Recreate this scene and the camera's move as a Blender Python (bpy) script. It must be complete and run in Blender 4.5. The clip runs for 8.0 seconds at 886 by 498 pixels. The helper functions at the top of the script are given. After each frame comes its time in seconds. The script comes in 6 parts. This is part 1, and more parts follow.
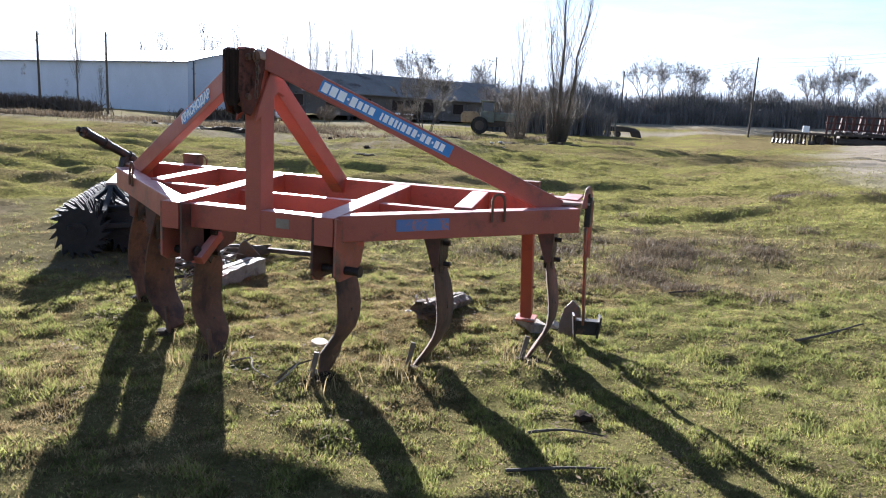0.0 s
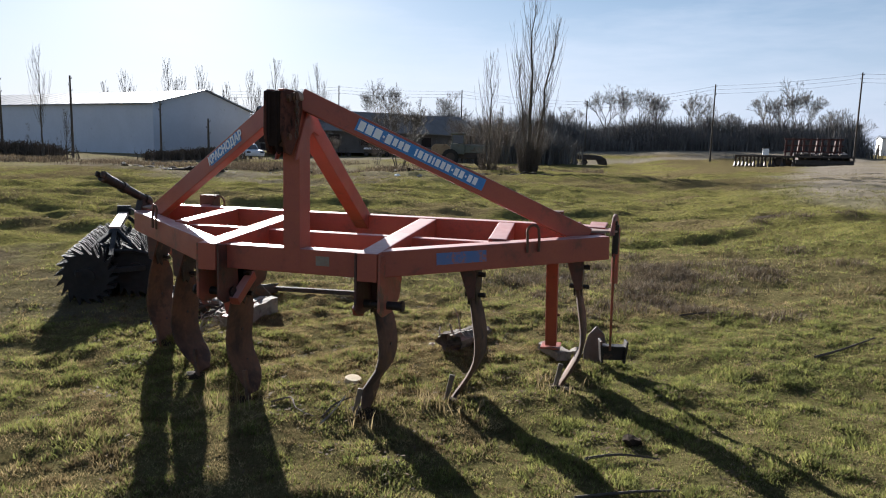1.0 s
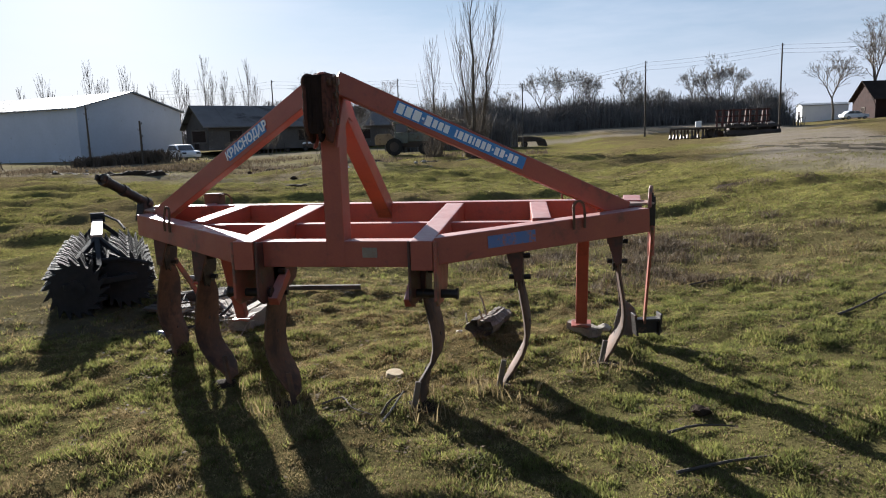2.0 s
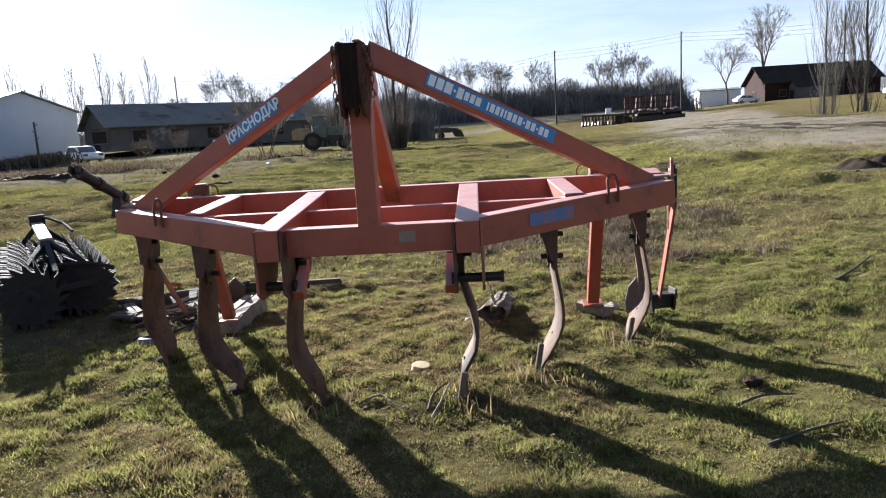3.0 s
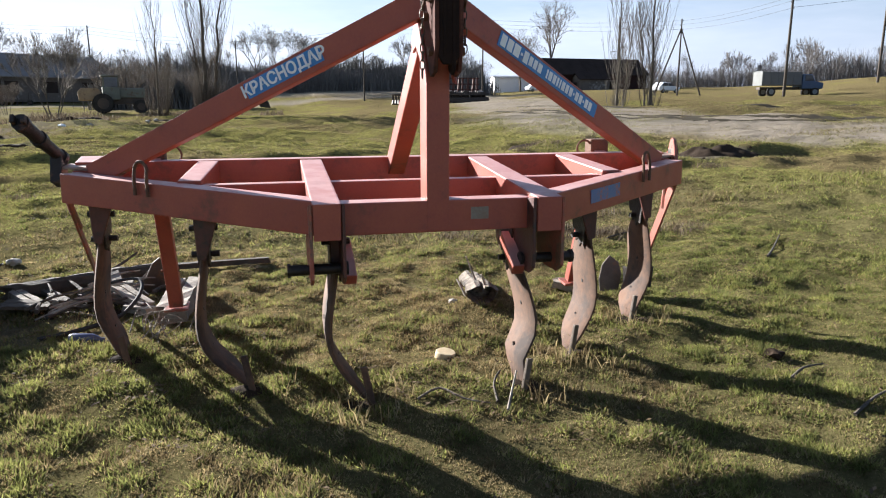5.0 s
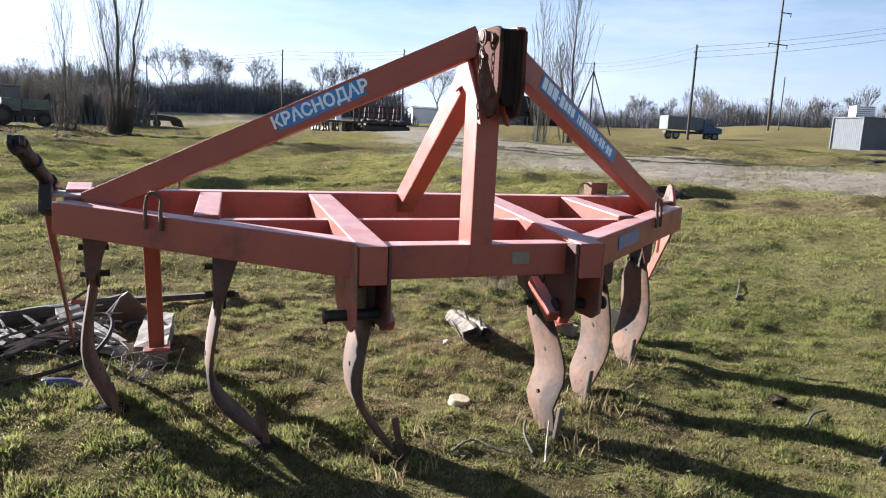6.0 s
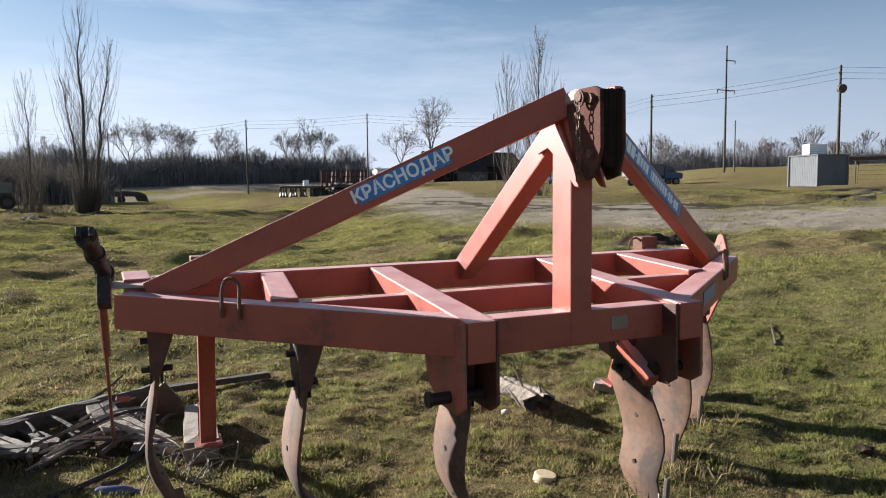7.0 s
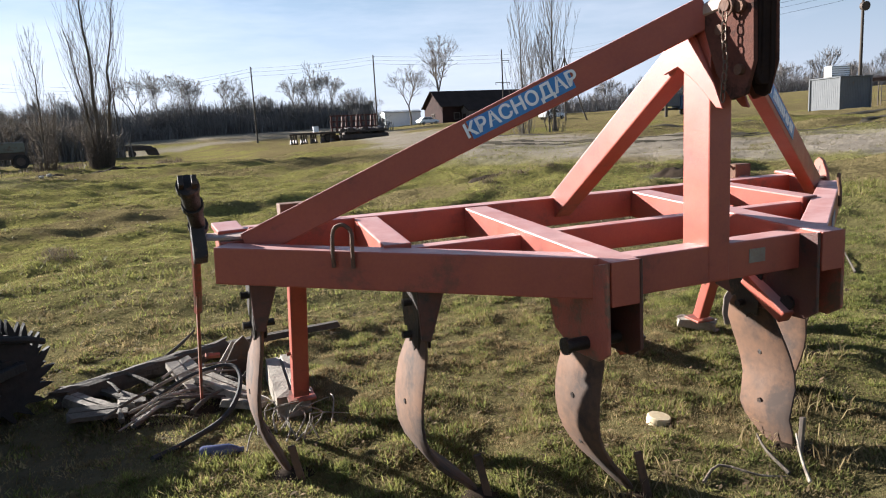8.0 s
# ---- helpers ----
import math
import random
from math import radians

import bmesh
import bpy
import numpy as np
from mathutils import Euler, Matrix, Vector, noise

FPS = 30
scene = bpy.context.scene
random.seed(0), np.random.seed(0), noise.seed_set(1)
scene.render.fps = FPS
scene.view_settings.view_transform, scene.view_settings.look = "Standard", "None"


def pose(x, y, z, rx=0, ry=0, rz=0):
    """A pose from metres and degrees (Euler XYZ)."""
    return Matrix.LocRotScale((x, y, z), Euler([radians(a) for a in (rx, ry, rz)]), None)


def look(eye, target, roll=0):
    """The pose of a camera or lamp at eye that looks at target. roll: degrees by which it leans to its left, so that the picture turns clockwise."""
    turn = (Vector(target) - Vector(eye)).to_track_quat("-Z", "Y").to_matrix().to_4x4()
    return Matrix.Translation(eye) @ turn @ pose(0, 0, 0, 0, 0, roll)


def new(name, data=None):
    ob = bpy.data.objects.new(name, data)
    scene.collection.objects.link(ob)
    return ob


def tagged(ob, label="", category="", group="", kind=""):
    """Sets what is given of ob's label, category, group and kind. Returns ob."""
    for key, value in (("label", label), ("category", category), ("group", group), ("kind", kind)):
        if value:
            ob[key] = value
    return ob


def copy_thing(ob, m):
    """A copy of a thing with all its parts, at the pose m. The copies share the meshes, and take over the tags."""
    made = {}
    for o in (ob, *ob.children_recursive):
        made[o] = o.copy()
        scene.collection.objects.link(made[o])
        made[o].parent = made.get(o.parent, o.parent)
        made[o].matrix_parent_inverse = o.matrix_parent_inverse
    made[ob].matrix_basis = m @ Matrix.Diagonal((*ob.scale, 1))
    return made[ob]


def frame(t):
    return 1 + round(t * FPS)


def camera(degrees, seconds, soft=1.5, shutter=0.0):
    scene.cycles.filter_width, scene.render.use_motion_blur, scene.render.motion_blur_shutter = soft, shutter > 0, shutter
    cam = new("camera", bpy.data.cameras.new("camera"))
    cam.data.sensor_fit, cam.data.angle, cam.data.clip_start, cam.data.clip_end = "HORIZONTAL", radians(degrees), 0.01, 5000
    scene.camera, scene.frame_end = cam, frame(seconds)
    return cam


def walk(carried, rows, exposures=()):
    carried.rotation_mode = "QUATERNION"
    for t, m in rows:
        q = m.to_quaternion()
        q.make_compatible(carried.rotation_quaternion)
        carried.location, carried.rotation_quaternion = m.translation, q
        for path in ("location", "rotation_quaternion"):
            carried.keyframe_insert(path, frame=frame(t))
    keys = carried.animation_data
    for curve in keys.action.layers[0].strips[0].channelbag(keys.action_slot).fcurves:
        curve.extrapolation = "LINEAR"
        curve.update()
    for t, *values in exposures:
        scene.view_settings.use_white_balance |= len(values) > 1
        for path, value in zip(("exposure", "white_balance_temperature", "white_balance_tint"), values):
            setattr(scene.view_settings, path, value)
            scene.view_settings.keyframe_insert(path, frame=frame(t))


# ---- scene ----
cam = camera(65.5, 8.0, 1.1)
PATH = [
    (0, (2.031, -3.073, 1.36), (1.439, -1.198, 0.993), 3.2),
    (0.5, (1.92, -3.098, 1.371), (1.395, -1.19, 1.08), 0.7),
    (1, (1.701, -3.22, 1.355), (1.185, -1.306, 1.083), 1.5),
    (1.5, (1.45, -3.222, 1.329), (0.928, -1.303, 1.114), -1.5),
    (1.7, (1.332, -3.225, 1.331), (0.88, -1.301, 1.023), -2.5),
    (2.8, (0.646, -3.157, 1.24), (0.491, -1.181, 0.972), -0.9),
    (3, (0.532, -3.084, 1.251), (0.418, -1.116, 0.918), -3.4),
    (3.5, (0.263, -2.989, 1.251), (0.33, -1.012, 0.956), -1.4),
    (4, (-0.051, -2.929, 1.263), (0.253, -0.971, 0.989), 1.4),
    (4.5, (-0.333, -2.834, 1.229), (0.031, -0.893, 0.912), 0.3),
    (4.7, (-0.447, -2.777, 1.229), (-0.072, -0.853, 0.83), -0.0),
    (5.8, (-0.985, -2.466, 1.281), (-0.232, -0.655, 0.891), 2.1),
    (6, (-1.065, -2.419, 1.27), (-0.358, -0.578, 0.939), 2.7),
    (6.5, (-1.227, -2.198, 1.281), (-0.493, -0.363, 0.975), -1.1),
    (7, (-1.451, -2.11, 1.294), (-0.654, -0.282, 1.13), -0.6),
    (7.5, (-1.669, -2.01, 1.305), (-0.759, -0.244, 1.066), 1.5),
    (8, (-1.733, -1.782, 1.275), (-0.979, 0.041, 0.945), -3.1),
]
EXPOSURES = [(0, 2.42, 5650, 14), (0.5, 1.98, 5700, 14), (1, 1.6, 6000, 12), (1.5, 1.3, 6100, 12), (1.7, 1.35, 6100, 12), (2.8, 2.04, 5900, 12), (3.5, 2.02, 5950, 12), (4.0, 1.8, 6100, 12), (4.5, 1.87, 6150, 12), (5.8, 2.15, 5700, 12), (6.5, 2.05, 5850, 12), (7, 1.72, 6050, 12), (7.5, 1.67, 6050, 12), (8, 1.92, 6100, 12)]
walk(cam, [(t, look(eye, target, roll)) for t, eye, target, roll in PATH], EXPOSURES)

# ---- world, sun and exposure ----
SUN_HEAD = radians(36)          # to the left of +y
SUN_UP = radians(19)
TO_SUN = Vector((-math.sin(SUN_HEAD) * math.cos(SUN_UP), math.cos(SUN_HEAD) * math.cos(SUN_UP), math.sin(SUN_UP)))
world = bpy.data.worlds.new("sky")
scene.world = world
world.use_nodes = True
wn, wl = world.node_tree.nodes, world.node_tree.links
sky = wn.new("ShaderNodeTexSky")
sky.sky_type = "NISHITA"
sky.sun_disc = False
sky.sun_elevation = SUN_UP
sky.sun_rotation = -SUN_HEAD
sky.air_density, sky.dust_density, sky.ozone_density = 1.2, 0.35, 3.0
wcoord = wn.new("ShaderNodeTexCoord")
wmap = wn.new("ShaderNodeMapping")
wmap.inputs["Scale"].default_value = (1.3, 1.3, 8.0)
wnoise = wn.new("ShaderNodeTexNoise")
wnoise.inputs["Scale"].default_value, wnoise.inputs["Detail"].default_value, wnoise.inputs["Roughness"].default_value = 1.3, 6.0, 0.62
wramp = wn.new("ShaderNodeValToRGB")
wramp.color_ramp.elements[0].position, wramp.color_ramp.elements[1].position = 0.46, 0.74
wramp.color_ramp.elements[0].color, wramp.color_ramp.elements[1].color = (0, 0, 0, 1), (0.5, 0.5, 0.5, 1)
wmix = wn.new("ShaderNodeMix")
wmix.data_type = "RGBA"
wmix.inputs["B"].default_value = (8.6, 8.9, 9.6, 1)
wback = wn["Background"]
wback.inputs["Strength"].default_value = 0.030
wl.new(wcoord.outputs["Generated"], wmap.inputs["Vector"])
wl.new(wmap.outputs["Vector"], wnoise.inputs["Vector"])
wl.new(wnoise.outputs["Fac"], wramp.inputs["Fac"])
wl.new(wramp.outputs["Color"], wmix.inputs["Factor"])
# pale haze thickening towards the horizon
wsep = wn.new("ShaderNodeSeparateXYZ")
whaze = wn.new("ShaderNodeMapRange")
whaze.inputs["From Min"].default_value, whaze.inputs["From Max"].default_value = 0.0, 0.27
whaze.inputs["To Min"].default_value, whaze.inputs["To Max"].default_value = 0.86, 0.02
wpale = wn.new("ShaderNodeMix")
wpale.data_type = "RGBA"
wpale.inputs["B"].default_value = (6.0, 6.9, 8.4, 1)
wl.new(wcoord.outputs["Generated"], wsep.inputs["Vector"])
wl.new(wsep.outputs["Z"], whaze.inputs["Value"])
wl.new(whaze.outputs["Result"], wpale.inputs["Factor"])
wl.new(sky.outputs["Color"], wpale.inputs["A"])
wl.new(wpale.outputs["Result"], wmix.inputs["A"])
# haze and cloud glow towards the sun and are dimmer away from it
wdot = wn.new("ShaderNodeVectorMath")
wdot.operation = "DOT_PRODUCT"
wdot.inputs[1].default_value = TO_SUN
wside = wn.new("ShaderNodeMapRange")
wside.inputs["From Min"].default_value, wside.inputs["From Max"].default_value = -0.3, 0.75
wside.inputs["To Min"].default_value, wside.inputs["To Max"].default_value = 0.82, 1.2
wl.new(wcoord.outputs["Generated"], wdot.inputs[0])
wl.new(wdot.outputs["Value"], wside.inputs["Value"])
for tint, socket in (((6.6, 7.35, 9.2), wpale.inputs["B"]), ((8.6, 8.9, 9.6), wmix.inputs["B"])):
    wscale = wn.new("ShaderNodeVectorMath")
    wscale.operation = "SCALE"
    wscale.inputs[0].default_value = tint
    wl.new(wside.outputs["Result"], wscale.inputs["Scale"])
    wl.new(wscale.outputs["Vector"], socket)
wl.new(wmix.outputs["Result"], wback.inputs["Color"])

sun = new("sun", bpy.data.lights.new("sun", "SUN"))
sun.data.energy, sun.data.angle, sun.data.color = 5.0, radians(0.6), (1.0, 0.945, 0.84)
sun.matrix_world = look(TO_SUN * 50, (0, 0, 0))


# ---- materials ----
def material(name, base, second=None, rough=0.6, metal=0.0, scale=6.0, fine=60.0, mix=0.5, bump=0.15, bump_scale=80.0,
             stain=None, stain_amount=0.0, stain_scale=3.0, random_value=0.0, leaf=0.0, rough_var=0.15, island=False, sky_glare=None, sharp=0.25, spec=None):
    """A node material: two colours mixed by coarse and fine noise, stains of a third, bump and uneven gloss."""
    m = bpy.data.materials.new(name)
    m.use_nodes = True
    n, l = m.node_tree.nodes, m.node_tree.links
    bsdf = n["Principled BSDF"]
    co = n.new("ShaderNodeTexCoord")

    def noise_at(s, detail=5.0, rough_=0.6):
        t = n.new("ShaderNodeTexNoise")
        t.inputs["Scale"].default_value, t.inputs["Detail"].default_value, t.inputs["Roughness"].default_value = s, detail, rough_
        l.new(co.outputs["Object"], t.inputs["Vector"])
        return t.outputs["Fac"]

    def ramp(fac, a, b):
        r = n.new("ShaderNodeMapRange")
        r.inputs["From Min"].default_value, r.inputs["From Max"].default_value = a, b
        l.new(fac, r.inputs["Value"])
        return r.outputs["Result"]

    def blend(fac, a, b):
        x = n.new("ShaderNodeMix")
        x.data_type = "RGBA"
        l.new(fac, x.inputs["Factor"])
        for sock, v in ((x.inputs["A"], a), (x.inputs["B"], b)):
            if isinstance(v, tuple):
                sock.default_value = (*v, 1)
            else:
                l.new(v, sock)
        return x.outputs["Result"]

    second = second or tuple(c * 0.7 for c in base)
    add = n.new("ShaderNodeMath")
    add.operation = "MULTIPLY_ADD"
    l.new(noise_at(fine, 3.0), add.inputs[0])
    add.inputs[1].default_value = 0.5
    l.new(noise_at(scale), add.inputs[2])
    colour = blend(ramp(add.outputs[0], 1.0 - mix * 0.5 - sharp, 1.0 - mix * 0.5 + sharp), base, second)
    if stain and stain_amount:
        colour = blend(ramp(noise_at(stain_scale, 8.0, 0.7), 0.72 - stain_amount * 0.5, 0.8 - stain_amount * 0.42), colour, stain)
    if sky_glare:
        # paler colour mixed into faces that look up stands in for sky glare
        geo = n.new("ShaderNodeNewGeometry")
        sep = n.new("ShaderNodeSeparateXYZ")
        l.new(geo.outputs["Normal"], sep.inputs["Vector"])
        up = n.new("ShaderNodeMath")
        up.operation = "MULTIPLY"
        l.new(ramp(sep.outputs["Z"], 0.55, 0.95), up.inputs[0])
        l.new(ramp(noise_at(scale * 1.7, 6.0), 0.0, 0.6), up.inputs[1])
        colour = blend(up.outputs[0], colour, sky_glare)
    if random_value:
        info = n.new("ShaderNodeNewGeometry" if island else "ShaderNodeObjectInfo")
        hsv = n.new("ShaderNodeHueSaturation")
        r = n.new("ShaderNodeMapRange")
        r.inputs["To Min"].default_value, r.inputs["To Max"].default_value = 1 - random_value, 1 + random_value
        l.new(info.outputs["Random Per Island" if island else "Random"], r.inputs["Value"])
        l.new(r.outputs["Result"], hsv.inputs["Value"])
        l.new(colour, hsv.inputs["Color"])
        colour = hsv.outputs["Color"]
    l.new(colour, bsdf.inputs["Base Color"])
    bsdf.inputs["Metallic"].default_value = metal
    if spec is not None:
        bsdf.inputs["Specular IOR Level"].default_value = spec
    rr = n.new("ShaderNodeMapRange")
    rr.inputs["To Min"].default_value, rr.inputs["To Max"].default_value = max(0.05, rough - rough_var), min(1.0, rough + rough_var)
    l.new(noise_at(scale * 2.3), rr.inputs["Value"])
    l.new(rr.outputs["Result"], bsdf.inputs["Roughness"])
    if bump:
        b = n.new("ShaderNodeBump")
        b.inputs["Strength"].default_value, b.inputs["Distance"].default_value = bump, 0.01
        l.new(noise_at(bump_scale, 4.0), b.inputs["Height"])
        l.new(b.outputs["Normal"], bsdf.inputs["Normal"])
    if leaf:
        tr = n.new("ShaderNodeBsdfTranslucent")
        l.new(colour, tr.inputs["Color"])
        ms = n.new("ShaderNodeMixShader")
        ms.inputs["Fac"].default_value = leaf
        l.new(bsdf.outputs["BSDF"], ms.inputs[1])
        l.new(tr.outputs["BSDF"], ms.inputs[2])
        l.new(ms.outputs["Shader"], n["Material Output"].inputs["Surface"])
        bsdf.inputs["Specular IOR Level"].default_value = 0.15
    return m


# its last colour paints the sky's glare on upward faces
PAINT = material("orange_paint", (0.355, 0.083, 0.047), (0.265, 0.055, 0.040), 0.46, 0, 5, 90, 0.5, 0.05, 90, (0.17, 0.052, 0.036), 0.30, 5.0, rough_var=0.14, sky_glare=(0.50, 0.29, 0.27))
DARK_RED = material("dark_red_paint", (0.11, 0.033, 0.025), (0.055, 0.022, 0.018), 0.5, 0.05, 8, 90, 0.5, 0.2, 120, (0.03, 0.022, 0.02), 0.4, 9)
PAINT_WORN = material("worn_orange_paint", (0.40, 0.095, 0.06), (0.26, 0.075, 0.05), 0.5, 0, 7, 80, 0.55, 0.2, 90, (0.16, 0.085, 0.055), 0.5, 9.0)
BLACK_STEEL = material("greasy_black_steel", (0.016, 0.013, 0.012), (0.04, 0.028, 0.022), 0.5, 0.3, 12, 140, 0.4, 0.3, 140, (0.12, 0.06, 0.035), 0.3, 14)
GREASE = material("dark_greasy_red_brown", (0.13, 0.05, 0.036), (0.06, 0.03, 0.024), 0.9, 0.0, 7, 60, 0.5, 0.25, 120, (0.02, 0.015, 0.013), 0.42, 8, spec=0.1)
MATT_BLACK = material("matt_black", (0.016, 0.011, 0.010), (0.028, 0.017, 0.014), 0.9, 0.0, 9, 60, 0.5, 0.2, 90, spec=0.08)
PALE_SHEET = material("pale_dirty_sheet", (0.19, 0.195, 0.19), (0.14, 0.142, 0.138), 0.8, 0.0, 1, 9, 0.5, 0.1, 20, (0.2, 0.15, 0.11), 0.25, 1.0, spec=0.15)
CABIN = material("dull_grey_sheet", (0.155, 0.16, 0.165), (0.12, 0.125, 0.13), 0.85, 0.0, 1, 9, 0.5, 0.1, 20, (0.16, 0.12, 0.09), 0.2, 1.0, spec=0.15)
# green greyed to paint the haze over the distant tractor
TRACTOR_GREEN = material("hazed_green_paint", (0.17, 0.18, 0.15), (0.115, 0.12, 0.10), 0.75, 0.0, 2, 20, 0.5, 0.2, 30, (0.12, 0.08, 0.055), 0.35, 3, spec=0.2)
TAN_PAINT = material("dusty_tan_paint", (0.34, 0.25, 0.15), (0.24, 0.17, 0.11), 0.8, 0.0, 2, 20, 0.5, 0.2, 30, (0.14, 0.09, 0.06), 0.3, 3, spec=0.2)
BLADE = material("worn_brown_steel", (0.128, 0.064, 0.034), (0.066, 0.036, 0.022), 0.86, 0.0, 4, 30, 0.5, 0.04, 60, (0.04, 0.024, 0.017), 0.45, 5, sharp=0.15)
BRIGHT = material("scoured_steel", (0.16, 0.13, 0.105), (0.10, 0.075, 0.06), 0.5, 0.4, 9, 90, 0.5, 0.15, 150, (0.22, 0.12, 0.07), 0.3, 12)
# pale metal; also paints glare on the harrow's bar and the mast caps
PALE = material("pale_metal_and_glare", (0.36, 0.285, 0.24), (0.28, 0.17, 0.135), 0.65, 0.0, 9, 90, 0.5, 0.15, 120, (0.4, 0.16, 0.1), 0.3, 9)
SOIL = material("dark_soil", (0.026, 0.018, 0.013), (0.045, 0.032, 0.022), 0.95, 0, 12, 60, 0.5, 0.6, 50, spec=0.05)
RUT = material("damp_rut_soil", (0.075, 0.063, 0.044), (0.045, 0.038, 0.027), 0.95, 0, 3, 20, 0.5, 0.5, 20, spec=0.05)
RUST = material("rusty_steel", (0.16, 0.075, 0.04), (0.085, 0.045, 0.03), 0.8, 0.15, 10, 120, 0.5, 0.4, 130)
CHAIN = material("dull_chain_steel", (0.16, 0.12, 0.09), (0.08, 0.05, 0.035), 0.5, 0.6, 30, 200, 0.5, 0.2, 200)
DECAL_BLUE = material("blue_decal", (0.025, 0.16, 0.46), (0.05, 0.22, 0.5), 0.35, 0, 8, 80, 0.4, 0.05, 100, (0.35, 0.25, 0.22), 0.22, 16)
DECAL_WORN = material("worn_blue_decal", (0.07, 0.15, 0.36), (0.12, 0.15, 0.30), 0.4, 0, 14, 80, 0.5, 0.05, 100, (0.36, 0.12, 0.09), 0.42, 22)
DECAL_WHITE = material("white_decal", (0.82, 0.84, 0.86), (0.68, 0.7, 0.74), 0.4, 0, 12, 90, 0.4, 0.05, 100)
PLATE = material("aluminium_plate", (0.24, 0.22, 0.19), (0.2, 0.12, 0.09), 0.5, 0.3, 12, 90, 0.4, 0.1, 100)
LOG = material("weathered_log", (0.17, 0.13, 0.095), (0.09, 0.065, 0.045), 0.9, 0, 12, 90, 0.5, 0.8, 60, (0.3, 0.25, 0.19), 0.35, 9)
OLD_LOG = material("split_grey_log", (0.27, 0.22, 0.168), (0.085, 0.063, 0.047), 0.9, 0, 16, 70, 0.5, 0.9, 45, (0.05, 0.038, 0.028), 0.45, 10)
CUT_WOOD = material("cut_wood", (0.62, 0.52, 0.33), (0.5, 0.38, 0.22), 0.8, 0, 14, 90, 0.4, 0.3, 80)
GREY_WOOD = material("grey_board", (0.29, 0.25, 0.20), (0.17, 0.14, 0.11), 0.85, 0, 9, 70, 0.5, 0.5, 60, (0.12, 0.09, 0.07), 0.35, 8)
PALE_WOOD = material("pale_split_wood", (0.36, 0.31, 0.25), (0.2, 0.165, 0.125), 0.85, 0, 12, 70, 0.5, 0.5, 60, (0.12, 0.09, 0.07), 0.38, 9)
DARK_WOOD = material("rotten_wood", (0.05, 0.038, 0.028), (0.085, 0.066, 0.048), 0.9, 0, 12, 80, 0.5, 0.7, 60)
BARK = material("tree_bark", (0.14, 0.118, 0.095), (0.08, 0.068, 0.055), 0.9, 0, 3, 30, 0.5, 0.6, 14, spec=0.1)
TWIG = material("bare_twigs", (0.13, 0.105, 0.083), (0.085, 0.068, 0.054), 0.9, 0, 2, 9, 0.5, 0.0, 14, random_value=0.35, island=True, spec=0.1)
# hedge tone cooled to paint the haze across the field
HEDGE = material("hazed_dark_bushes", (0.19, 0.175, 0.163), (0.12, 0.112, 0.105), 0.95, 0, 2, 9, 0.5, 0.0, 14, random_value=0.3, island=True, spec=0.1)
# paler grey paints the haze before the far wood
TWIG_FAR = material("hazed_far_twigs", (0.18, 0.163, 0.155), (0.12, 0.11, 0.105), 0.95, 0, 2, 9, 0.5, 0.0, 14, random_value=0.3, island=True, spec=0.1)
TWIG_GREY = material("pale_twigs", (0.135, 0.118, 0.10), (0.09, 0.078, 0.066), 0.9, 0, 2, 9, 0.5, 0.0, 14, random_value=0.35, island=True, spec=0.1)
POLE = material("tarred_pole", (0.10, 0.085, 0.07), (0.06, 0.05, 0.042), 0.85, 0, 2, 20, 0.5, 0.4, 30, spec=0.1)
WIRE = material("wire", (0.035, 0.035, 0.038), (0.05, 0.05, 0.05), 0.95, 0.0, 5, 20, 0.5, 0)
# wall colour raised to paint the glare that veils the warehouse
BARN_WALL = material("hazed_sheet_metal", (0.58, 0.61, 0.68), (0.50, 0.53, 0.59), 0.6, 0.1, 0.3, 3.0, 0.5, 0.1, 8, (0.15, 0.13, 0.11), 0.2, 0.4)
BARN_ROOF = material("grey_roof_sheet", (0.21, 0.225, 0.255), (0.175, 0.19, 0.215), 0.65, 0.0, 0.3, 3.0, 0.5, 0.1, 8, spec=0.2)
# slate's own grey, lifted a little to paint flare over the barn
SLATE = material("weathered_slate_sheets", (0.22, 0.205, 0.195), (0.15, 0.14, 0.133), 0.9, 0, 0.5, 5, 0.5, 0.4, 8, (0.09, 0.08, 0.075), 0.3, 0.4, spec=0.1)
DARK_ROOF = material("dark_brown_roof", (0.05, 0.036, 0.031), (0.03, 0.024, 0.021), 0.97, 0, 0.6, 6, 0.5, 0.4, 8, spec=0.05)
DARK_WALL = material("dark_plaster", (0.15, 0.128, 0.112), (0.09, 0.077, 0.068), 0.9, 0, 0.5, 6, 0.5, 0.3, 8, (0.36, 0.33, 0.3), 0.3, 0.3, spec=0.1)
BRICK_WALL = material("brown_brickwork", (0.045, 0.022, 0.019), (0.028, 0.017, 0.015), 0.85, 0, 0.8, 9, 0.5, 0.3, 10, spec=0.1)
WHITE_WALL = material("whitewashed_wall", (0.86, 0.87, 0.88), (0.78, 0.79, 0.8), 0.7, 0, 0.8, 9, 0.4, 0.15, 10, (0.4, 0.36, 0.32), 0.2, 1.0)
GLASS = material("window_glass", (0.05, 0.06, 0.075), (0.035, 0.04, 0.05), 0.08, 0.0, 2, 8, 0.5, 0, rough_var=0.03)
CAR_WHITE = material("white_car_paint", (0.74, 0.76, 0.78), (0.66, 0.67, 0.69), 0.25, 0, 1, 9, 0.4, 0)
CAB_BLUE = material("blue_cab_paint", (0.03, 0.07, 0.15), (0.025, 0.055, 0.11), 0.4, 0, 1, 9, 0.4, 0)
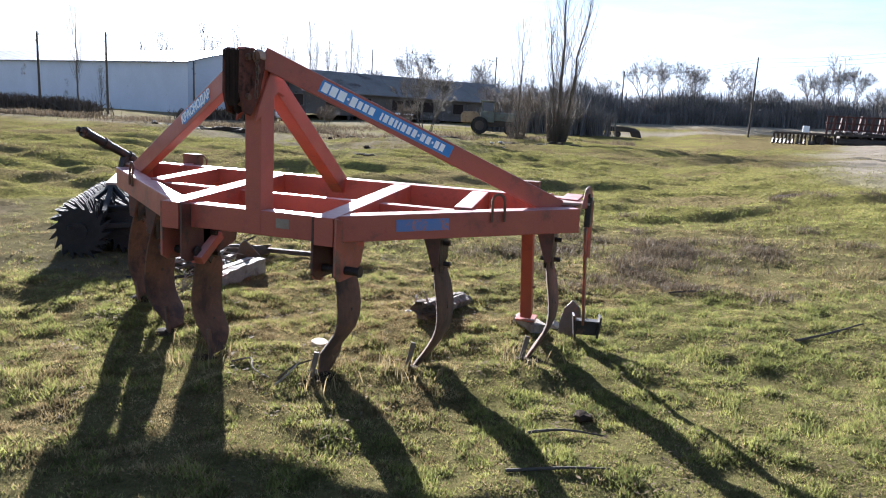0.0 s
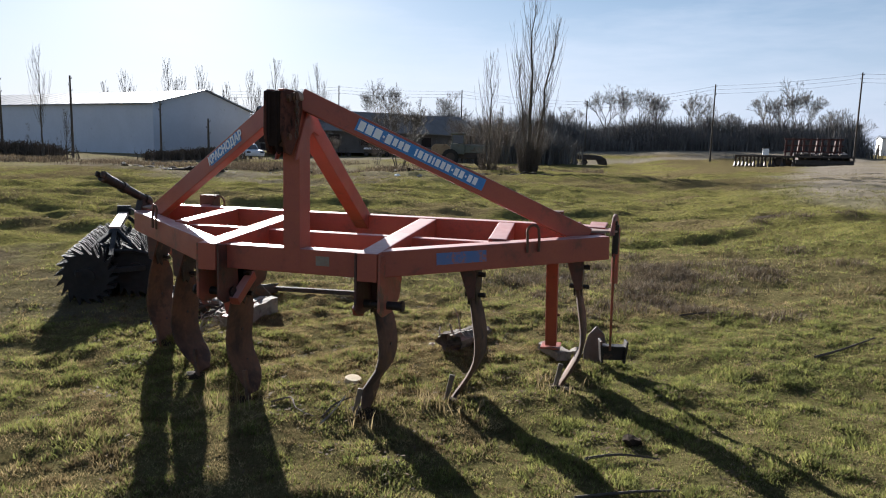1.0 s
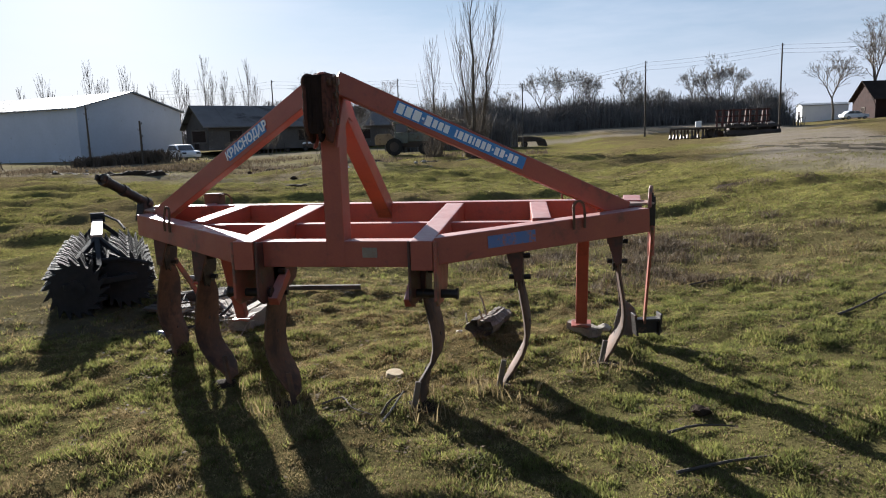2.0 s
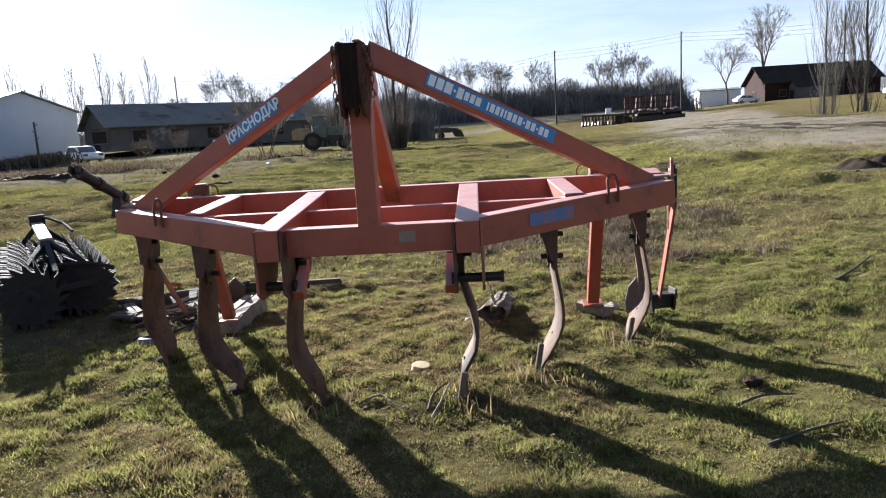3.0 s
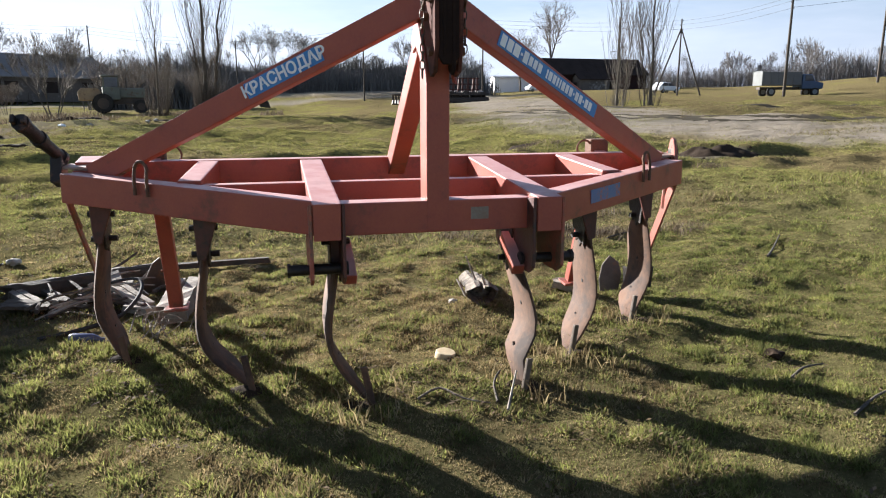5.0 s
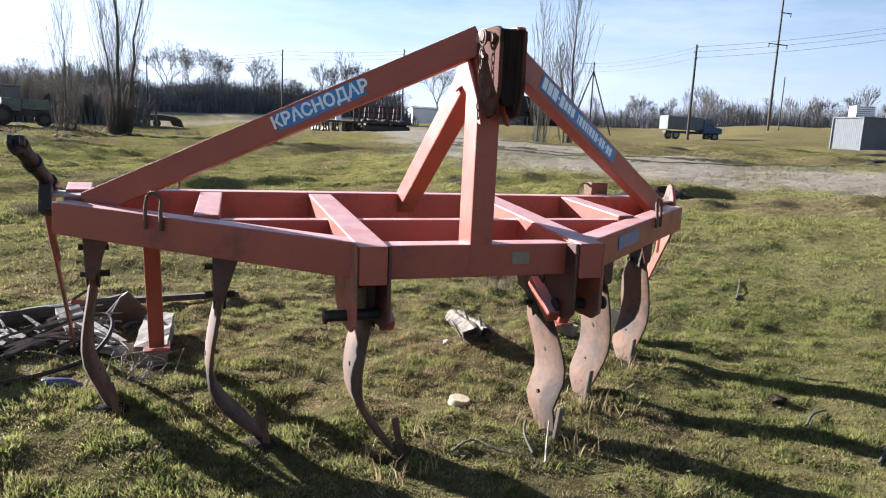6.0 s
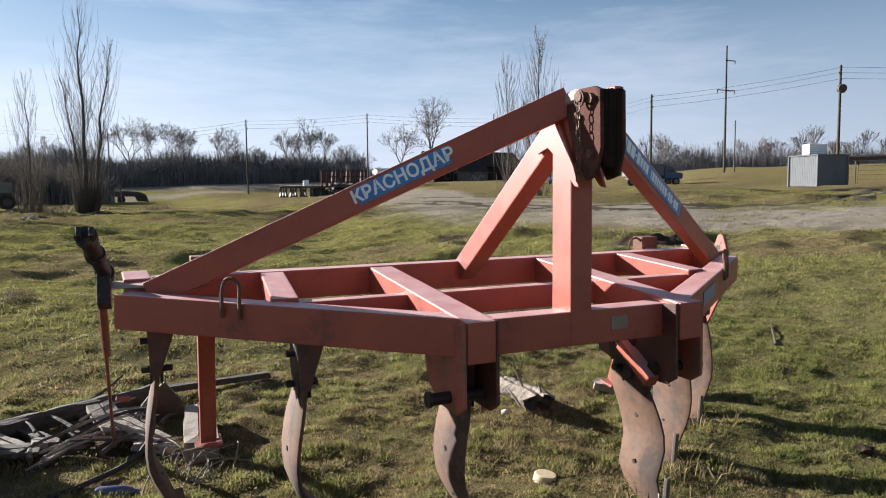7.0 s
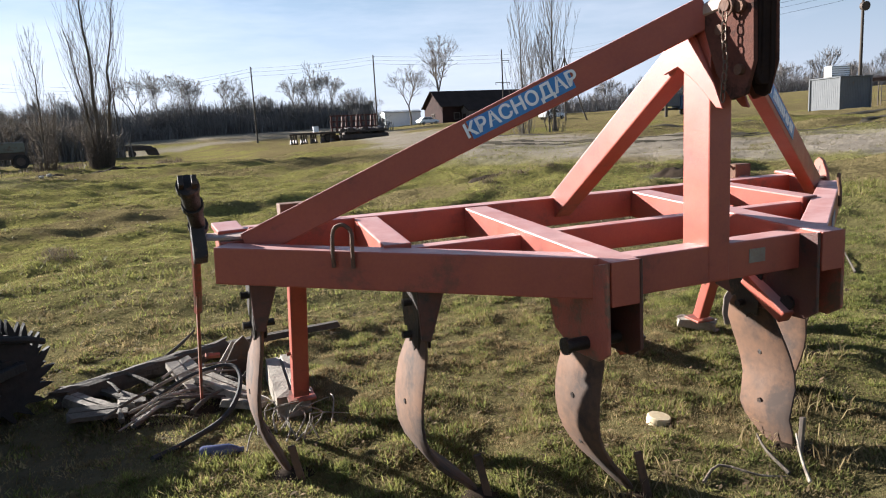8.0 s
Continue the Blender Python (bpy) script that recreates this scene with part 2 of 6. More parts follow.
RUBBER = material("tyre_rubber", (0.045, 0.042, 0.038), (0.025, 0.024, 0.022), 0.85, 0, 4, 30, 0.5, 0.2, spec=0.1)
SHEET = material("corrugated_grey_sheet", (0.21, 0.225, 0.235), (0.16, 0.17, 0.18), 0.5, 0.3, 1, 9, 0.5, 0.1, 20, (0.2, 0.14, 0.1), 0.2, 1.0)
HARROW = material("black_rusty_steel", (0.008, 0.008, 0.009), (0.018, 0.016, 0.015), 0.85, 0.0, 9, 60, 0.5, 0.3, 60)
DARK_IRON = material("dark_machine_steel", (0.05, 0.045, 0.042), (0.10, 0.075, 0.06), 0.6, 0.2, 2, 20, 0.5, 0.2, 30, spec=0.15)
RED_IRON = material("washed_out_red_machine_paint", (0.12, 0.045, 0.035), (0.07, 0.035, 0.03), 0.6, 0.05, 2, 20, 0.5, 0.2, 30, spec=0.15)
PLASTIC = material("clear_blue_plastic", (0.07, 0.075, 0.14), (0.05, 0.055, 0.10), 0.25, 0, 8, 40, 0.4, 0)
HOSE = material("black_hose", (0.018, 0.017, 0.016), (0.035, 0.032, 0.03), 0.85, 0, 8, 60, 0.5, 0.2)
STONE = material("pale_stone", (0.42, 0.38, 0.32), (0.3, 0.27, 0.22), 0.9, 0, 14, 80, 0.5, 0.5, 60)


def ground_material():
    """Short turf over soil: green and straw patches, and bare grey dirt where the attribute 'bare' says."""
    m = bpy.data.materials.new("turf")
    m.use_nodes = True
    n, l = m.node_tree.nodes, m.node_tree.links
    geo = n.new("ShaderNodeNewGeometry")

    def nz(s, d=6.0, r=0.62):
        t = n.new("ShaderNodeTexNoise")
        t.inputs["Scale"].default_value, t.inputs["Detail"].default_value, t.inputs["Roughness"].default_value = s, d, r
        l.new(geo.outputs["Position"], t.inputs["Vector"])
        return t.outputs["Fac"]

    def mr(v, a, b):
        r = n.new("ShaderNodeMapRange")
        r.inputs["From Min"].default_value, r.inputs["From Max"].default_value = a, b
        l.new(v, r.inputs["Value"])
        return r.outputs["Result"]

    def mx(f, a, b):
        x = n.new("ShaderNodeMix")
        x.data_type = "RGBA"
        l.new(f, x.inputs["Factor"])
        for s, v in ((x.inputs["A"], a), (x.inputs["B"], b)):
            if isinstance(v, tuple):
                s.default_value = (*v, 1)
            else:
                l.new(v, s)
        return x.outputs["Result"]

    green = mx(mr(nz(30), 0.3, 0.7), (0.14, 0.137, 0.041), (0.245, 0.214, 0.073))
    straw = mx(mr(nz(40), 0.3, 0.7), (0.21, 0.17, 0.08), (0.12, 0.094, 0.046))
    att = n.new("ShaderNodeAttribute")
    att.attribute_name = "dry"
    turf = mx(mr(att.outputs["Fac"], 0.15, 0.85), green, straw)
    turf = mx(mr(nz(9, 8, 0.8), 0.48, 0.66), turf, (0.065, 0.05, 0.028))
    turf = mx(mr(nz(0.9, 7, 0.7), 0.48, 0.70), turf, (0.145, 0.112, 0.056))
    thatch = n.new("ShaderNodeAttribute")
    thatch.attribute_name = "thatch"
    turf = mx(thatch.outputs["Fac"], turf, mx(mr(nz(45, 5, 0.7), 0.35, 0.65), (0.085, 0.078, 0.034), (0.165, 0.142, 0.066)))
    dirt = mx(mr(nz(3, 9, 0.75), 0.3, 0.7), (0.30, 0.26, 0.214), (0.185, 0.158, 0.127))
    bare = n.new("ShaderNodeAttribute")
    bare.attribute_name = "bare"
    col = mx(bare.outputs["Fac"], turf, dirt)
    mud = n.new("ShaderNodeAttribute")
    mud.attribute_name = "mud"
    col = mx(mud.outputs["Fac"], col, mx(mr(nz(7, 9, 0.75), 0.35, 0.65), (0.15, 0.13, 0.105), (0.075, 0.063, 0.05)))
    b = n["Principled BSDF"]
    l.new(col, b.inputs["Base Color"])
    b.inputs["Roughness"].default_value = 0.95
    b.inputs["Specular IOR Level"].default_value = 0.0
    bp = n.new("ShaderNodeBump")
    bp.inputs["Strength"].default_value, bp.inputs["Distance"].default_value = 0.9, 0.14
    l.new(nz(5, 10, 0.72), bp.inputs["Height"])
    l.new(bp.outputs["Normal"], b.inputs["Normal"])
    return m


def blade_material(name, a, b, leaf):
    return material(name, a, b, 0.75, 0, 7.0, 22.0, 0.5, 0, sharp=0.13, random_value=0.34, leaf=leaf, island=True)


TURF = ground_material()
GRASS = blade_material("green_grass", (0.245, 0.247, 0.075), (0.10, 0.110, 0.034), 0.52)
STRAW = blade_material("dry_grass", (0.325, 0.252, 0.128), (0.13, 0.095, 0.047), 0.40)
FIELD = blade_material("field_grass_green", (0.225, 0.214, 0.066), (0.13, 0.128, 0.039), 0.42)
FIELD_DRY = blade_material("field_grass_dry", (0.215, 0.172, 0.085), (0.12, 0.092, 0.046), 0.3)
LITTER = material("dead_leaves", (0.17, 0.12, 0.07), (0.06, 0.042, 0.026), 0.85, 0, 9, 40, 0.5, 0, random_value=0.5, island=True, spec=0.1)
WEED = blade_material("dead_weeds", (0.22, 0.17, 0.11), (0.08, 0.06, 0.042), 0.2)


# ---- building helpers ----
def box(bm, size, m=None, bevel=0.004):
    """A bevelled box of that size about the origin of m."""
    geo = bmesh.ops.create_cube(bm, size=1.0)
    vs = geo["verts"]
    bmesh.ops.scale(bm, vec=size, verts=vs)
    if bevel:
        es = list({e for v in vs for e in v.link_edges})
        made = bmesh.ops.bevel(bm, geom=es, offset=min(bevel, min(size) * 0.3), segments=2, affect="EDGES", profile=0.6)
        vs = list({v for f in made["faces"] for v in f.verts} | {v for v in vs if v.is_valid})
    if m is not None:
        bmesh.ops.transform(bm, matrix=m, verts=vs)
    return vs


def along(p0, p1, up=(0, 0, 1)):
    """A coordinate system at the middle of p0..p1 whose x runs along it and whose z is as near to up as can be; and the length."""
    p0, p1 = Vector(p0), Vector(p1)
    x = (p1 - p0).normalized()
    y = Vector(up).cross(x).normalized()
    z = x.cross(y)
    m = Matrix((x, y, z)).transposed().to_4x4()
    m.translation = (p0 + p1) / 2
    return m, (p1 - p0).length


def beam(bm, p0, p1, w, h, up=(0, 0, 1), bevel=0.006):
    m, length = along(p0, p1, up)
    return box(bm, (length, w, h), m, bevel)


def cyl(bm, p0, p1, r0, r1=None, seg=12, caps=True):
    p0, p1 = Vector(p0), Vector(p1)
    m = (p1 - p0).to_track_quat("Z", "Y").to_matrix().to_4x4()
    m.translation = (p0 + p1) / 2
    return bmesh.ops.create_cone(bm, cap_ends=caps, segments=seg, radius1=r0, radius2=r0 if r1 is None else r1, depth=(p1 - p0).length, matrix=m)["verts"]


def tube(bm, pts, radii, seg=8, closed=False):
    """A round tube through points."""
    pts = [Vector(p) for p in pts]
    if not hasattr(radii, "__len__"):
        radii = [radii] * len(pts)
    rings, side = [], None
    for i, p in enumerate(pts):
        a, b = pts[i - 1 if (i or closed) else 0], pts[(i + 1) % len(pts) if (closed or i + 1 < len(pts)) else i]
        d = (b - a).normalized()
        if side is None:
            side = d.orthogonal().normalized()
        side = (side - d * side.dot(d)).normalized()
        other = d.cross(side)
        rings.append([bm.verts.new(p + radii[i] * (math.cos(t) * side + math.sin(t) * other)) for t in (2 * math.pi * k / seg for k in range(seg))])
    n = len(rings)
    for i in range(n if closed else n - 1):
        for k in range(seg):
            bm.faces.new((rings[i][k], rings[i][(k + 1) % seg], rings[(i + 1) % n][(k + 1) % seg], rings[(i + 1) % n][k]))
    if not closed:
        bm.faces.new(rings[0][::-1])
        bm.faces.new(rings[-1])


def plate(bm, outline, thick, m, bevel=0.003):
    """A flat plate: an outline in the x-y plane of m, thick about it."""
    lo = [bm.verts.new((x, y, -thick / 2)) for x, y in outline]
    hi = [bm.verts.new((x, y, thick / 2)) for x, y in outline]
    fs = [bm.faces.new(lo[::-1]), bm.faces.new(hi)]
    k = len(outline)
    for i in range(k):
        fs.append(bm.faces.new((lo[i], lo[(i + 1) % k], hi[(i + 1) % k], hi[i])))
    bmesh.ops.recalc_face_normals(bm, faces=fs)
    vs = lo + hi
    if bevel:
        es = [e for e in {e for v in vs for e in v.link_edges}]
        made = bmesh.ops.bevel(bm, geom=es, offset=bevel, segments=1, affect="EDGES")
        vs = list({v for f in made["faces"] for v in f.verts} | {v for v in vs if v.is_valid})
    bmesh.ops.transform(bm, matrix=m, verts=vs)


def axes(origin, x, y):
    """A coordinate system with those x and y directions."""
    x, y = Vector(x).normalized(), Vector(y)
    z = x.cross(y).normalized()
    m = Matrix((x, z.cross(x), z)).transposed().to_4x4()
    m.translation = origin
    return m


def part(name, bm, mat, parent=None, label="", smooth=False):
    """Links a bmesh as one mesh object, under a thing or part if there is one."""
    bmesh.ops.recalc_face_normals(bm, faces=bm.faces)
    me = bpy.data.meshes.new(name)
    bm.to_mesh(me)
    bm.free()
    me.materials.append(mat)
    if smooth:
        me.shade_smooth()
        me.set_sharp_from_angle(angle=radians(38))
    ob = new(name, me)
    if parent is not None:
        ob.parent = parent
    if label:
        ob["label"] = label
    return ob


def thing(name, at, label, category, group="", turn=0.0, kind=""):
    ob = new(name)
    ob.empty_display_size = 0.2
    ob.matrix_basis = pose(*at, 0, 0, turn)
    return tagged(ob, label, category, group, kind)


def solid(name, verts, faces, mat, parent=None, label="", smooth=False):
    """A mesh object from arrays of corners and of faces with equal corner counts."""
    verts, faces = np.asarray(verts, np.float32), np.asarray(faces, np.int32)
    me = bpy.data.meshes.new(name)
    k = faces.shape[1]
    me.vertices.add(len(verts))
    me.vertices.foreach_set("co", verts.ravel())
    me.loops.add(faces.size)
    me.loops.foreach_set("vertex_index", faces.ravel())
    me.polygons.add(len(faces))
    me.polygons.foreach_set("loop_start", np.arange(0, faces.size, k, dtype=np.int32))
    me.update(calc_edges=True)
    me.validate()
    me.materials.append(mat)
    if smooth:
        me.shade_smooth()
    ob = new(name, me)
    if parent is not None:
        ob.parent = parent
    if label:
        ob["label"] = label
    return ob


# ---- the ground ----
rng = np.random.default_rng(7)


def lattice(seed):
    return np.random.default_rng(seed).random((64, 64))


LAT = [lattice(s) for s in range(6)]


def smooth_noise(x, y, size, k):
    """Value noise of that cell size, 0 to 1."""
    u, v = np.asarray(x, float) / size, np.asarray(y, float) / size
    i, j = np.floor(u).astype(int), np.floor(v).astype(int)
    fu, fv = u - i, v - j
    fu, fv = fu * fu * (3 - 2 * fu), fv * fv * (3 - 2 * fv)
    a = LAT[k]
    g = lambda di, dj: a[(i + di) % 64, (j + dj) % 64]
    return (g(0, 0) * (1 - fu) + g(1, 0) * fu) * (1 - fv) + (g(0, 1) * (1 - fu) + g(1, 1) * fu) * fv


def ramp01(v, a, b):
    t = np.clip((np.asarray(v, float) - a) / (b - a), 0, 1)
    return t * t * (3 - 2 * t)


TRACK = [(70, 1), (40, 6), (26, 7.9), (16, 8.0), (11.0, 10.6), (9.4, 17), (11, 27), (16, 48), (22, 72), (27, 92)]
LANE = [(-60, 30), (-34, 42), (-27, 58), (-16, 70), (-2, 84), (12, 92), (34, 92)]


def from_line(x, y, points):
    """How far each place lies from a bent line."""
    d = np.full(np.shape(x), 1e9)
    for (ax, ay), (bx, by) in zip(points, points[1:]):
        ux, uy = bx - ax, by - ay
        t = np.clip(((x - ax) * ux + (y - ay) * uy) / (ux * ux + uy * uy), 0, 1)
        d = np.minimum(d, np.hypot(x - ax - t * ux, y - ay - t * uy))
    return d


def height(x, y):
    x, y = np.asarray(x, float), np.asarray(y, float)
    level = ramp01(from_line(x, y, TRACK), 2.0, 6.0)
    far = np.hypot(x, y)
    near = 0.06 * (smooth_noise(x, y, 0.9, 0) - 0.5) + 0.055 * (smooth_noise(x, y, 0.31, 1) - 0.5) + 0.034 * (smooth_noise(x, y, 0.14, 4) - 0.5) * (1 - ramp01(far, 6.5, 9))
    ruts = 0.22 * (0.2 + 0.8 * level) * (smooth_noise(x * 0.45 + y * 0.1, y, 0.8, 3) - 0.5) * ramp01(far, 4.5, 9.0) * (1 - ramp01(far, 30, 50)) + 0.14 * level * (smooth_noise(x * 0.6, y, 0.42, 1) - 0.5) * ramp01(far, 5, 9) * (1 - ramp01(far, 20, 32)) + 0.31 * (0.15 + 0.85 * level) * (smooth_noise(x * 0.5, y, 2.3, 5) - 0.5) * ramp01(far, 7, 14) * (1 - ramp01(far, 60, 90))
    wide = 0.26 * (0.4 + 0.6 * level) * (smooth_noise(x, y, 7.0, 2) - 0.5) * ramp01(far, 6, 18)
    # the land climbs gently away, more steeply on the yard's side, and in a low bank beside the ripper
    turn = np.degrees(np.arctan2(x, np.maximum(y, 0.0) + 1e-6))
    slope = 0.006 + 0.007 * ramp01(turn, -45, -10) + 0.019 * ramp01(turn, 8, 26)
    dip = -0.60 * np.exp(-((x - 46) / 12) ** 2 - ((y - 36) / 10) ** 2) - 0.25 * np.exp(-((x - 18.5) / 8) ** 2 - ((y - 32) / 6) ** 2) + 0.010 * np.clip(far - 72, 0, 160) * ramp01(turn, 34, 44)
    bank = 1.55 * ramp01(far, 76, 106) * ramp01(turn, -40, -25) * (1 - ramp01(turn, 13, 19))
    reach = np.minimum(far, 150.0) - 0.7 * np.clip(far - 43, 0, 36) * ramp01(turn, -20, -5) * (1 - ramp01(turn, 39, 47))
    rise = dip + bank + slope * (np.sqrt(reach ** 2 + 36) - 6) * ramp01(y, -30, 8) + 0.30 * ramp01(x, 1.2, 7.0) * ramp01(y, -14, 0)
    mounds = sum(a * np.exp(-((x - u) / w) ** 2 - ((y - v) / (w * 0.6)) ** 2) for u, v, w, a in ((1.0, 27.0, 4.5, 0.22), (-6.0, 22.0, 4.0, 0.18)))
    return near + ruts + wide + rise + mounds


def bare_dirt(x, y):
    """How far the turf is worn away, 0 to 1: the cart track and thin places."""
    x, y = np.asarray(x, float), np.asarray(y, float)
    d = from_line(x, y, TRACK)
    wob = 1.7 * (smooth_noise(x, y, 3.0, 3) - 0.5) + 1.1 * (smooth_noise(x, y, 0.9, 4) - 0.5)
    track = (1 - ramp01(d + wob, 2.3, 4.6)) * (0.72 + 0.28 * ramp01(smooth_noise(x, y * 1.6, 1.7, 2), 0.2, 0.6))
    heap = 1 - ramp01(np.hypot((x + 1.9) / 0.9, (y - 1.9) / 0.7) + 0.3 * wob, 0.6, 1.3)
    lane = (1 - ramp01(from_line(x, y, LANE) + 1.4 * wob, 1.6, 4.0)) * (0.7 + 0.3 * smooth_noise(x, y, 1.7, 2))
    far_strip = ramp01(y + 0.08 * x, 92, 97) * (1 - ramp01(x, 26, 40)) * ramp01(x, -60, -40) * 0.75
    trodden = ramp01(y + 0.35 * x, 12, 17) * (1 - ramp01(y + 0.35 * x, 33, 40)) * (1 - ramp01(x + 0.25 * y, -3.5, 2.5)) * ramp01(smooth_noise(x * 0.6, y, 2.4, 5) * 0.7 + smooth_noise(x, y, 0.7, 1) * 0.3, 0.38, 0.62)
    far_verge = ramp01(y, 20, 34) * (1 - ramp01(x, -16, -6)) * ramp01(smooth_noise(x, y, 5, 5), 0.35, 0.6)
    return np.clip(np.maximum.reduce([track * 0.9, heap * 0.2, far_verge * 0.4, trodden * 0.55, lane * 0.85, far_strip]), 0, 1)


def muddy(x, y):
    """How far the turf is trodden into dark mud, 0 to 1: round the harrow, and where earth was turned."""
    x, y = np.asarray(x, float), np.asarray(y, float)
    wob = 0.9 * (smooth_noise(x, y, 1.1, 4) - 0.5) + 0.7 * (smooth_noise(x, y, 0.3, 1) - 0.5)
    yard = 1 - ramp01(np.hypot((x + 4.5) / 1.75, (y - 1.9) / 1.9) + wob, 0.55, 1.35)
    turned = 0.9 * (1 - ramp01(np.hypot((x - 6.1) / 0.95, (y - 6.7) / 0.55) + 0.5 * wob, 0.6, 1.1))
    return np.clip(np.maximum(turned, 0.5 * yard * (0.55 + 0.45 * ramp01(smooth_noise(x, y, 0.5, 2), 0.2, 0.6))), 0, 1)


def dryness(x, y):
    v = 0.55 * smooth_noise(x, y, 2.6, 5) + 0.3 * smooth_noise(x, y, 0.8, 3) + 0.15 * smooth_noise(x, y, 0.25, 4)
    patch = 0.45 * (1 - ramp01(np.hypot((np.asarray(x) - 2.3) / 2.2, (np.asarray(y) - 4.4) / 1.6), 0.5, 1.4))
    patch = patch - 0.24 * ramp01(x, 1.3, 2.4) * (1 - ramp01(y, 2.6, 3.6)) + 0.10 * np.exp(-((np.asarray(x, float) - 0.3) / 1.1) ** 2 - ((np.asarray(y, float) - 0.9) / 0.9) ** 2)
    return ramp01(v + patch + 0.14 * ramp01(x, 3.0, 6.0) + 0.10 * ramp01(y, 18, 36) * ramp01(x, 4, 14) - 0.07, 0.34, 0.66)


def build_ground():
    inner = np.arange(0, 7.0, 0.085)
    outer = [7.0]
    while outer[-1] < 2400:
        outer.append(outer[-1] + max(0.085, min(outer[-1] * 0.085, 0.024 * (outer[-1] - 4.0)) if outer[-1] < 140 else outer[-1] * 0.08))
    half = np.concatenate([inner, outer])
    axis = np.concatenate([-half[:0:-1], half])
    gx, gy = np.meshgrid(axis + 0.5, axis + 1.5, indexing="ij")
    n = len(axis)
    z = height(gx, gy)
    idx = np.arange(n * n).reshape(n, n)
    faces = np.stack([idx[:-1, :-1], idx[1:, :-1], idx[1:, 1:], idx[:-1, 1:]], -1).reshape(-1, 4)
    ob = solid("ground", np.stack([gx, gy, z], -1).reshape(-1, 3), faces, TURF, smooth=True)
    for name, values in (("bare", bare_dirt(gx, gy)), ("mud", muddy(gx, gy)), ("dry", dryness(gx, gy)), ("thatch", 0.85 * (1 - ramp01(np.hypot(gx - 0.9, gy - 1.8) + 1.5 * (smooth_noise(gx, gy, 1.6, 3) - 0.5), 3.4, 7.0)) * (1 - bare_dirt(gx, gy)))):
        at = ob.data.attributes.new(name, "FLOAT", "POINT")
        at.data.foreach_set("value", values.ravel().astype(np.float32))
    tagged(ob, "uneven winter field of short green and straw turf", "ground", kind="structure")


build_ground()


def on_ground(x, y, lift=0.0):
    return (x, y, float(height(x, y)) + lift)


def blades(name, mat, label, x, y, tall, wide, lean, base_z=None, plain=False):
    """Grass as one mesh: each blade a bent, tapering strip."""
    n = len(x)
    z = height(x, y) - 0.008 if base_z is None else base_z
    a, b = rng.random(n) * 2 * np.pi, rng.random(n) * 2 * np.pi
    sx, sy = np.cos(a) * wide / 2, np.sin(a) * wide / 2
    lx, ly = np.cos(b) * lean * tall, np.sin(b) * lean * tall
    if plain:
        v = np.stack([np.stack([x - sx, y - sy, z], -1), np.stack([x + sx, y + sy, z], -1), np.stack([x + lx, y + ly, z + tall * (1 - 0.3 * lean)], -1)], 1)
        return tagged(solid(name, v.reshape(-1, 3), np.arange(n * 3).reshape(-1, 3), mat), label, "grass", kind="stuff")
    v = np.empty((n, 5, 3))
    v[:, 0] = np.stack([x - sx, y - sy, z], -1)
    v[:, 1] = np.stack([x + sx, y + sy, z], -1)
    v[:, 2] = np.stack([x + sx * 0.75 + lx * 0.35, y + sy * 0.75 + ly * 0.35, z + tall * 0.6], -1)
    v[:, 3] = np.stack([x - sx * 0.75 + lx * 0.35, y - sy * 0.75 + ly * 0.35, z + tall * 0.6], -1)
    v[:, 4] = np.stack([x + lx, y + ly, z + tall * (1 - 0.3 * lean)], -1)
    k = np.arange(n)[:, None] * 5
    f = np.concatenate([k + np.array([0, 1, 2]), k + np.array([0, 2, 3]), k + np.array([3, 2, 4])], 1).reshape(-1, 3)
    return tagged(solid(name, v.reshape(-1, 3), f, mat), label, "grass", kind="stuff")


def scatter(n, x0, x1, y0, y1, clump=0.0):
    """n places in a rectangle, gathered into tufts."""
    m = max(1, n // 12)
    cx, cy = rng.uniform(x0, x1, m), rng.uniform(y0, y1, m)
    k = rng.integers(0, m, n)
    return cx[k] + rng.normal(0, clump, n), cy[k] + rng.normal(0, clump, n)


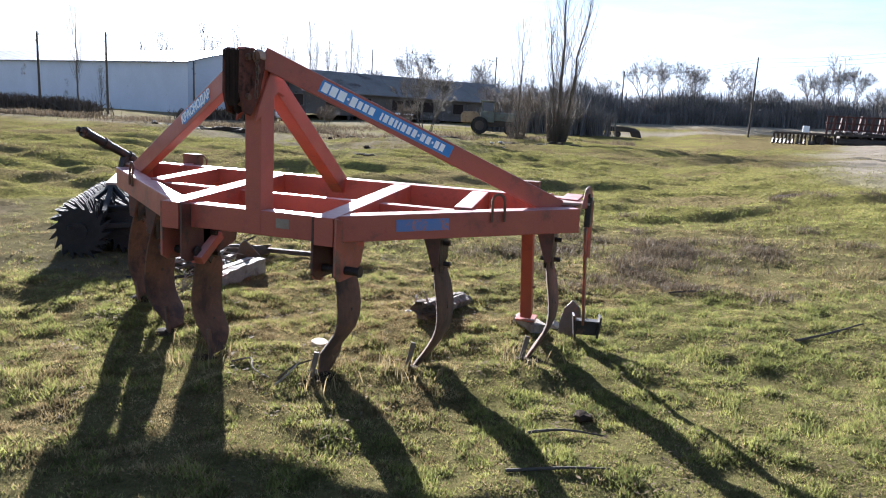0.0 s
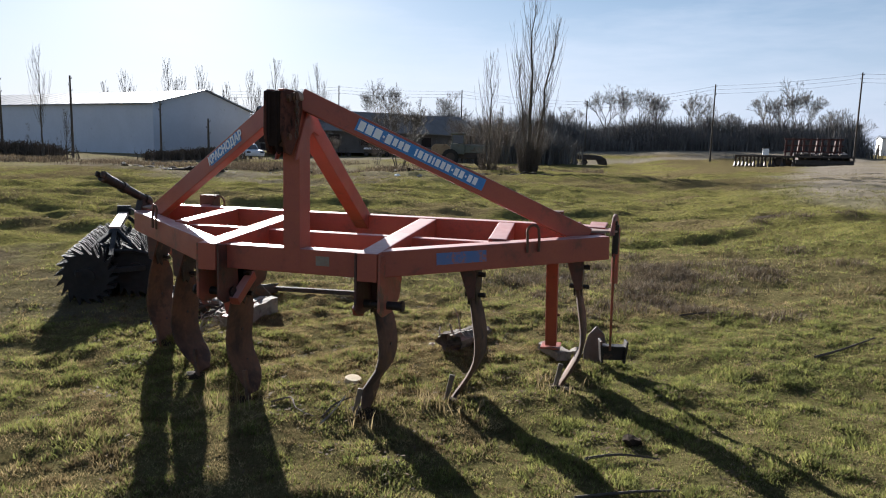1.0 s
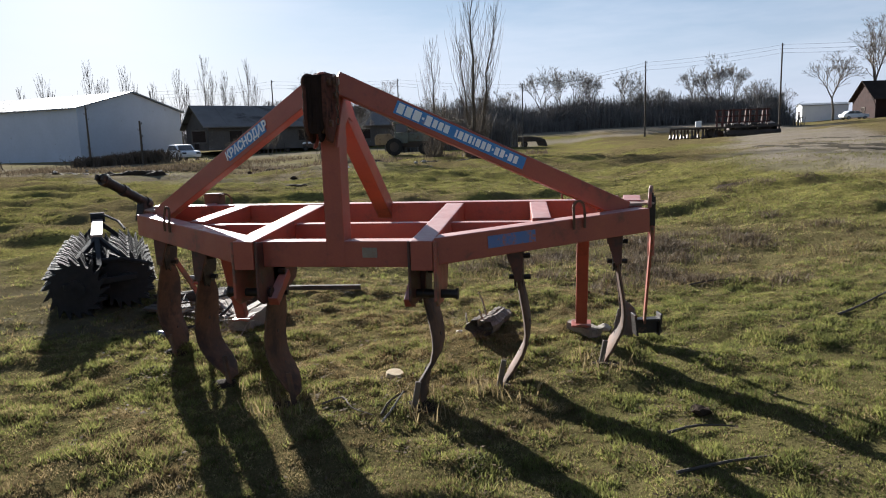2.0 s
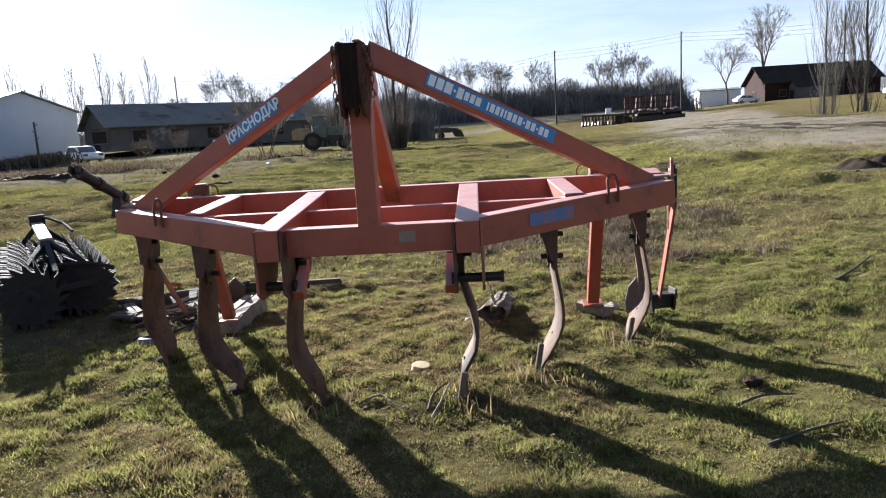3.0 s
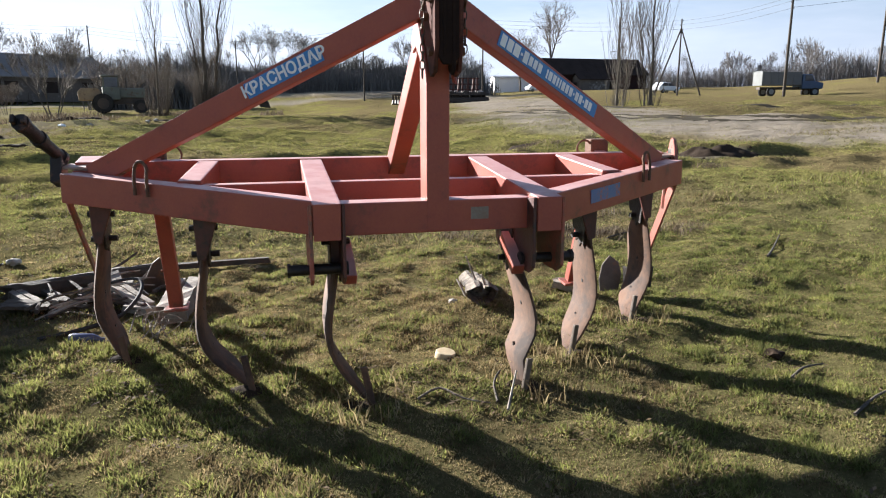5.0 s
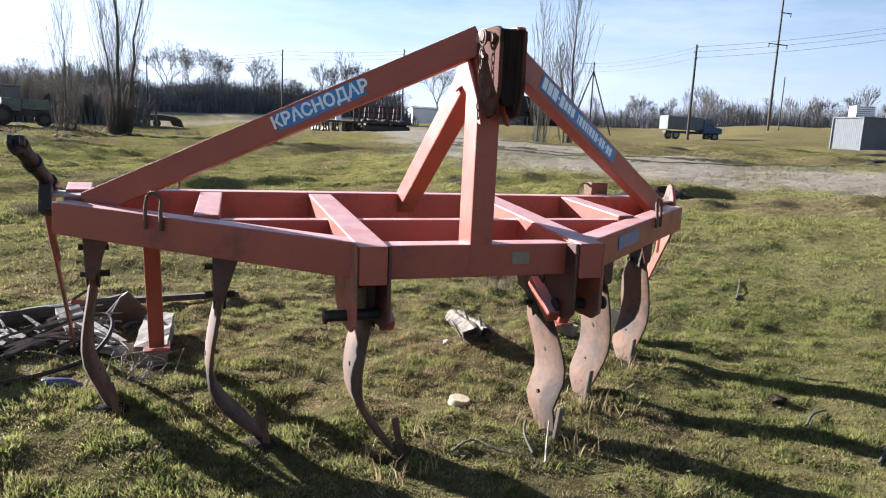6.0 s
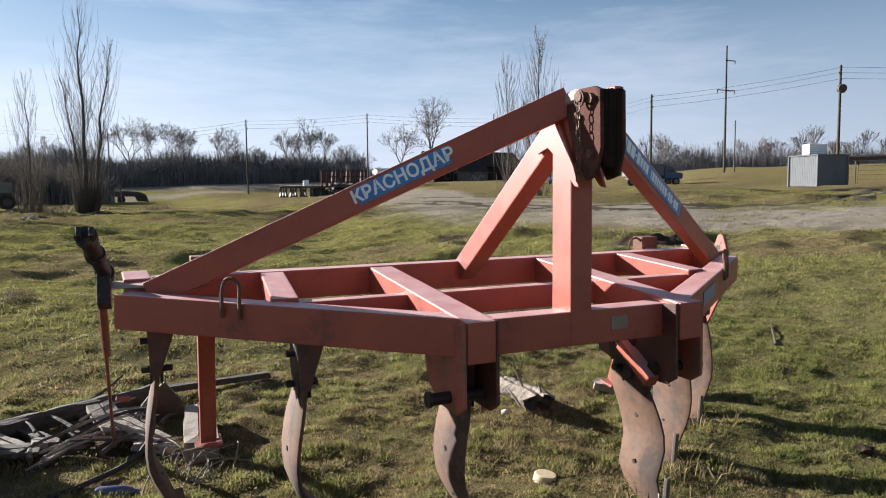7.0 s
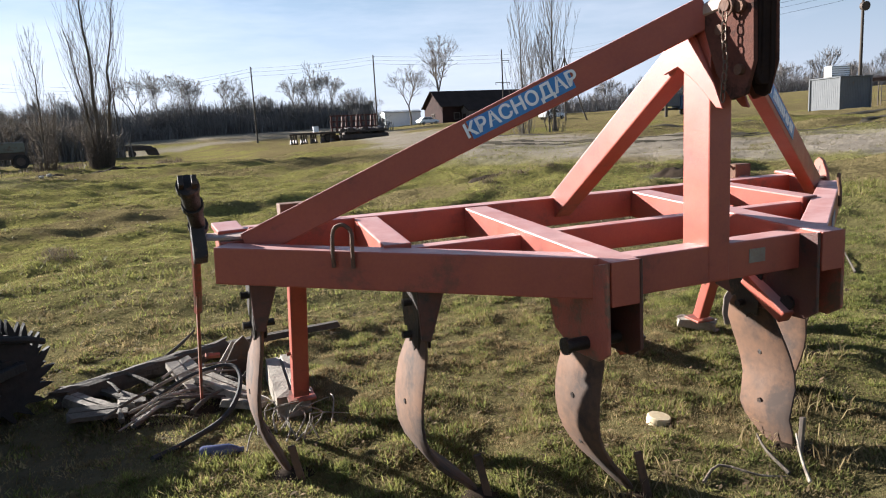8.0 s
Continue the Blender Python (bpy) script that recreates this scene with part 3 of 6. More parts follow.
def lawn():
    # near turf: a dense mat round the ripper, thinner farther out
    for n_, x0, x1, y0, y1, keep_out in ((900000, -3.0, 4.3, -1.85, 3.55, False), (560000, -6.5, 8.5, -4.6, 9.6, True)):
        x, y = scatter(n_, x0, x1, y0, y1, 0.022)
        dry, bare = dryness(x, y), bare_dirt(x, y)
        keep = rng.random(len(x)) > np.maximum(bare, muddy(x, y) * 0.9)
        # the dense mat thins out into the sparser blades, and those into the shorter turf beyond
        core = np.maximum(np.abs(x - 0.65) / 3.7, np.abs(y - 0.85) / 2.7) + 0.22 * (smooth_noise(x, y, 0.7, 3) - 0.5)
        if keep_out:
            away = np.maximum(np.abs(x - 1.0) / 7.4, np.abs(y - 2.6) / 7.0) + 0.35 * (smooth_noise(x, y, 1.6, 3) - 0.5)
            keep &= (rng.random(len(x)) > ramp01(away, 0.6, 1.0)) & (rng.random(len(x)) < ramp01(core, 0.62, 0.9))
        else:
            keep &= rng.random(len(x)) > ramp01(core, 0.66, 0.98)
        x, y, dry = x[keep], y[keep], dry[keep]
        fine = ramp01(0.55 * smooth_noise(x, y, 0.07, 4) + 0.45 * smooth_noise(x + 3.3, y - 1.7, 0.17, 1), 0.42, 0.66)
        tuft = fine * (0.5 + 0.5 * smooth_noise(x, y, 0.5, 2))
        tall = 0.012 + (0.012 + 0.038 * tuft) * rng.random(len(x)) ** 0.7
        patchy = ramp01(smooth_noise(x - 2.1, y + 0.7, 0.16, 0), 0.25, 0.8)
        straw = rng.random(len(x)) < 0.09 + 0.30 * dry + 0.38 * patchy * (0.35 + dry) + 0.34 * (1 - fine)
        for name, mat, sel, words in (("turf_grass", GRASS, ~straw, "short green winter grass in tufts"), ("dry_turf", STRAW, straw, "short dead straw-coloured grass")):
            m = int(sel.sum())
            blades(name, mat, words, x[sel], y[sel], tall[sel] * (1.0 if name == "turf_grass" else 0.9), rng.uniform(0.0055, 0.011, m) * (1.4 if keep_out else 1.0), rng.uniform(0.2, 1.1, m), plain=True)
    # farther turf, coarser
    x, y = scatter(250000, -22, 26, 6, 36, 0.16)
    keep = (np.hypot(x, y) > 8) & (rng.random(len(x)) > np.maximum(bare_dirt(x, y) * 1.1, muddy(x, y)))
    x, y = x[keep], y[keep]
    straw = rng.random(len(x)) < 0.12 + 0.6 * dryness(x, y)
    for name, mat, sel, words in (("field_grass", FIELD, ~straw, "low green field grass"), ("dry_field_grass", FIELD_DRY, straw, "low dry field grass")):
        m = int(sel.sum())
        blades(name, mat, words, x[sel], y[sel], rng.uniform(0.015, 0.05, m), rng.uniform(0.02, 0.05, m), rng.uniform(0.4, 1.4, m), plain=True)
    # coarse clumps standing out of the field's short turf
    x, y = scatter(300000, -16, 18, 3.2, 24, 0.05)
    lump = smooth_noise(x * 0.7, y, 0.42, 1) * 0.6 + smooth_noise(x, y, 1.9, 4) * 0.4
    keep = (lump > 0.53) & (rng.random(len(x)) > np.maximum(bare_dirt(x, y), muddy(x, y)))
    x, y, lump = x[keep], y[keep], lump[keep]
    straw = rng.random(len(x)) < 0.25 + 0.5 * dryness(x, y)
    for name, mat, sel, words in (("coarse_grass", FIELD, ~straw, "coarse green grass clumps in the field"), ("dry_coarse_grass", FIELD_DRY, straw, "coarse dry grass clumps in the field")):
        m = int(sel.sum())
        blades(name, mat, words, x[sel], y[sel], (0.03 + 0.24 * (lump[sel] - 0.53)) * rng.uniform(0.6, 1.2, m), rng.uniform(0.008, 0.018, m), rng.uniform(0.2, 1.1, m), plain=True)
    # taller dead clumps behind the ripper
    cx = np.concatenate([rng.normal(1.35, 0.55, 16), rng.normal(2.6, 0.6, 26), rng.normal(0.2, 0.8, 6), rng.uniform(-4, 6, 18), rng.normal(1.9, 0.5, 14)])
    cy = np.concatenate([rng.normal(4.2, 0.4, 16), rng.normal(4.7, 0.5, 26), rng.normal(4.9, 0.5, 6), rng.uniform(5, 10, 18), rng.normal(3.2, 0.3, 14)])
    k = rng.integers(0, len(cx), 15000)
    x, y = cx[k] + rng.normal(0, 0.11, len(k)), cy[k] + rng.normal(0, 0.11, len(k))
    blades("dead_grass_clump", WEED, "taller dead grass clumps standing in the turf", x, y, rng.uniform(0.03, 0.11, len(k)), rng.uniform(0.004, 0.009, len(k)), rng.uniform(0.2, 1.0, len(k)))
    x, y = scatter(2200, -0.7, 1.7, -0.25, 1.1, 0.03)
    d = np.min([np.hypot(x - a, y - b) for a, b in ((-0.31, 0.0), (0.44, 0.0), (0.82, 0.34), (1.38, 0.8), (-0.79, 0.28), (-1.38, 0.74))], axis=0)
    sel = d < 0.22
    blades("grass_tuft", STRAW, "dry tufts grown up round the shank points", x[sel], y[sel], rng.uniform(0.06, 0.14, sel.sum()), rng.uniform(0.004, 0.007, sel.sum()), rng.uniform(0.2, 1.0, sel.sum()))
    # dead leaves and bits of straw lying in the near turf
    n = 7000
    x, y = scatter(n, -3.2, 4.4, -1.9, 5.5, 0.06)
    a, b = rng.random(n) * 2 * np.pi, rng.uniform(-0.5, 0.5, n)
    long, wide = rng.uniform(0.006, 0.018, n), rng.uniform(0.003, 0.008, n)
    z = height(x, y) + rng.uniform(0.006, 0.022, n)
    ux, uy, uz = np.cos(a) * long, np.sin(a) * long, b * long
    vx, vy = -np.sin(a) * wide, np.cos(a) * wide
    v = np.stack([np.stack([x - ux, y - uy, z - uz], -1), np.stack([x + vx, y + vy, z + 0.3 * wide], -1), np.stack([x + ux, y + uy, z + uz], -1), np.stack([x - vx, y - vy, z], -1)], 1)
    tagged(solid("leaf_litter", v.reshape(-1, 3), np.arange(n * 4).reshape(-1, 4), LITTER), "brown dead leaves and straw bits in the turf", "litter", kind="stuff")
    # weeds along the far verge
    x = np.concatenate([rng.uniform(-42, -8, 26000), rng.uniform(-30, 0, 8000)])
    y = np.concatenate([33 + 5 * (smooth_noise(x[:26000], x[:26000] * 0, 6, 1) - 0.5) + rng.normal(0, 2.2, 26000), 40 + rng.normal(0, 3.0, 8000)])
    keep = smooth_noise(x, y, 3.0, 2) > 0.42
    x, y = x[keep], y[keep]
    blades("verge_weeds", WEED, "dead brown weeds along the field's edge", x, y, rng.uniform(0.08, 0.42, len(x)) * (0.3 + smooth_noise(x, y, 2.5, 4)), rng.uniform(0.02, 0.05, len(x)), rng.uniform(0.1, 0.7, len(x)))


lawn()

# ---- the deep ripper ----
XC = 0.02           # its middle plane


def word(text, size, mat, m, name, parent, thick=0.0012):
    """Lettering in the built-in font, centred on m, in its x-y plane."""
    cu = bpy.data.curves.new(name, "FONT")
    cu.body, cu.size, cu.align_x, cu.align_y, cu.extrude = text, size, "CENTER", "CENTER", thick
    cu.offset = size * 0.028
    tmp = bpy.data.objects.new(name, cu)
    scene.collection.objects.link(tmp)
    me = bpy.data.meshes.new_from_object(tmp)
    bpy.data.objects.remove(tmp)
    me.materials.append(mat)
    ob = new(name, me)
    ob.parent = parent
    ob.matrix_local = m
    return ob


def ripper():
    rig = thing("deep_ripper", (0, 0, 0), "weathered orange-red six-shank deep ripper standing on its legs in the grass", "farm implement")

    # centre beam between the knees
    bm = bmesh.new()
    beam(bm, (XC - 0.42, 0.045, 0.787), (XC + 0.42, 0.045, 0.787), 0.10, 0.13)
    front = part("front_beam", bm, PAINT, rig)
    bm = bmesh.new()
    box(bm, (0.075, 0.003, 0.05), pose(XC + 0.175, -0.0065, 0.795), 0.001)
    part("name_plate", bm, PLATE, front, "small pale metal name plate")

    bm = bmesh.new()
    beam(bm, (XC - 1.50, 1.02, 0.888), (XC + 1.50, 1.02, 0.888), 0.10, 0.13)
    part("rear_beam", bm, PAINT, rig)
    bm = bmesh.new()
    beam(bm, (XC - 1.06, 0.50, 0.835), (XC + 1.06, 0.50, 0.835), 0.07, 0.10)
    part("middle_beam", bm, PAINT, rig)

    for s in (-1, 1):
        # swept wing
        a, b = Vector((XC + s * 0.52, -0.01, 0.868)), Vector((XC + s * 1.585, 0.757, 0.922))
        d = (b - a).normalized()
        inward = Vector((0, 0, 1)).cross(d).normalized() * s
        mid = inward * 0.05 - Vector((0, 0, 0.067))
        bm = bmesh.new()
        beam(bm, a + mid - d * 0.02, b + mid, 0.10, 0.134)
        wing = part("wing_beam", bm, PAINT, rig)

        def on_wing(u, dz=0.0, off=0.0):
            return a + d * u + Vector((0, 0, dz)) - inward * off
        if s > 0:
            m0 = axes(on_wing(0.41, -0.058, 0.003), d, (0, 0, 1))
            bm = bmesh.new()
            box(bm, (0.28, 0.062, 0.002), m0, 0.0005)
            part("decal", bm, DECAL_WORN, wing, "worn blue sticker")
        # inverted U bolts
        for u in (0.82,):
            bm = bmesh.new()
            pts = [on_wing(u - 0.035, -0.055, 0.012), on_wing(u - 0.035, 0.0, 0.012), on_wing(u - 0.035, 0.03, 0.01)]
            pts += [on_wing(u, 0.0, 0.004) + d * 0.035 * math.cos(t) + Vector((0, 0, 0.05 + 0.04 * math.sin(t))) for t in np.linspace(math.pi * 0.92, math.pi * 0.08, 9)]
            pts += [on_wing(u + 0.035, 0.03, 0.01), on_wing(u + 0.035, 0.0, 0.012), on_wing(u + 0.035, -0.055, 0.012)]
            tube(bm, pts, 0.0075, 8)
            part("u_bolt", bm, RUST, wing, "rusty inverted U-shaped shackle", True)

        # inner rib, from the knee to the rear beam
        x = XC + s * 0.45
        bm = bmesh.new()
        beam(bm, (x, -0.075, 0.866 - 0.065), (x, 0.97, 0.951 - 0.065), 0.11, 0.126)
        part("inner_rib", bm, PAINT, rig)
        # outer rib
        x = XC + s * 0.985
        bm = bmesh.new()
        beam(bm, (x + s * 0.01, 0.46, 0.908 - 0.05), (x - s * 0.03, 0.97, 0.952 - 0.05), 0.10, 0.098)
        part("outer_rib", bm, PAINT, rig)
        # end rib and its raised block
        x = XC + s * 1.505
        bm = bmesh.new()
        beam(bm, (x, 0.84, 0.87), (x, 1.07, 0.888), 0.09, 0.115)
        part("end_rib", bm, PAINT, rig)
        bm = bmesh.new()
        box(bm, (0.10, 0.17, 0.022 if s < 0 else 0.016), pose(x, 0.985, 0.958 if s < 0 else 0.956, 6, 0, -s * 4), 0.005)
        part("end_block", bm, PAINT, rig)
        bm = bmesh.new()
        box(bm, (0.17, 0.10, 0.012), pose(x + s * 0.02, 0.885, 0.941, 4, 0, s * 20), 0.003)
        part("end_plate", bm, PALE, rig, "pale bare metal end plate")

        # knee: the lower hitch bracket, two hanging plates with a pin through them
        x = XC + s * 0.45
        for side in (-1, 1):
            deep = 0.40 if side == -s else 0.22
            prof = [(-0.082, 0.862), (deep * 0.8, 0.80), (deep + 0.04, 0.70), (deep, 0.59), (deep * 0.5, 0.535), (-0.03, 0.535), (-0.085, 0.57)]
            bm = bmesh.new()
            plate(bm, prof, 0.014, axes((x + side * 0.062, 0, 0), (0, 1, 0), (0, 0, 1)))
            part("hitch_plate", bm, PAINT_WORN if side == s else DARK_RED, rig, "" if side == s else "dark red inner plate")
        bm = bmesh.new()
        box(bm, (0.104, 0.014, 0.142), pose(x, -0.080, 0.792), 0.003)
        part("hitch_front", bm, PAINT, rig)
        bm = bmesh.new()
        beam(bm, (x - s * 0.086, 0.21, 0.655), (x - s * 0.092, 0.02, 0.535), 0.055, 0.05)
        part("stiffener", bm, PAINT, rig, "bright orange slanting stiffener")
        bm = bmesh.new()
        cyl(bm, (x - s * 0.082, 0.03, 0.585), (x + s * 0.15, 0.03, 0.585), 0.022, seg=16)
        pin = part("hitch_pin", bm, BLACK_STEEL, rig, "greasy black hitch pin", True)
        for e in (-0.086, 0.142):
            bm = bmesh.new()
            cyl(bm, (x + s * e, 0.03, 0.585), (x + s * (e + 0.012), 0.03, 0.585), 0.029, seg=12)
            part("collar", bm, BLACK_STEEL, pin)

        # diagonal stay from the mast's head to the wing's end
        top, low = Vector((XC + s * 0.03, 0.035, 1.62)), Vector((XC + s * 1.45, 0.815, 0.905))
        bm = bmesh.new()
        run = (low - top).normalized()
        outward = Vector((-run.y * s, run.x * s, 0)).normalized()        # level, across the stay
        beam(bm, top, low, 0.06, 0.105)
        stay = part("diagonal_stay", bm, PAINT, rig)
        nrm = Vector((0, 0, 1)).cross(run).normalized()
        if nrm.y > 0:
            nrm = -nrm
        upv = run.cross(nrm)
        if upv.z < 0:
            upv = -upv
        rightward = run * s
        if s < 0:
            u0, width = 0.665, 0.38
        else:
            u0, width = 0.69, 0.76
        m0 = axes(top + run * u0 + nrm * 0.032 + upv * 0.006, rightward, upv)
        bm = bmesh.new()
        box(bm, (width, 0.066, 0.002), m0, 0.0005)
        dec = part("decal", bm, DECAL_BLUE, stay, "blue sticker with white lettering")
        if s < 0:
            word("КРАСНОДАР", 0.066, DECAL_WHITE, m0 @ pose(0, -0.001, 0.002), "lettering", dec)
        else:
            # brand and number drawn as plain bars
            widths = [0.034, 0.036, 0.04, 0.012, 0.032, 0.024, 0.024, 0.028, 0, 0.01, 0.024, 0.022, 0.014, 0.01, 0.024, 0.022, 0.024, 0.01, 0.024, 0.024, 0.01, 0.024, 0.024]
            xx = -width / 2 + 0.012
            for i, w in enumerate(widths):
                hgt = 0.012 if w in (0.012, 0.01) and i in (3, 17, 20) else (0.05 if i < 5 else 0.04)
                if w:
                    bm = bmesh.new()
                    box(bm, (w, hgt, 0.002), m0 @ pose(xx + w / 2, 0, 0.0022), 0.0005)
                    part("bar", bm, DECAL_WHITE, dec)
                xx += (w or 0.02) + 0.0085
        # foot gusset of the stay
        bm = bmesh.new()
        plate(bm, [(-0.10, 0.0), (0.07, 0.0), (0.07, 0.03), (-0.02, 0.075)], 0.016, axes(low + Vector((-s * 0.05, -0.01, 0.01)), rightward * 1.0, (0, 0, 1)))
        part("stay_foot", bm, PAINT, rig)

        # rear support leg through its socket
        x = XC + s * 1.23
        bm = bmesh.new()
        beam(bm, (x, 1.075, 0.96), (x - s * 0.01, 1.37, 0.10), 0.075, 0.06, up=(0, 1, 0.3))
        leg = part("support_leg", bm, PAINT, rig)
        bm = bmesh.new()
        box(bm, (0.13, 0.12, 0.014), pose(x - s * 0.01, 1.38, 0.085, 6, 0, 0), 0.003)
        part("foot_plate", bm, PAINT_WORN, leg)
        bm = bmesh.new()
        cyl(bm, (x - 0.048, 1.30, 0.32), (x + 0.048, 1.30, 0.32), 0.008, seg=8)
        part("bolt", bm, RUST, leg)
        bm = bmesh.new()
        box(bm, (0.11, 0.085, 0.20), pose(x, 1.115, 0.925), 0.005)
        socket = part("leg_socket", bm, RUST, rig, "rusty socket of the leg")
        bm = bmesh.new()
        c = Vector((x - s * 0.09, 1.09, 0.975))
        tube(bm, [c + Vector((0.045 * math.cos(t), 0.0, 0.045 * math.sin(t))) for t in np.linspace(0, 2 * math.pi, 14)[:-1]], 0.006, 6, True)
        part("pin_ring", bm, RUST, socket, "rusty ring of the leg's pin", True)

    # lug at one end, clamped lever at the other
    bm = bmesh.new()
    plate(bm, [(-0.075, 0), (0.075, 0), (0.06, 0.05), (0.03, 0.11), (0.0, 0.125), (-0.03, 0.11), (-0.06, 0.05)], 0.018, axes((XC + 1.605, 0.90, 0.915), (0.25, 1, 0), (0, 0, 1)))
    lug = part("lifting_lug", bm, PAINT_WORN, rig)
    bm = bmesh.new()
    cyl(bm, (XC + 1.592, 0.885, 0.985), (XC + 1.618, 0.88, 0.985), 0.013, seg=10)
    part("lug_hole", bm, BLACK_STEEL, lug)
    bm = bmesh.new()
    cyl(bm, (-1.595, 0.92, 0.985), (-1.632, 0.56, 1.155), 0.028, 0.031, 14)
    lever = part("levelling_screw", bm, BLACK_STEEL, rig, "greasy black screw jack tilted over the wing's end", True)
    for f in (0.0, 0.55, 0.97):
        p = Vector((-1.595, 0.92, 0.985)).lerp(Vector((-1.632, 0.56, 1.155)), f)
        bm = bmesh.new()
        cyl(bm, p + Vector((0.001, 0.016, -0.008)), p - Vector((0.001, 0.016, -0.008)), 0.037, seg=12)
        part("collar", bm, BLACK_STEEL, lever)
    for e in (-1, 1):
        bm = bmesh.new()
        box(bm, (0.016, 0.05, 0.035), pose(-1.632 + e * 0.02, 0.545, 1.165, -25, 0, 0), 0.003)
        part("fork", bm, BLACK_STEEL, lever)
    bm = bmesh.new()
    box(bm, (0.05, 0.11, 0.15), pose(-1.60, 0.90, 0.93, -20, 0, 0), 0.006)
    part("jack_bracket", bm, BLACK_STEEL, rig)
    bm = bmesh.new()
    tube(bm, [(-1.612, 0.92, 0.93), (-1.615, 1.08, 0.72), (-1.618, 1.2, 0.60)], 0.017, 8)
    beam(bm, (-1.618, 1.10, 0.70), (-1.63, 1.70, 0.03), 0.012, 0.042, up=(0, 0.75, 0.66), bevel=0.002)
    tube(bm, [(-1.60, 1.42, 0.34), (-1.54, 1.43, 0.33)], 0.014, 6)
    part("jack_rod", bm, PAINT_WORN, rig, "thin worn orange flat bar hanging to the ground")
    bm = bmesh.new()
    tube(bm, [(1.635, 0.94, 0.955), (1.637, 0.97, 0.62)], 0.021, 10)
    beam(bm, (1.630, 0.86, 0.80), (1.633, 1.22, 0.15), 0.014, 0.055, up=(0, 0.87, 0.48), bevel=0.002)
    jack = part("jack_rod", bm, PAINT_WORN, rig, "worn orange flat bar down to a small shoe")
    bm = bmesh.new()
    box(bm, (0.14, 0.02, 0.09), pose(1.65, 1.25, 0.11, 0, 0, 12), 0.004)
    box(bm, (0.15, 0.07, 0.016), pose(1.65, 1.25, 0.155, 0, 0, 12), 0.003)
    for e in (-1, 1):
        box(bm, (0.014, 0.09, 0.14), pose(1.65 + e * 0.075, 1.25 + e * 0.016, 0.125, 0, e * 6, 12), 0.003)
    part("jack_shoe", bm, BLACK_STEEL, jack)
    bm = bmesh.new()
    box(bm, (0.035, 0.06, 0.17), pose(1.632, 0.905, 0.89), 0.005)
    part("jack_bracket", bm, BLACK_STEEL, rig)

    # mast, its rear brace and head
    bm = bmesh.new()
    beam(bm, (XC, 0.055, 0.725), (XC, 0.055, 1.593), 0.125, 0.094, up=(1, 0, 0))
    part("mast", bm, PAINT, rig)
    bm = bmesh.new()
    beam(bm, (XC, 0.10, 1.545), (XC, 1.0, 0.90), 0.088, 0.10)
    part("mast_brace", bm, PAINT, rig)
    for s in (-1, 1):
        bm = bmesh.new()
        plate(bm, [(0.23, 1.48), (0.13, 1.580), (0.06, 1.555), (-0.04, 1.38), (-0.075, 1.305), (-0.045, 1.31), (0.05, 1.40), (0.13, 1.455), (0.20, 1.435)], 0.012,
              axes((XC + s * 0.054, 0, 0), (0, 1, 0), (0, 0, 1)))
        part("gusset", bm, PAINT, rig)
        bm = bmesh.new()
        plate(bm, [(-0.185, 1.633), (-0.19, 1.44), (-0.16, 1.345), (-0.10, 1.33), (-0.035, 1.42), (0.03, 1.593), (0.03, 1.636), (-0.06, 1.649), (-0.15, 1.648)], 0.016,
              axes((XC + s * 0.045, 0, 0), (0, 1, 0), (0, 0, 1)))
        head = part("head_plate", bm, GREASE, rig, "dark greasy red-brown top-link plate")
        for y, z in ((-0.14, 1.606), (-0.14, 1.42), (-0.06, 1.550)):
            bm = bmesh.new()
            cyl(bm, (XC + s * 0.052, y, z), (XC + s * 0.068, y, z), 0.017, seg=8)
            part("nut", bm, RUST, head)
    # black plate stands in for the shaded gap between the cheeks
    bm = bmesh.new()
    plate(bm, [(-0.037, 1.633), (0.037, 1.633), (0.037, 1.40), (0.018, 1.372), (-0.022, 1.372), (-0.037, 1.40)], 0.02, axes((XC, -0.178, 0), (1, 0, 0), (0, 0, 1)))
    part("head_front", bm, MATT_BLACK, rig, "black plate for the shaded gap in the mast's head")
    for e, low in ((-1, 1.375), (1, 1.335)):
        # ears of the top link between the cheeks, rounded below
        bm = bmesh.new()
        plate(bm, [(-0.192, 1.623), (-0.194, low + 0.05), (-0.186, low + 0.015), (-0.165, low), (-0.135, low + 0.012), (-0.115, low + 0.05), (-0.10, 1.623)], 0.014, axes((XC + e * 0.017, 0, 0), (0, 1, 0), (0, 0, 1)))
        ear = part("link_ear", bm, MATT_BLACK, rig, "greasy black ear of the top link")
        bm = bmesh.new()
        cyl(bm, (XC + e * 0.008, -0.16, low + 0.05), (XC + e * 0.034, -0.16, low + 0.05), 0.012, seg=8)
        part("bolt", bm, RUST, ear)
    for e in (-1, 1):
        # rounded weld of the stay's end over the cheek; pale colour paints its sunlight
        bm = bmesh.new()
        plate(bm, [(-0.085, 1.610), (0.07, 1.593), (0.085, 1.616), (0.05, 1.638), (-0.02, 1.653), (-0.06, 1.651), (-0.088, 1.636)], 0.042, axes((XC + e * 0.038, 0, 0), (0, 1, 0), (0, 0, 1)), 0.010)
        part("head_cap", bm, PALE, rig, "rounded cap of the mast, coloured pale as if sunlit", True)
    bm = bmesh.new()
    box(bm, (0.072, 0.16, 0.012), pose(XC, -0.085, 1.638, 4, 0, 0), 0.003)
    part("head_top", bm, MATT_BLACK, rig)
    bm = bmesh.new()
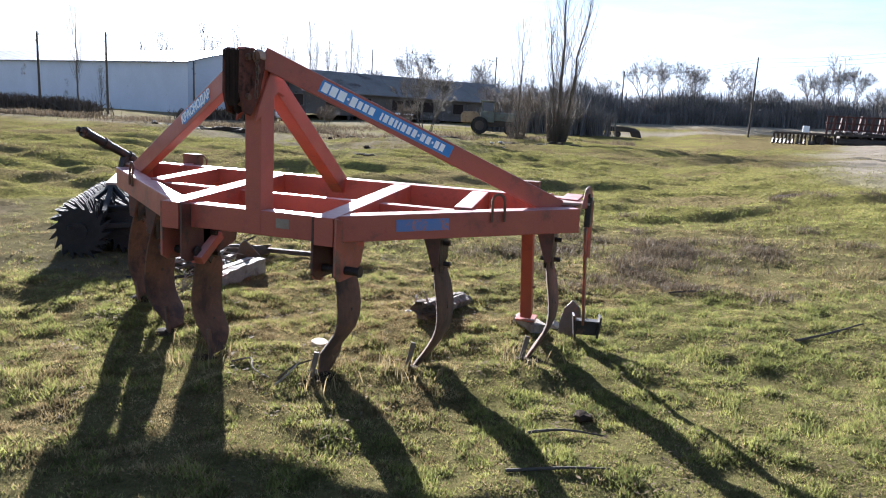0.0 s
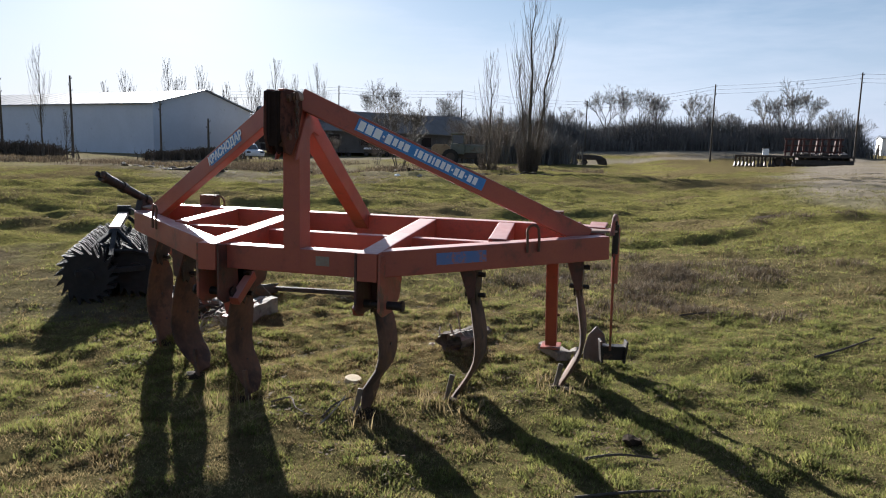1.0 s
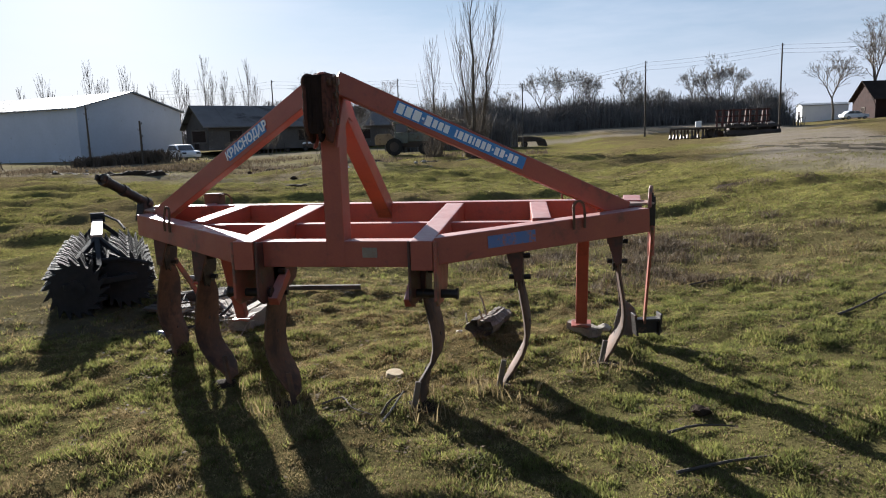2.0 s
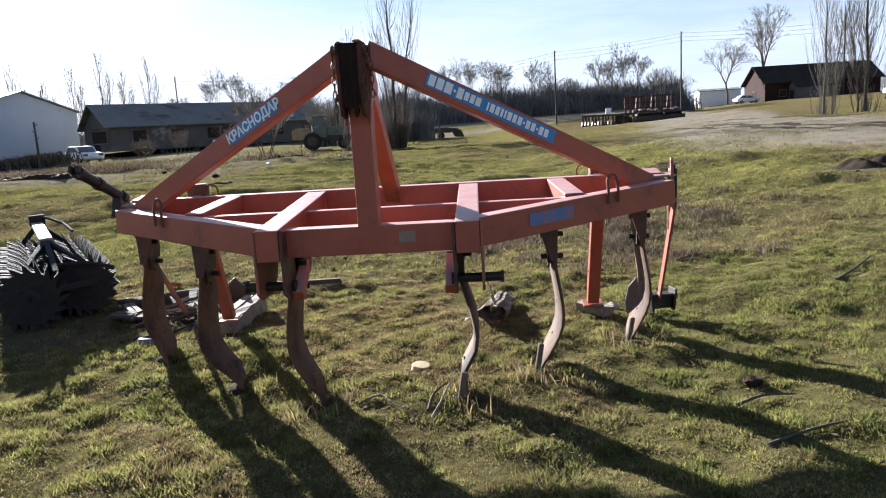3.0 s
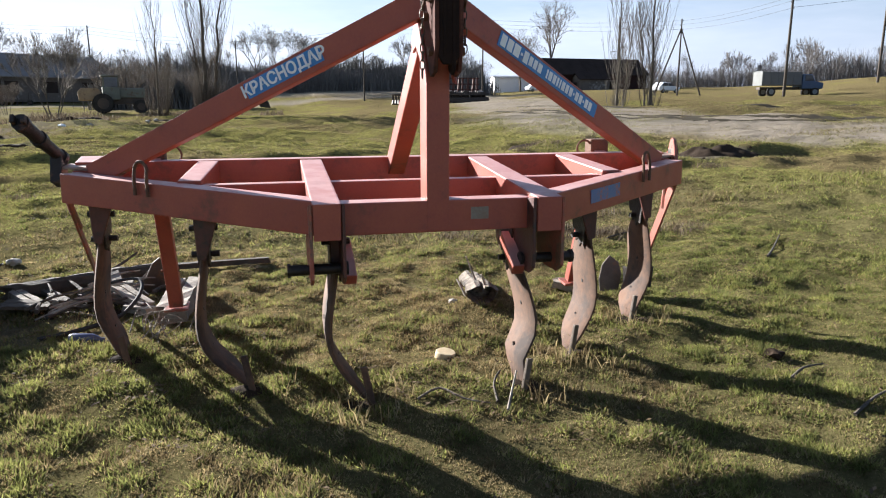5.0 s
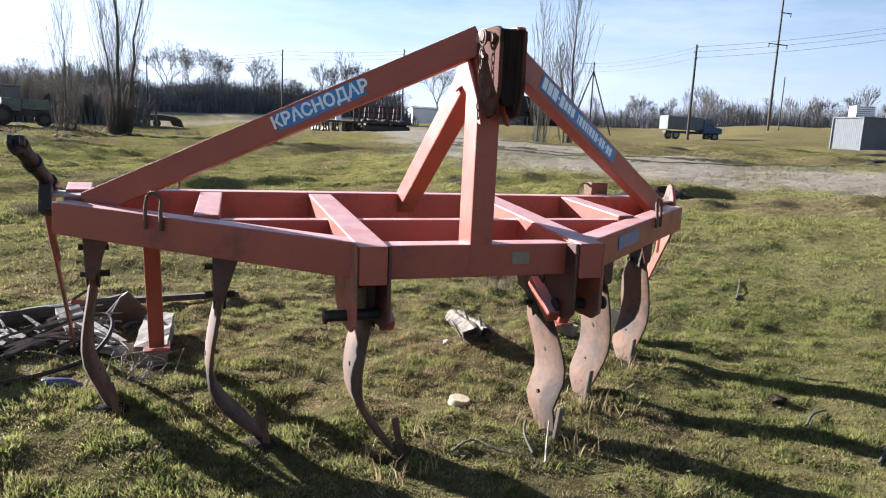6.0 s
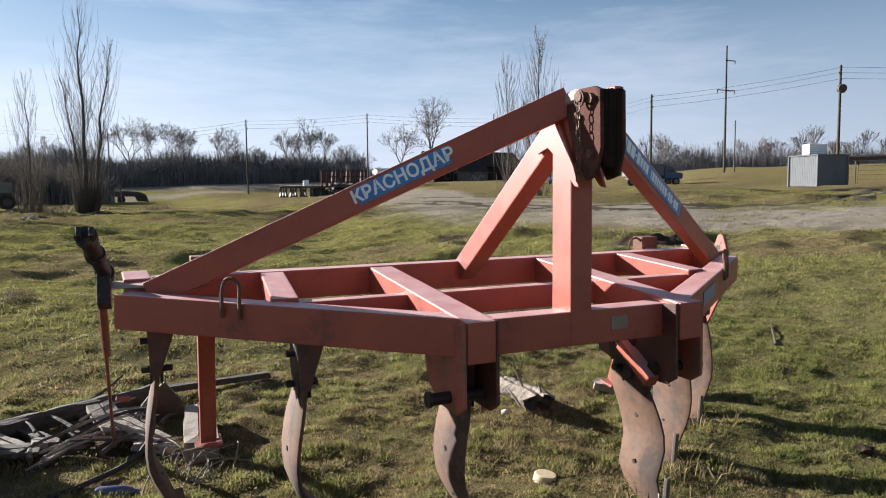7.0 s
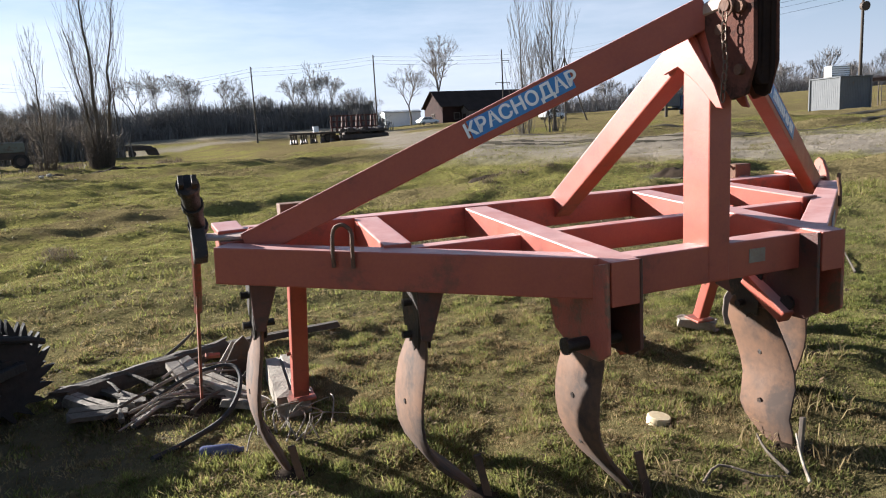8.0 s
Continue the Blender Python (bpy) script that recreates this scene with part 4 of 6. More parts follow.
    plate(bm, [(-0.182, 1.638), (-0.10, 1.638), (-0.105, 1.647), (-0.13, 1.653), (-0.16, 1.651), (-0.178, 1.646)], 0.036, axes((XC + 0.034, 0, 0), (0, 1, 0), (0, 0, 1)), 0.008)
    part("head_lug", bm, PAINT_WORN, rig, "worn metal lug on the mast's head", True)
    bm = bmesh.new()
    cyl(bm, (XC - 0.085, -0.10, 1.616), (XC + 0.085, -0.10, 1.616), 0.018, seg=12)
    toppin = part("top_pin", bm, RUST, rig, "", True)
    for s, n in ((-1, 9), (1, 6)):
        x0 = XC + s * 0.078
        bm = bmesh.new()
        tube(bm, [Vector((x0, -0.10, 1.610)) + Vector((0, 0.026 * math.cos(t), 0.026 * math.sin(t))) for t in np.linspace(0, 2 * math.pi, 13)[:-1]], 0.005, 6, True)
        part("linch_ring", bm, RUST, toppin, "", True)
        for i in range(n):
            c = Vector((x0 + s * 0.003, -0.10 + 0.004 * math.sin(i), 1.583 - 0.03 * i))
            across = Vector((1, 0, 0)) if i % 2 else Vector((0, 1, 0))
            bm = bmesh.new()
            tube(bm, [c + across * 0.0085 * math.cos(t) + Vector((0, 0, 0.019 * math.sin(t))) for t in np.linspace(0, 2 * math.pi, 11)[:-1]], 0.0026, 5, True)
            part("chain_link", bm, CHAIN, toppin, "", True)

    # six curved shanks
    for s, x, yf, zt, sweep, back in ((-1, -0.385, 0.075, 0.74, 0.10, 0), (-1, -0.93, 0.33, 0.775, 0.15, 0), (-1, -1.425, 0.735, 0.79, 0.065, 0),
                                (1, 0.415, 0.03, 0.735, 0.0, 0.10), (1, 0.89, 0.385, 0.77, 0.085, 0), (1, 1.435, 0.80, 0.785, 0.075, 0)):
        shank(rig, s, x, yf, zt, sweep, back)
    return rig


def shank(rig, s, xt, yf, zt, sweep, back):
    """A curved ripping shank: a plate along the line of travel that bellies out and sweeps in to its point."""
    # height, sideways belly, leading edge, trailing edge
    rows = [(zt, 0.0, 0.03, 0.15), (0.66, 0.0, 0.028, 0.155), (0.58, 0.003, 0.02, 0.17), (0.52, 0.010, 0.005, 0.215), (0.46, 0.020, 0.0, 0.250), (0.40, 0.030, 0.0, 0.262),
            (0.34, 0.038, 0.0, 0.266), (0.28, 0.041, 0.0, 0.264), (0.22, 0.035, 0.002, 0.258), (0.17, 0.018, 0.004, 0.250), (0.12, -0.012, 0.004, 0.242), (0.075, -0.052, 0.002, 0.225), (0.04, -0.09, 0.0, 0.18), (-0.005, -0.13, 0.0, 0.10)]
    # one shank is bent: set back at the clamp and bellied farther out below
    rows = [(z, b * (1 + 7 * back) if b > 0 else b * sweep / 0.13, y0, y1) for z, b, y0, y1 in rows]
    rows = [(z, b, y0 + back * min(1, max(-0.25, (z - 0.15) / 0.35)), y1 + back * min(1, max(-0.25, (z - 0.15) / 0.35))) for z, b, y0, y1 in rows]
    thick = 0.026
    bm = bmesh.new()
    loops = []
    for i, (z, b, y0, y1) in enumerate(rows):
        za, ba = rows[max(i - 1, 0)][:2]
        zb, bb = rows[min(i + 1, len(rows) - 1)][:2]
        d = Vector((s * (bb - ba), 0, zb - za)).normalized()
        n = Vector((-d.z, 0, d.x)) * (thick / 2)
        c = Vector((xt + s * b, 0, z))
        ring = []
        for y, f in ((yf + y0, 0.35), (yf + y0 + 0.02, 1.0), (yf + y1 - 0.012, 1.0), (yf + y1, 0.5)):
            ring.append((c + n * f + Vector((0, y, 0)), c - n * f + Vector((0, y, 0))))
        loops.append([bm.verts.new(a) for a, _ in ring] + [bm.verts.new(b_) for _, b_ in ring[::-1]])
    for p, q in zip(loops, loops[1:]):
        for i in range(8):
            bm.faces.new((p[i], p[(i + 1) % 8], q[(i + 1) % 8], q[i]))
    bm.faces.new(loops[0][::-1])
    bm.faces.new(loops[-1])
    ob = part("shank", bm, BLADE, rig, "curved brown steel shank plate, worn bright", True)
    hold = yf + back
    # clamp at the beam: a tapered plate across, a cheek on each side, bolts
    bm = bmesh.new()
    w = -0.085 if abs(xt) > 0.6 else -0.02
    plate(bm, [(w, 0.02), (0.03, 0.02), (0.022, -0.19), (-0.012, -0.20)], 0.016, axes((xt, hold + 0.012, zt), (s, 0, 0), (0, 0, 1)))
    part("clamp_gusset", bm, DARK_RED, ob, "dark red tapered bracket")
    for e in (-1, 1):
        bm = bmesh.new()
        plate(bm, [(0.0, 0.0), (0.15, 0.0), (0.165, -0.12), (0.15, -0.175), (0.128, -0.165), (0.115, -0.225), (0.09, -0.21), (0.07, -0.25), (0.045, -0.225), (0.02, -0.235), (0.002, -0.12)], 0.010, axes((xt + e * 0.019, hold + 0.022, zt + 0.0), (0, 1, 0), (0, 0, 1)))
        part("clamp_cheek", bm, BLACK_STEEL, ob, "ragged greasy black clamp cheek")
    for dy, dz in ((0.09, -0.07), (0.11, -0.19)):
        bm = bmesh.new()
        cyl(bm, (xt - 0.055, hold + dy, zt + dz), (xt + 0.062, hold + dy, zt + dz), 0.014, seg=8)
        part("bolt", bm, BLACK_STEEL, ob)
    for dz in (0.33, 0.15):
        b = (0.039 if dz > 0.3 else 0.008) * (1 + 7 * back)
        bm = bmesh.new()
        cyl(bm, (xt + s * (b - 0.0145) - s * 0.001, yf + 0.14 + back * (dz - 0.15) / 0.35, dz), (xt + s * (b + 0.0145) + s * 0.001, yf + 0.14 + back * (dz - 0.15) / 0.35, dz), 0.010, seg=8)
        part("bolt_hole", bm, BLACK_STEEL, ob)
    # the renewable point: a chisel plate bolted before the leading edge, with a gap behind it
    tip = Vector((xt - s * sweep, yf - 0.25 * back, 0.0))
    bm = bmesh.new()
    beam(bm, tip + Vector((s * 0.006, -0.034, 0.150)), tip + Vector((-s * 0.026, -0.050, -0.02)), 0.028, 0.016, up=(s * 0.35, -0.9, 0.1), bevel=0.003)
    # right-hand points get brighter steel to paint them sunlit
    part("share_point", bm, BRIGHT if s > 0 else BLADE, ob, "worn chisel point")


ripper()

# ---- the spiked rotary harrow beside it ----
def harrow():
    rig = thing("rotary_harrow", on_ground(-2.96, 2.24), "dark rusty rotary harrow with gangs of curved spikes", "farm implement", turn=35)
    rig.matrix_basis = rig.matrix_basis @ Matrix.Diagonal((0.86, 1.0, 0.94, 1))

    def wheel(name, x, y, z, r, tilt, parent):
        bm = bmesh.new()
        seg = 18
        ring = []
        for k in range(seg):
            t = 2 * math.pi * k / seg
            for dt, rr in ((0.0, 0.72), (0.17, 0.86), (0.30, 1.0), (0.29, 0.84), (0.24, 0.72)):
                ring.append((r * rr * math.cos(t + dt), r * rr * math.sin(t + dt)))
        plate(bm, ring, 0.024, axes((0, 0, 0), (1, 0, 0), (0, 0, 1)), 0)
        cyl(bm, (0, -0.04, 0), (0, 0.04, 0), 0.28 * r, seg=12)
        bmesh.ops.transform(bm, matrix=pose(x, y, z, tilt, 0, 0), verts=bm.verts)
        part(name, bm, HARROW, parent)

    for gx, gz, r, y0, n in ((-0.21, 0.27, 0.28, -0.82, 25), (0.21, 0.27, 0.28, -0.58, 22), (-0.02, 0.32, 0.22, -0.50, 19)):
        y1 = y0 + 0.08 * (n - 1)
        bm = bmesh.new()
        cyl(bm, (gx, y0 - 0.04, gz), (gx, y1 + 0.04, gz), 0.028, seg=10)
        # added solid core keeps the gang opaque and its shadow dense
        cyl(bm, (gx, y0 + 0.02, gz), (gx, y1 - 0.02, gz), r * 0.66, seg=14)
        axle = part("axle", bm, HARROW, rig)
        for i in range(n):
            wheel("spiked_wheel", gx, y0 + 0.08 * i, gz, r, 6 * math.sin(i * 1.7), axle)
    # pale colour stands in for white glare on the bar
    bm = bmesh.new()
    beam(bm, (-0.02, -0.18, 0.615), (-0.04, 0.95, 0.66), 0.11, 0.05)
    part("draw_bar", bm, PALE, rig, "steel bar along the top, its glare put into the colour")
    for a, b in (((-0.28, -0.72, 0.40), (-0.03, -0.17, 0.60)), ((0.26, -0.52, 0.40), (0.0, -0.17, 0.60)), ((-0.30, 1.05, 0.36), (-0.04, 0.95, 0.65)), ((0.30, 1.05, 0.36), (-0.03, 0.95, 0.65)),
                 ((-0.30, -0.84, 0.30), (-0.30, 1.12, 0.30)), ((0.30, -0.60, 0.30), (0.30, 1.12, 0.30)), ((-0.30, -0.86, 0.30), (0.30, -0.62, 0.30)), ((-0.30, 1.14, 0.30), (0.30, 1.14, 0.30)), ((-0.02, -0.17, 0.60), (0.0, -0.72, 0.42))):
        bm = bmesh.new()
        beam(bm, a, b, 0.045, 0.045)
        part("frame_bar", bm, HARROW, rig)
    bm = bmesh.new()
    tube(bm, [(0.02, -0.60, 0.46), (0.2, -0.62, 0.46), (0.36, -0.6, 0.42), (0.46, -0.56, 0.38)], 0.018, 8)
    part("lever_arm", bm, HARROW, rig, "", True)
    bm = bmesh.new()
    tube(bm, [(-0.04, 0.95, 0.72), (0.06, 0.86, 0.72), (0.18, 0.6, 0.68), (0.24, 0.35, 0.62)], 0.014, 7)
    part("linkage", bm, HARROW, rig, "", True)
    bm = bmesh.new()
    cyl(bm, (-0.11, 0.95, 0.70), (0.04, 0.95, 0.70), 0.055, seg=12)
    part("hinge", bm, HARROW, rig)


harrow()


# ---- loose things on the grass ----
def log(p0, p1, r, label, mat=LOG):
    bm = bmesh.new()
    p0, p1 = Vector(p0), Vector(p1)
    rnd = random.Random(int(1000 * (p0.x + p1.y)))
    n, seg = 15, 14
    d = (p1 - p0).normalized()
    side = d.orthogonal().normalized()
    other = d.cross(side)
    lump = [1 + rnd.uniform(-0.26, 0.2) for _ in range(seg)]
    rings = []
    for i in range(n):
        f = i / (n - 1)
        c = p0.lerp(p1, f) + side * rnd.uniform(-0.008, 0.008)
        rr = r * (1 - 0.12 * f)
        rings.append([bm.verts.new(c + rr * lump[k] * (1 + rnd.uniform(-0.13, 0.1)) * (math.cos(2 * math.pi * k / seg) * side + math.sin(2 * math.pi * k / seg) * other) + d * (rnd.uniform(-0.05, 0.05) if i in (0, n - 1) else 0)) for k in range(seg)])
    for a, b in zip(rings, rings[1:]):
        for k in range(seg):
            bm.faces.new((a[k], a[(k + 1) % seg], b[(k + 1) % seg], b[k]))
    for ring, sgn in ((rings[0], 1), (rings[-1], -1)):
        c = sum((v.co for v in ring), Vector()) / seg + d * sgn * 0.004
        inner = [bm.verts.new(v.co.lerp(c, 0.75)) for v in ring]
        for k in range(seg):
            bm.faces.new((ring[k], ring[(k + 1) % seg], inner[(k + 1) % seg], inner[k]))
        bm.faces.new(inner)
    ob = part("log", bm, mat)
    return tagged(ob, label, "log")


def smoothed(pts, k=5):
    """Points along a smooth curve through the given ones."""
    pts = [Vector(p) for p in pts]
    out = []
    for i in range(len(pts) - 1):
        a, b, c, d = pts[max(i - 1, 0)], pts[i], pts[i + 1], pts[min(i + 2, len(pts) - 1)]
        for j in range(k):
            t = j / k
            out.append(0.5 * (2 * b + (c - a) * t + (2 * a - 5 * b + 4 * c - d) * t * t + (3 * b - a - 3 * c + d) * t ** 3))
    return out + [pts[-1]]


def stick(pts, r, label, mat=DARK_WOOD, name="stick"):
    bm = bmesh.new()
    pts = smoothed(pts, 5 if name == "hose" else 3)
    n = len(pts)
    tube(bm, pts, [r * (1 - 0.5 * i / max(1, n - 1)) for i in range(n)], 6)
    return tagged(part(name, bm, mat, None, "", True), label, "stick")


def board(p0, p1, w, h, label, mat=GREY_WOOD, up=(0, 0, 1)):
    """A weathered board with ragged ends and a split."""
    m, length = along(p0, p1, up)
    rnd = random.Random(int(997 * (p0[0] + p1[1] + w)))
    bm = bmesh.new()
    n = 7
    rings = []
    for i in range(n):
        x = length * (i / (n - 1) - 0.5)
        j = 0.02 if i in (0, n - 1) else 0.0
        rings.append([bm.verts.new(m @ Vector((x + rnd.uniform(-j, j), sy * w / 2 * (1 + rnd.uniform(-0.06, 0.06)), sz * h / 2 * (1 + rnd.uniform(-0.1, 0.1))))) for sy, sz in ((-1, -1), (-0.1, -1), (1, -1), (1, 1), (0.12, 1), (0.1, 0.6), (-0.1, 1), (-1, 1))])
    for a, b in zip(rings, rings[1:]):
        for k in range(8):
            bm.faces.new((a[k], a[(k + 1) % 8], b[(k + 1) % 8], b[k]))
    bm.faces.new(rings[0][::-1])
    bm.faces.new(rings[-1])
    return tagged(part("board", bm, mat), label, "board")


def g(x, y, lift=0.0):
    return Vector(on_ground(x, y, lift))




def split_log(p0, p1, r, label):
    """A weathered log cracked open lengthwise, ragged at both ends."""
    p0, p1 = Vector(p0), Vector(p1)
    rnd_ = random.Random(19)
    d = (p1 - p0).normalized()
    side = d.cross(Vector((0, 0, 1))).normalized()
    up = side.cross(d)
    # outline round the log: two lobes with a deep crack between them on top
    turn = [(0.0, 1.0), (0.35, 1.12), (0.75, 1.0), (1.15, 1.08), (1.38, 1.0), (1.48, 0.34), (1.60, 0.28), (1.70, 0.95), (2.0, 1.14), (2.4, 0.98), (2.8, 1.1), (3.2, 1.0), (3.8, 0.92), (4.4, 0.86), (5.0, 0.88), (5.7, 0.95)]
    n = 17
    bm = bmesh.new()
    rings = []
    for i in range(n):
        f = i / (n - 1)
        c = p0.lerp(p1, f) + side * 0.01 * math.sin(5 * f)
        rr = r * (1.0 - 0.25 * f) * (1 + 0.10 * math.sin(9 * f))
        ring = []
        for k, (a, q) in enumerate(turn):
            q = q * (1 + rnd_.uniform(-0.10, 0.10))
            end = rnd_.uniform(-0.06, 0.05) if i in (0, n - 1) else 0
            ring.append(bm.verts.new(c + rr * q * (math.cos(a) * side * 1.15 + math.sin(a) * up * 0.82) + d * end))
        rings.append(ring)
    m = len(turn)
    for a, b in zip(rings, rings[1:]):
        for k in range(m):
            bm.faces.new((a[k], b[k], b[(k + 1) % m], a[(k + 1) % m]))
    for ring, sgn in ((rings[0], 1), (rings[-1], -1)):
        c = sum((v.co for v in ring), Vector()) / m
        inner = [bm.verts.new(v.co.lerp(c, 0.28) + d * sgn * 0.13) for v in ring]
        for k in range(m):
            q = (ring[k], ring[(k + 1) % m], inner[(k + 1) % m], inner[k])
            bm.faces.new(q if sgn > 0 else q[::-1])
        bm.faces.new(inner if sgn > 0 else inner[::-1])
    return tagged(part("log", bm, OLD_LOG), label, "log")


split_log(g(0.57, 1.18, 0.055), g(0.68, 1.80, 0.045), 0.078, "weathered split log with a dark hollow end in the grass")
stick([g(0.60, 1.20, 0.09), g(0.585, 1.20, 0.14), g(0.57, 1.20, 0.18)], 0.010, "pale splinter standing up from the split log", PALE_WOOD)
stick([g(0.49, 1.26, 0.04), g(0.47, 1.31, 0.10), g(0.46, 1.36, 0.13)], 0.009, "pale splinter beside the split log", PALE_WOOD)
board(g(-1.235, 1.37, 0.05), g(-1.20, 1.93, 0.075), 0.16, 0.13, "thick weathered timber under a support leg", GREY_WOOD)
board(g(1.34, 1.34, 0.03), g(1.18, 1.50, 0.03), 0.12, 0.05, "short pale plank under a support leg", PALE_WOOD)
log(g(-2.30, 2.02, 0.05), g(-1.45, 2.46, 0.055), 0.058, "long dark weathered pole lying on the ground", DARK_WOOD)
board(g(-1.50, 2.48, 0.04), g(-0.70, 2.66, 0.03), 0.05, 0.04, "thin dark pole lying in the grass", DARK_WOOD)
board(g(-2.24, 2.0, 0.04), g(-2.05, 1.78, 0.03), 0.08, 0.05, "short broken grey board on the ground", GREY_WOOD)
board(g(-1.72, 2.12, 0.14), g(-1.62, 1.82, 0.05), 0.13, 0.035, "pale split board on the scrap heap", PALE_WOOD)
board(g(-1.60, 1.86, 0.08), g(-1.40, 1.60, 0.05), 0.09, 0.05, "pale broken board on the scrap heap", PALE_WOOD)
board(g(-1.52, 1.66, 0.05), g(-1.36, 1.52, 0.04), 0.08, 0.04, "pale splintered board on the scrap heap", PALE_WOOD)
board(g(-2.22, 1.74, 0.05), g(-1.98, 1.76, 0.05), 0.16, 0.02, "dark square of sheet on the heap", DARK_WOOD)
board(g(-2.0, 1.84, 0.05), g(-1.88, 1.82, 0.05), 0.07, 0.03, "short pale board on the heap", PALE_WOOD)
bm = bmesh.new()
plate(bm, [(-0.15, 0), (0.15, 0), (0.10, 0.15), (-0.01, 0.30), (-0.055, 0.26)], 0.012, axes(g(-1.40, 2.12, -0.01), (0.92, 0.3, 0), (0.15, -0.35, 0.93)))
tagged(part("ploughshare", bm, BRIGHT), "dull grey triangular steel sheet leaning on the scrap heap", "metal scrap")
rnd = random.Random(5)
for i in range(12):
    a = g(-2.02 + 0.02 * i + rnd.uniform(-0.06, 0.06), 1.56 + 0.035 * i + rnd.uniform(-0.03, 0.03), 0.02 + 0.007 * i)
    b = a + Vector((0.34 + rnd.uniform(-0.08, 0.12), 0.12 + rnd.uniform(-0.05, 0.1), 0.03))
    mid_ = a.lerp(b, 0.5) + Vector((0, 0.02, rnd.uniform(0.015, 0.05)))
    stick([a, mid_, b], 0.009 if i % 3 else 0.006, "thin grey stalk on the scrap heap", PALE_WOOD if i % 2 else GREY_WOOD)
stick([g(-1.86, 1.14, 0.015), g(-1.72, 1.27, 0.02), g(-1.55, 1.46, 0.04), g(-1.46, 1.60, 0.10), g(-1.44, 1.72, 0.15), g(-1.50, 1.80, 0.16), g(-1.68, 1.84, 0.13), g(-1.86, 1.80, 0.07)], 0.015, "length of black rubber hose", HOSE, "hose")
for i in range(20):
    a = g(-1.72 + rnd.uniform(-0.38, 0.34), 1.78 + rnd.uniform(-0.26, 0.3), 0.025 + rnd.uniform(0, 0.05))
    t = rnd.uniform(0, math.pi)
    b = a + Vector((math.cos(t), math.sin(t), rnd.uniform(-0.05, 0.2))) * rnd.uniform(0.12, 0.34)
    b.z = max(b.z, 0.02)
    if i % 3:
        stick([a, a.lerp(b, 0.5) + Vector((0, 0, rnd.uniform(0, 0.02))), b], rnd.uniform(0.008, 0.016), "broken dark stick in the scrap heap", DARK_WOOD)
    else:
        board(a, b, rnd.uniform(0.04, 0.07), 0.022, "splintered grey board end in the scrap heap", GREY_WOOD if i % 2 else DARK_WOOD)
stick([g(-1.56, 1.98, 0.04), g(-1.47, 2.10, 0.15), g(-1.42, 2.16, 0.2)], 0.016, "grey stick leaning on the scrap heap", GREY_WOOD)
stick([g(-1.9, 2.3, 0.02), g(-1.72, 2.45, 0.1), g(-1.6, 2.52, 0.16)], 0.014, "dark branch on the scrap heap", DARK_WOOD)
for i in range(16):
    a = g(-1.30 + rnd.uniform(-0.2, 0.3), 1.12 + rnd.uniform(-0.15, 0.25), 0.01)
    stick([a, a + Vector((rnd.uniform(-0.06, 0.1), rnd.uniform(0.0, 0.1), rnd.uniform(0.04, 0.1))), a + Vector((rnd.uniform(-0.1, 0.2), rnd.uniform(0.02, 0.2), rnd.uniform(0.03, 0.12)))], 0.004, "dry stalk beside the support leg", GREY_WOOD)
bm = bmesh.new()
plate(bm, [(-0.07, -0.02), (0.045, -0.02), (0.07, 0.10), (0.05, 0.18), (-0.01, 0.225), (-0.06, 0.16), (-0.08, 0.06)], 0.014, axes(g(1.53, 1.38, 0.02), (0.95, -0.3, 0), (-0.12, 0.25, 0.95)))
tagged(part("plough_plate", bm, BRIGHT), "dull grey steel plough plate leaning in the grass", "metal scrap")
# stump slice, stone, bottle
bm = bmesh.new()
p = g(0.165, 0.48, 0.0)
cyl(bm, p + Vector((0, 0, -0.02)), p + Vector((0.006, -0.004, 0.03)), 0.055, 0.050, 18)
bmesh.ops.bevel(bm, geom=list(bm.edges), offset=0.004, segments=1, affect="EDGES")
cutw = part("wood_slice", bm, CUT_WOOD)
tagged(cutw, "round pale slice of cut wood in the grass", "wood")


def stone(x, y, r, label, mat=STONE):
    bm = bmesh.new()
    bmesh.ops.create_icosphere(bm, subdivisions=2 if r > 0.03 else 1, radius=r)
    rnd_ = random.Random(int(100 * x + 10 * y))
    for v in bm.verts:
        v.co *= 1 + rnd_.uniform(-0.3, 0.25)
        v.co.z *= 0.6
    bmesh.ops.translate(bm, vec=g(x, y, r * 0.3), verts=bm.verts)
    return tagged(part("stone", bm, mat), label, "stone")


stone(1.78, 0.10, 0.045, "dark clod lying in the grass", SOIL)
stone(1.40, 1.55, 0.05, "pale stone in the grass")
stone(0.42, 1.30, 0.03, "pale stone in the grass")
stone(-2.6, 3.1, 0.05, "pale stone on the bare ground")


def soil_mound(x, y, w, d, tall, seed, label):
    """A low ragged heap of turned earth."""
    n = 40
    gx, gy = np.meshgrid(np.linspace(-1, 1, n), np.linspace(-1, 1, n), indexing="ij")
    px, py = x + gx * w, y + gy * d
    r2 = np.hypot(gx, gy) + 0.5 * (smooth_noise(px + seed, py, 0.35, 2) - 0.5)
    z = height(px, py) - min(0.03, 0.25 * tall) + tall * (1 - ramp01(r2, 0.25, 0.85)) * (0.35 + 0.5 * smooth_noise(px, py + seed, 0.22, 1) + 0.5 * smooth_noise(px, py, 0.1, 4))
    idx = np.arange(n * n).reshape(n, n)
    f = np.stack([idx[:-1, :-1], idx[1:, :-1], idx[1:, 1:], idx[:-1, 1:]], -1).reshape(-1, 4)
    tagged(solid("soil_mound", np.stack([px, py, z], -1).reshape(-1, 3), f, SOIL), label, "soil")


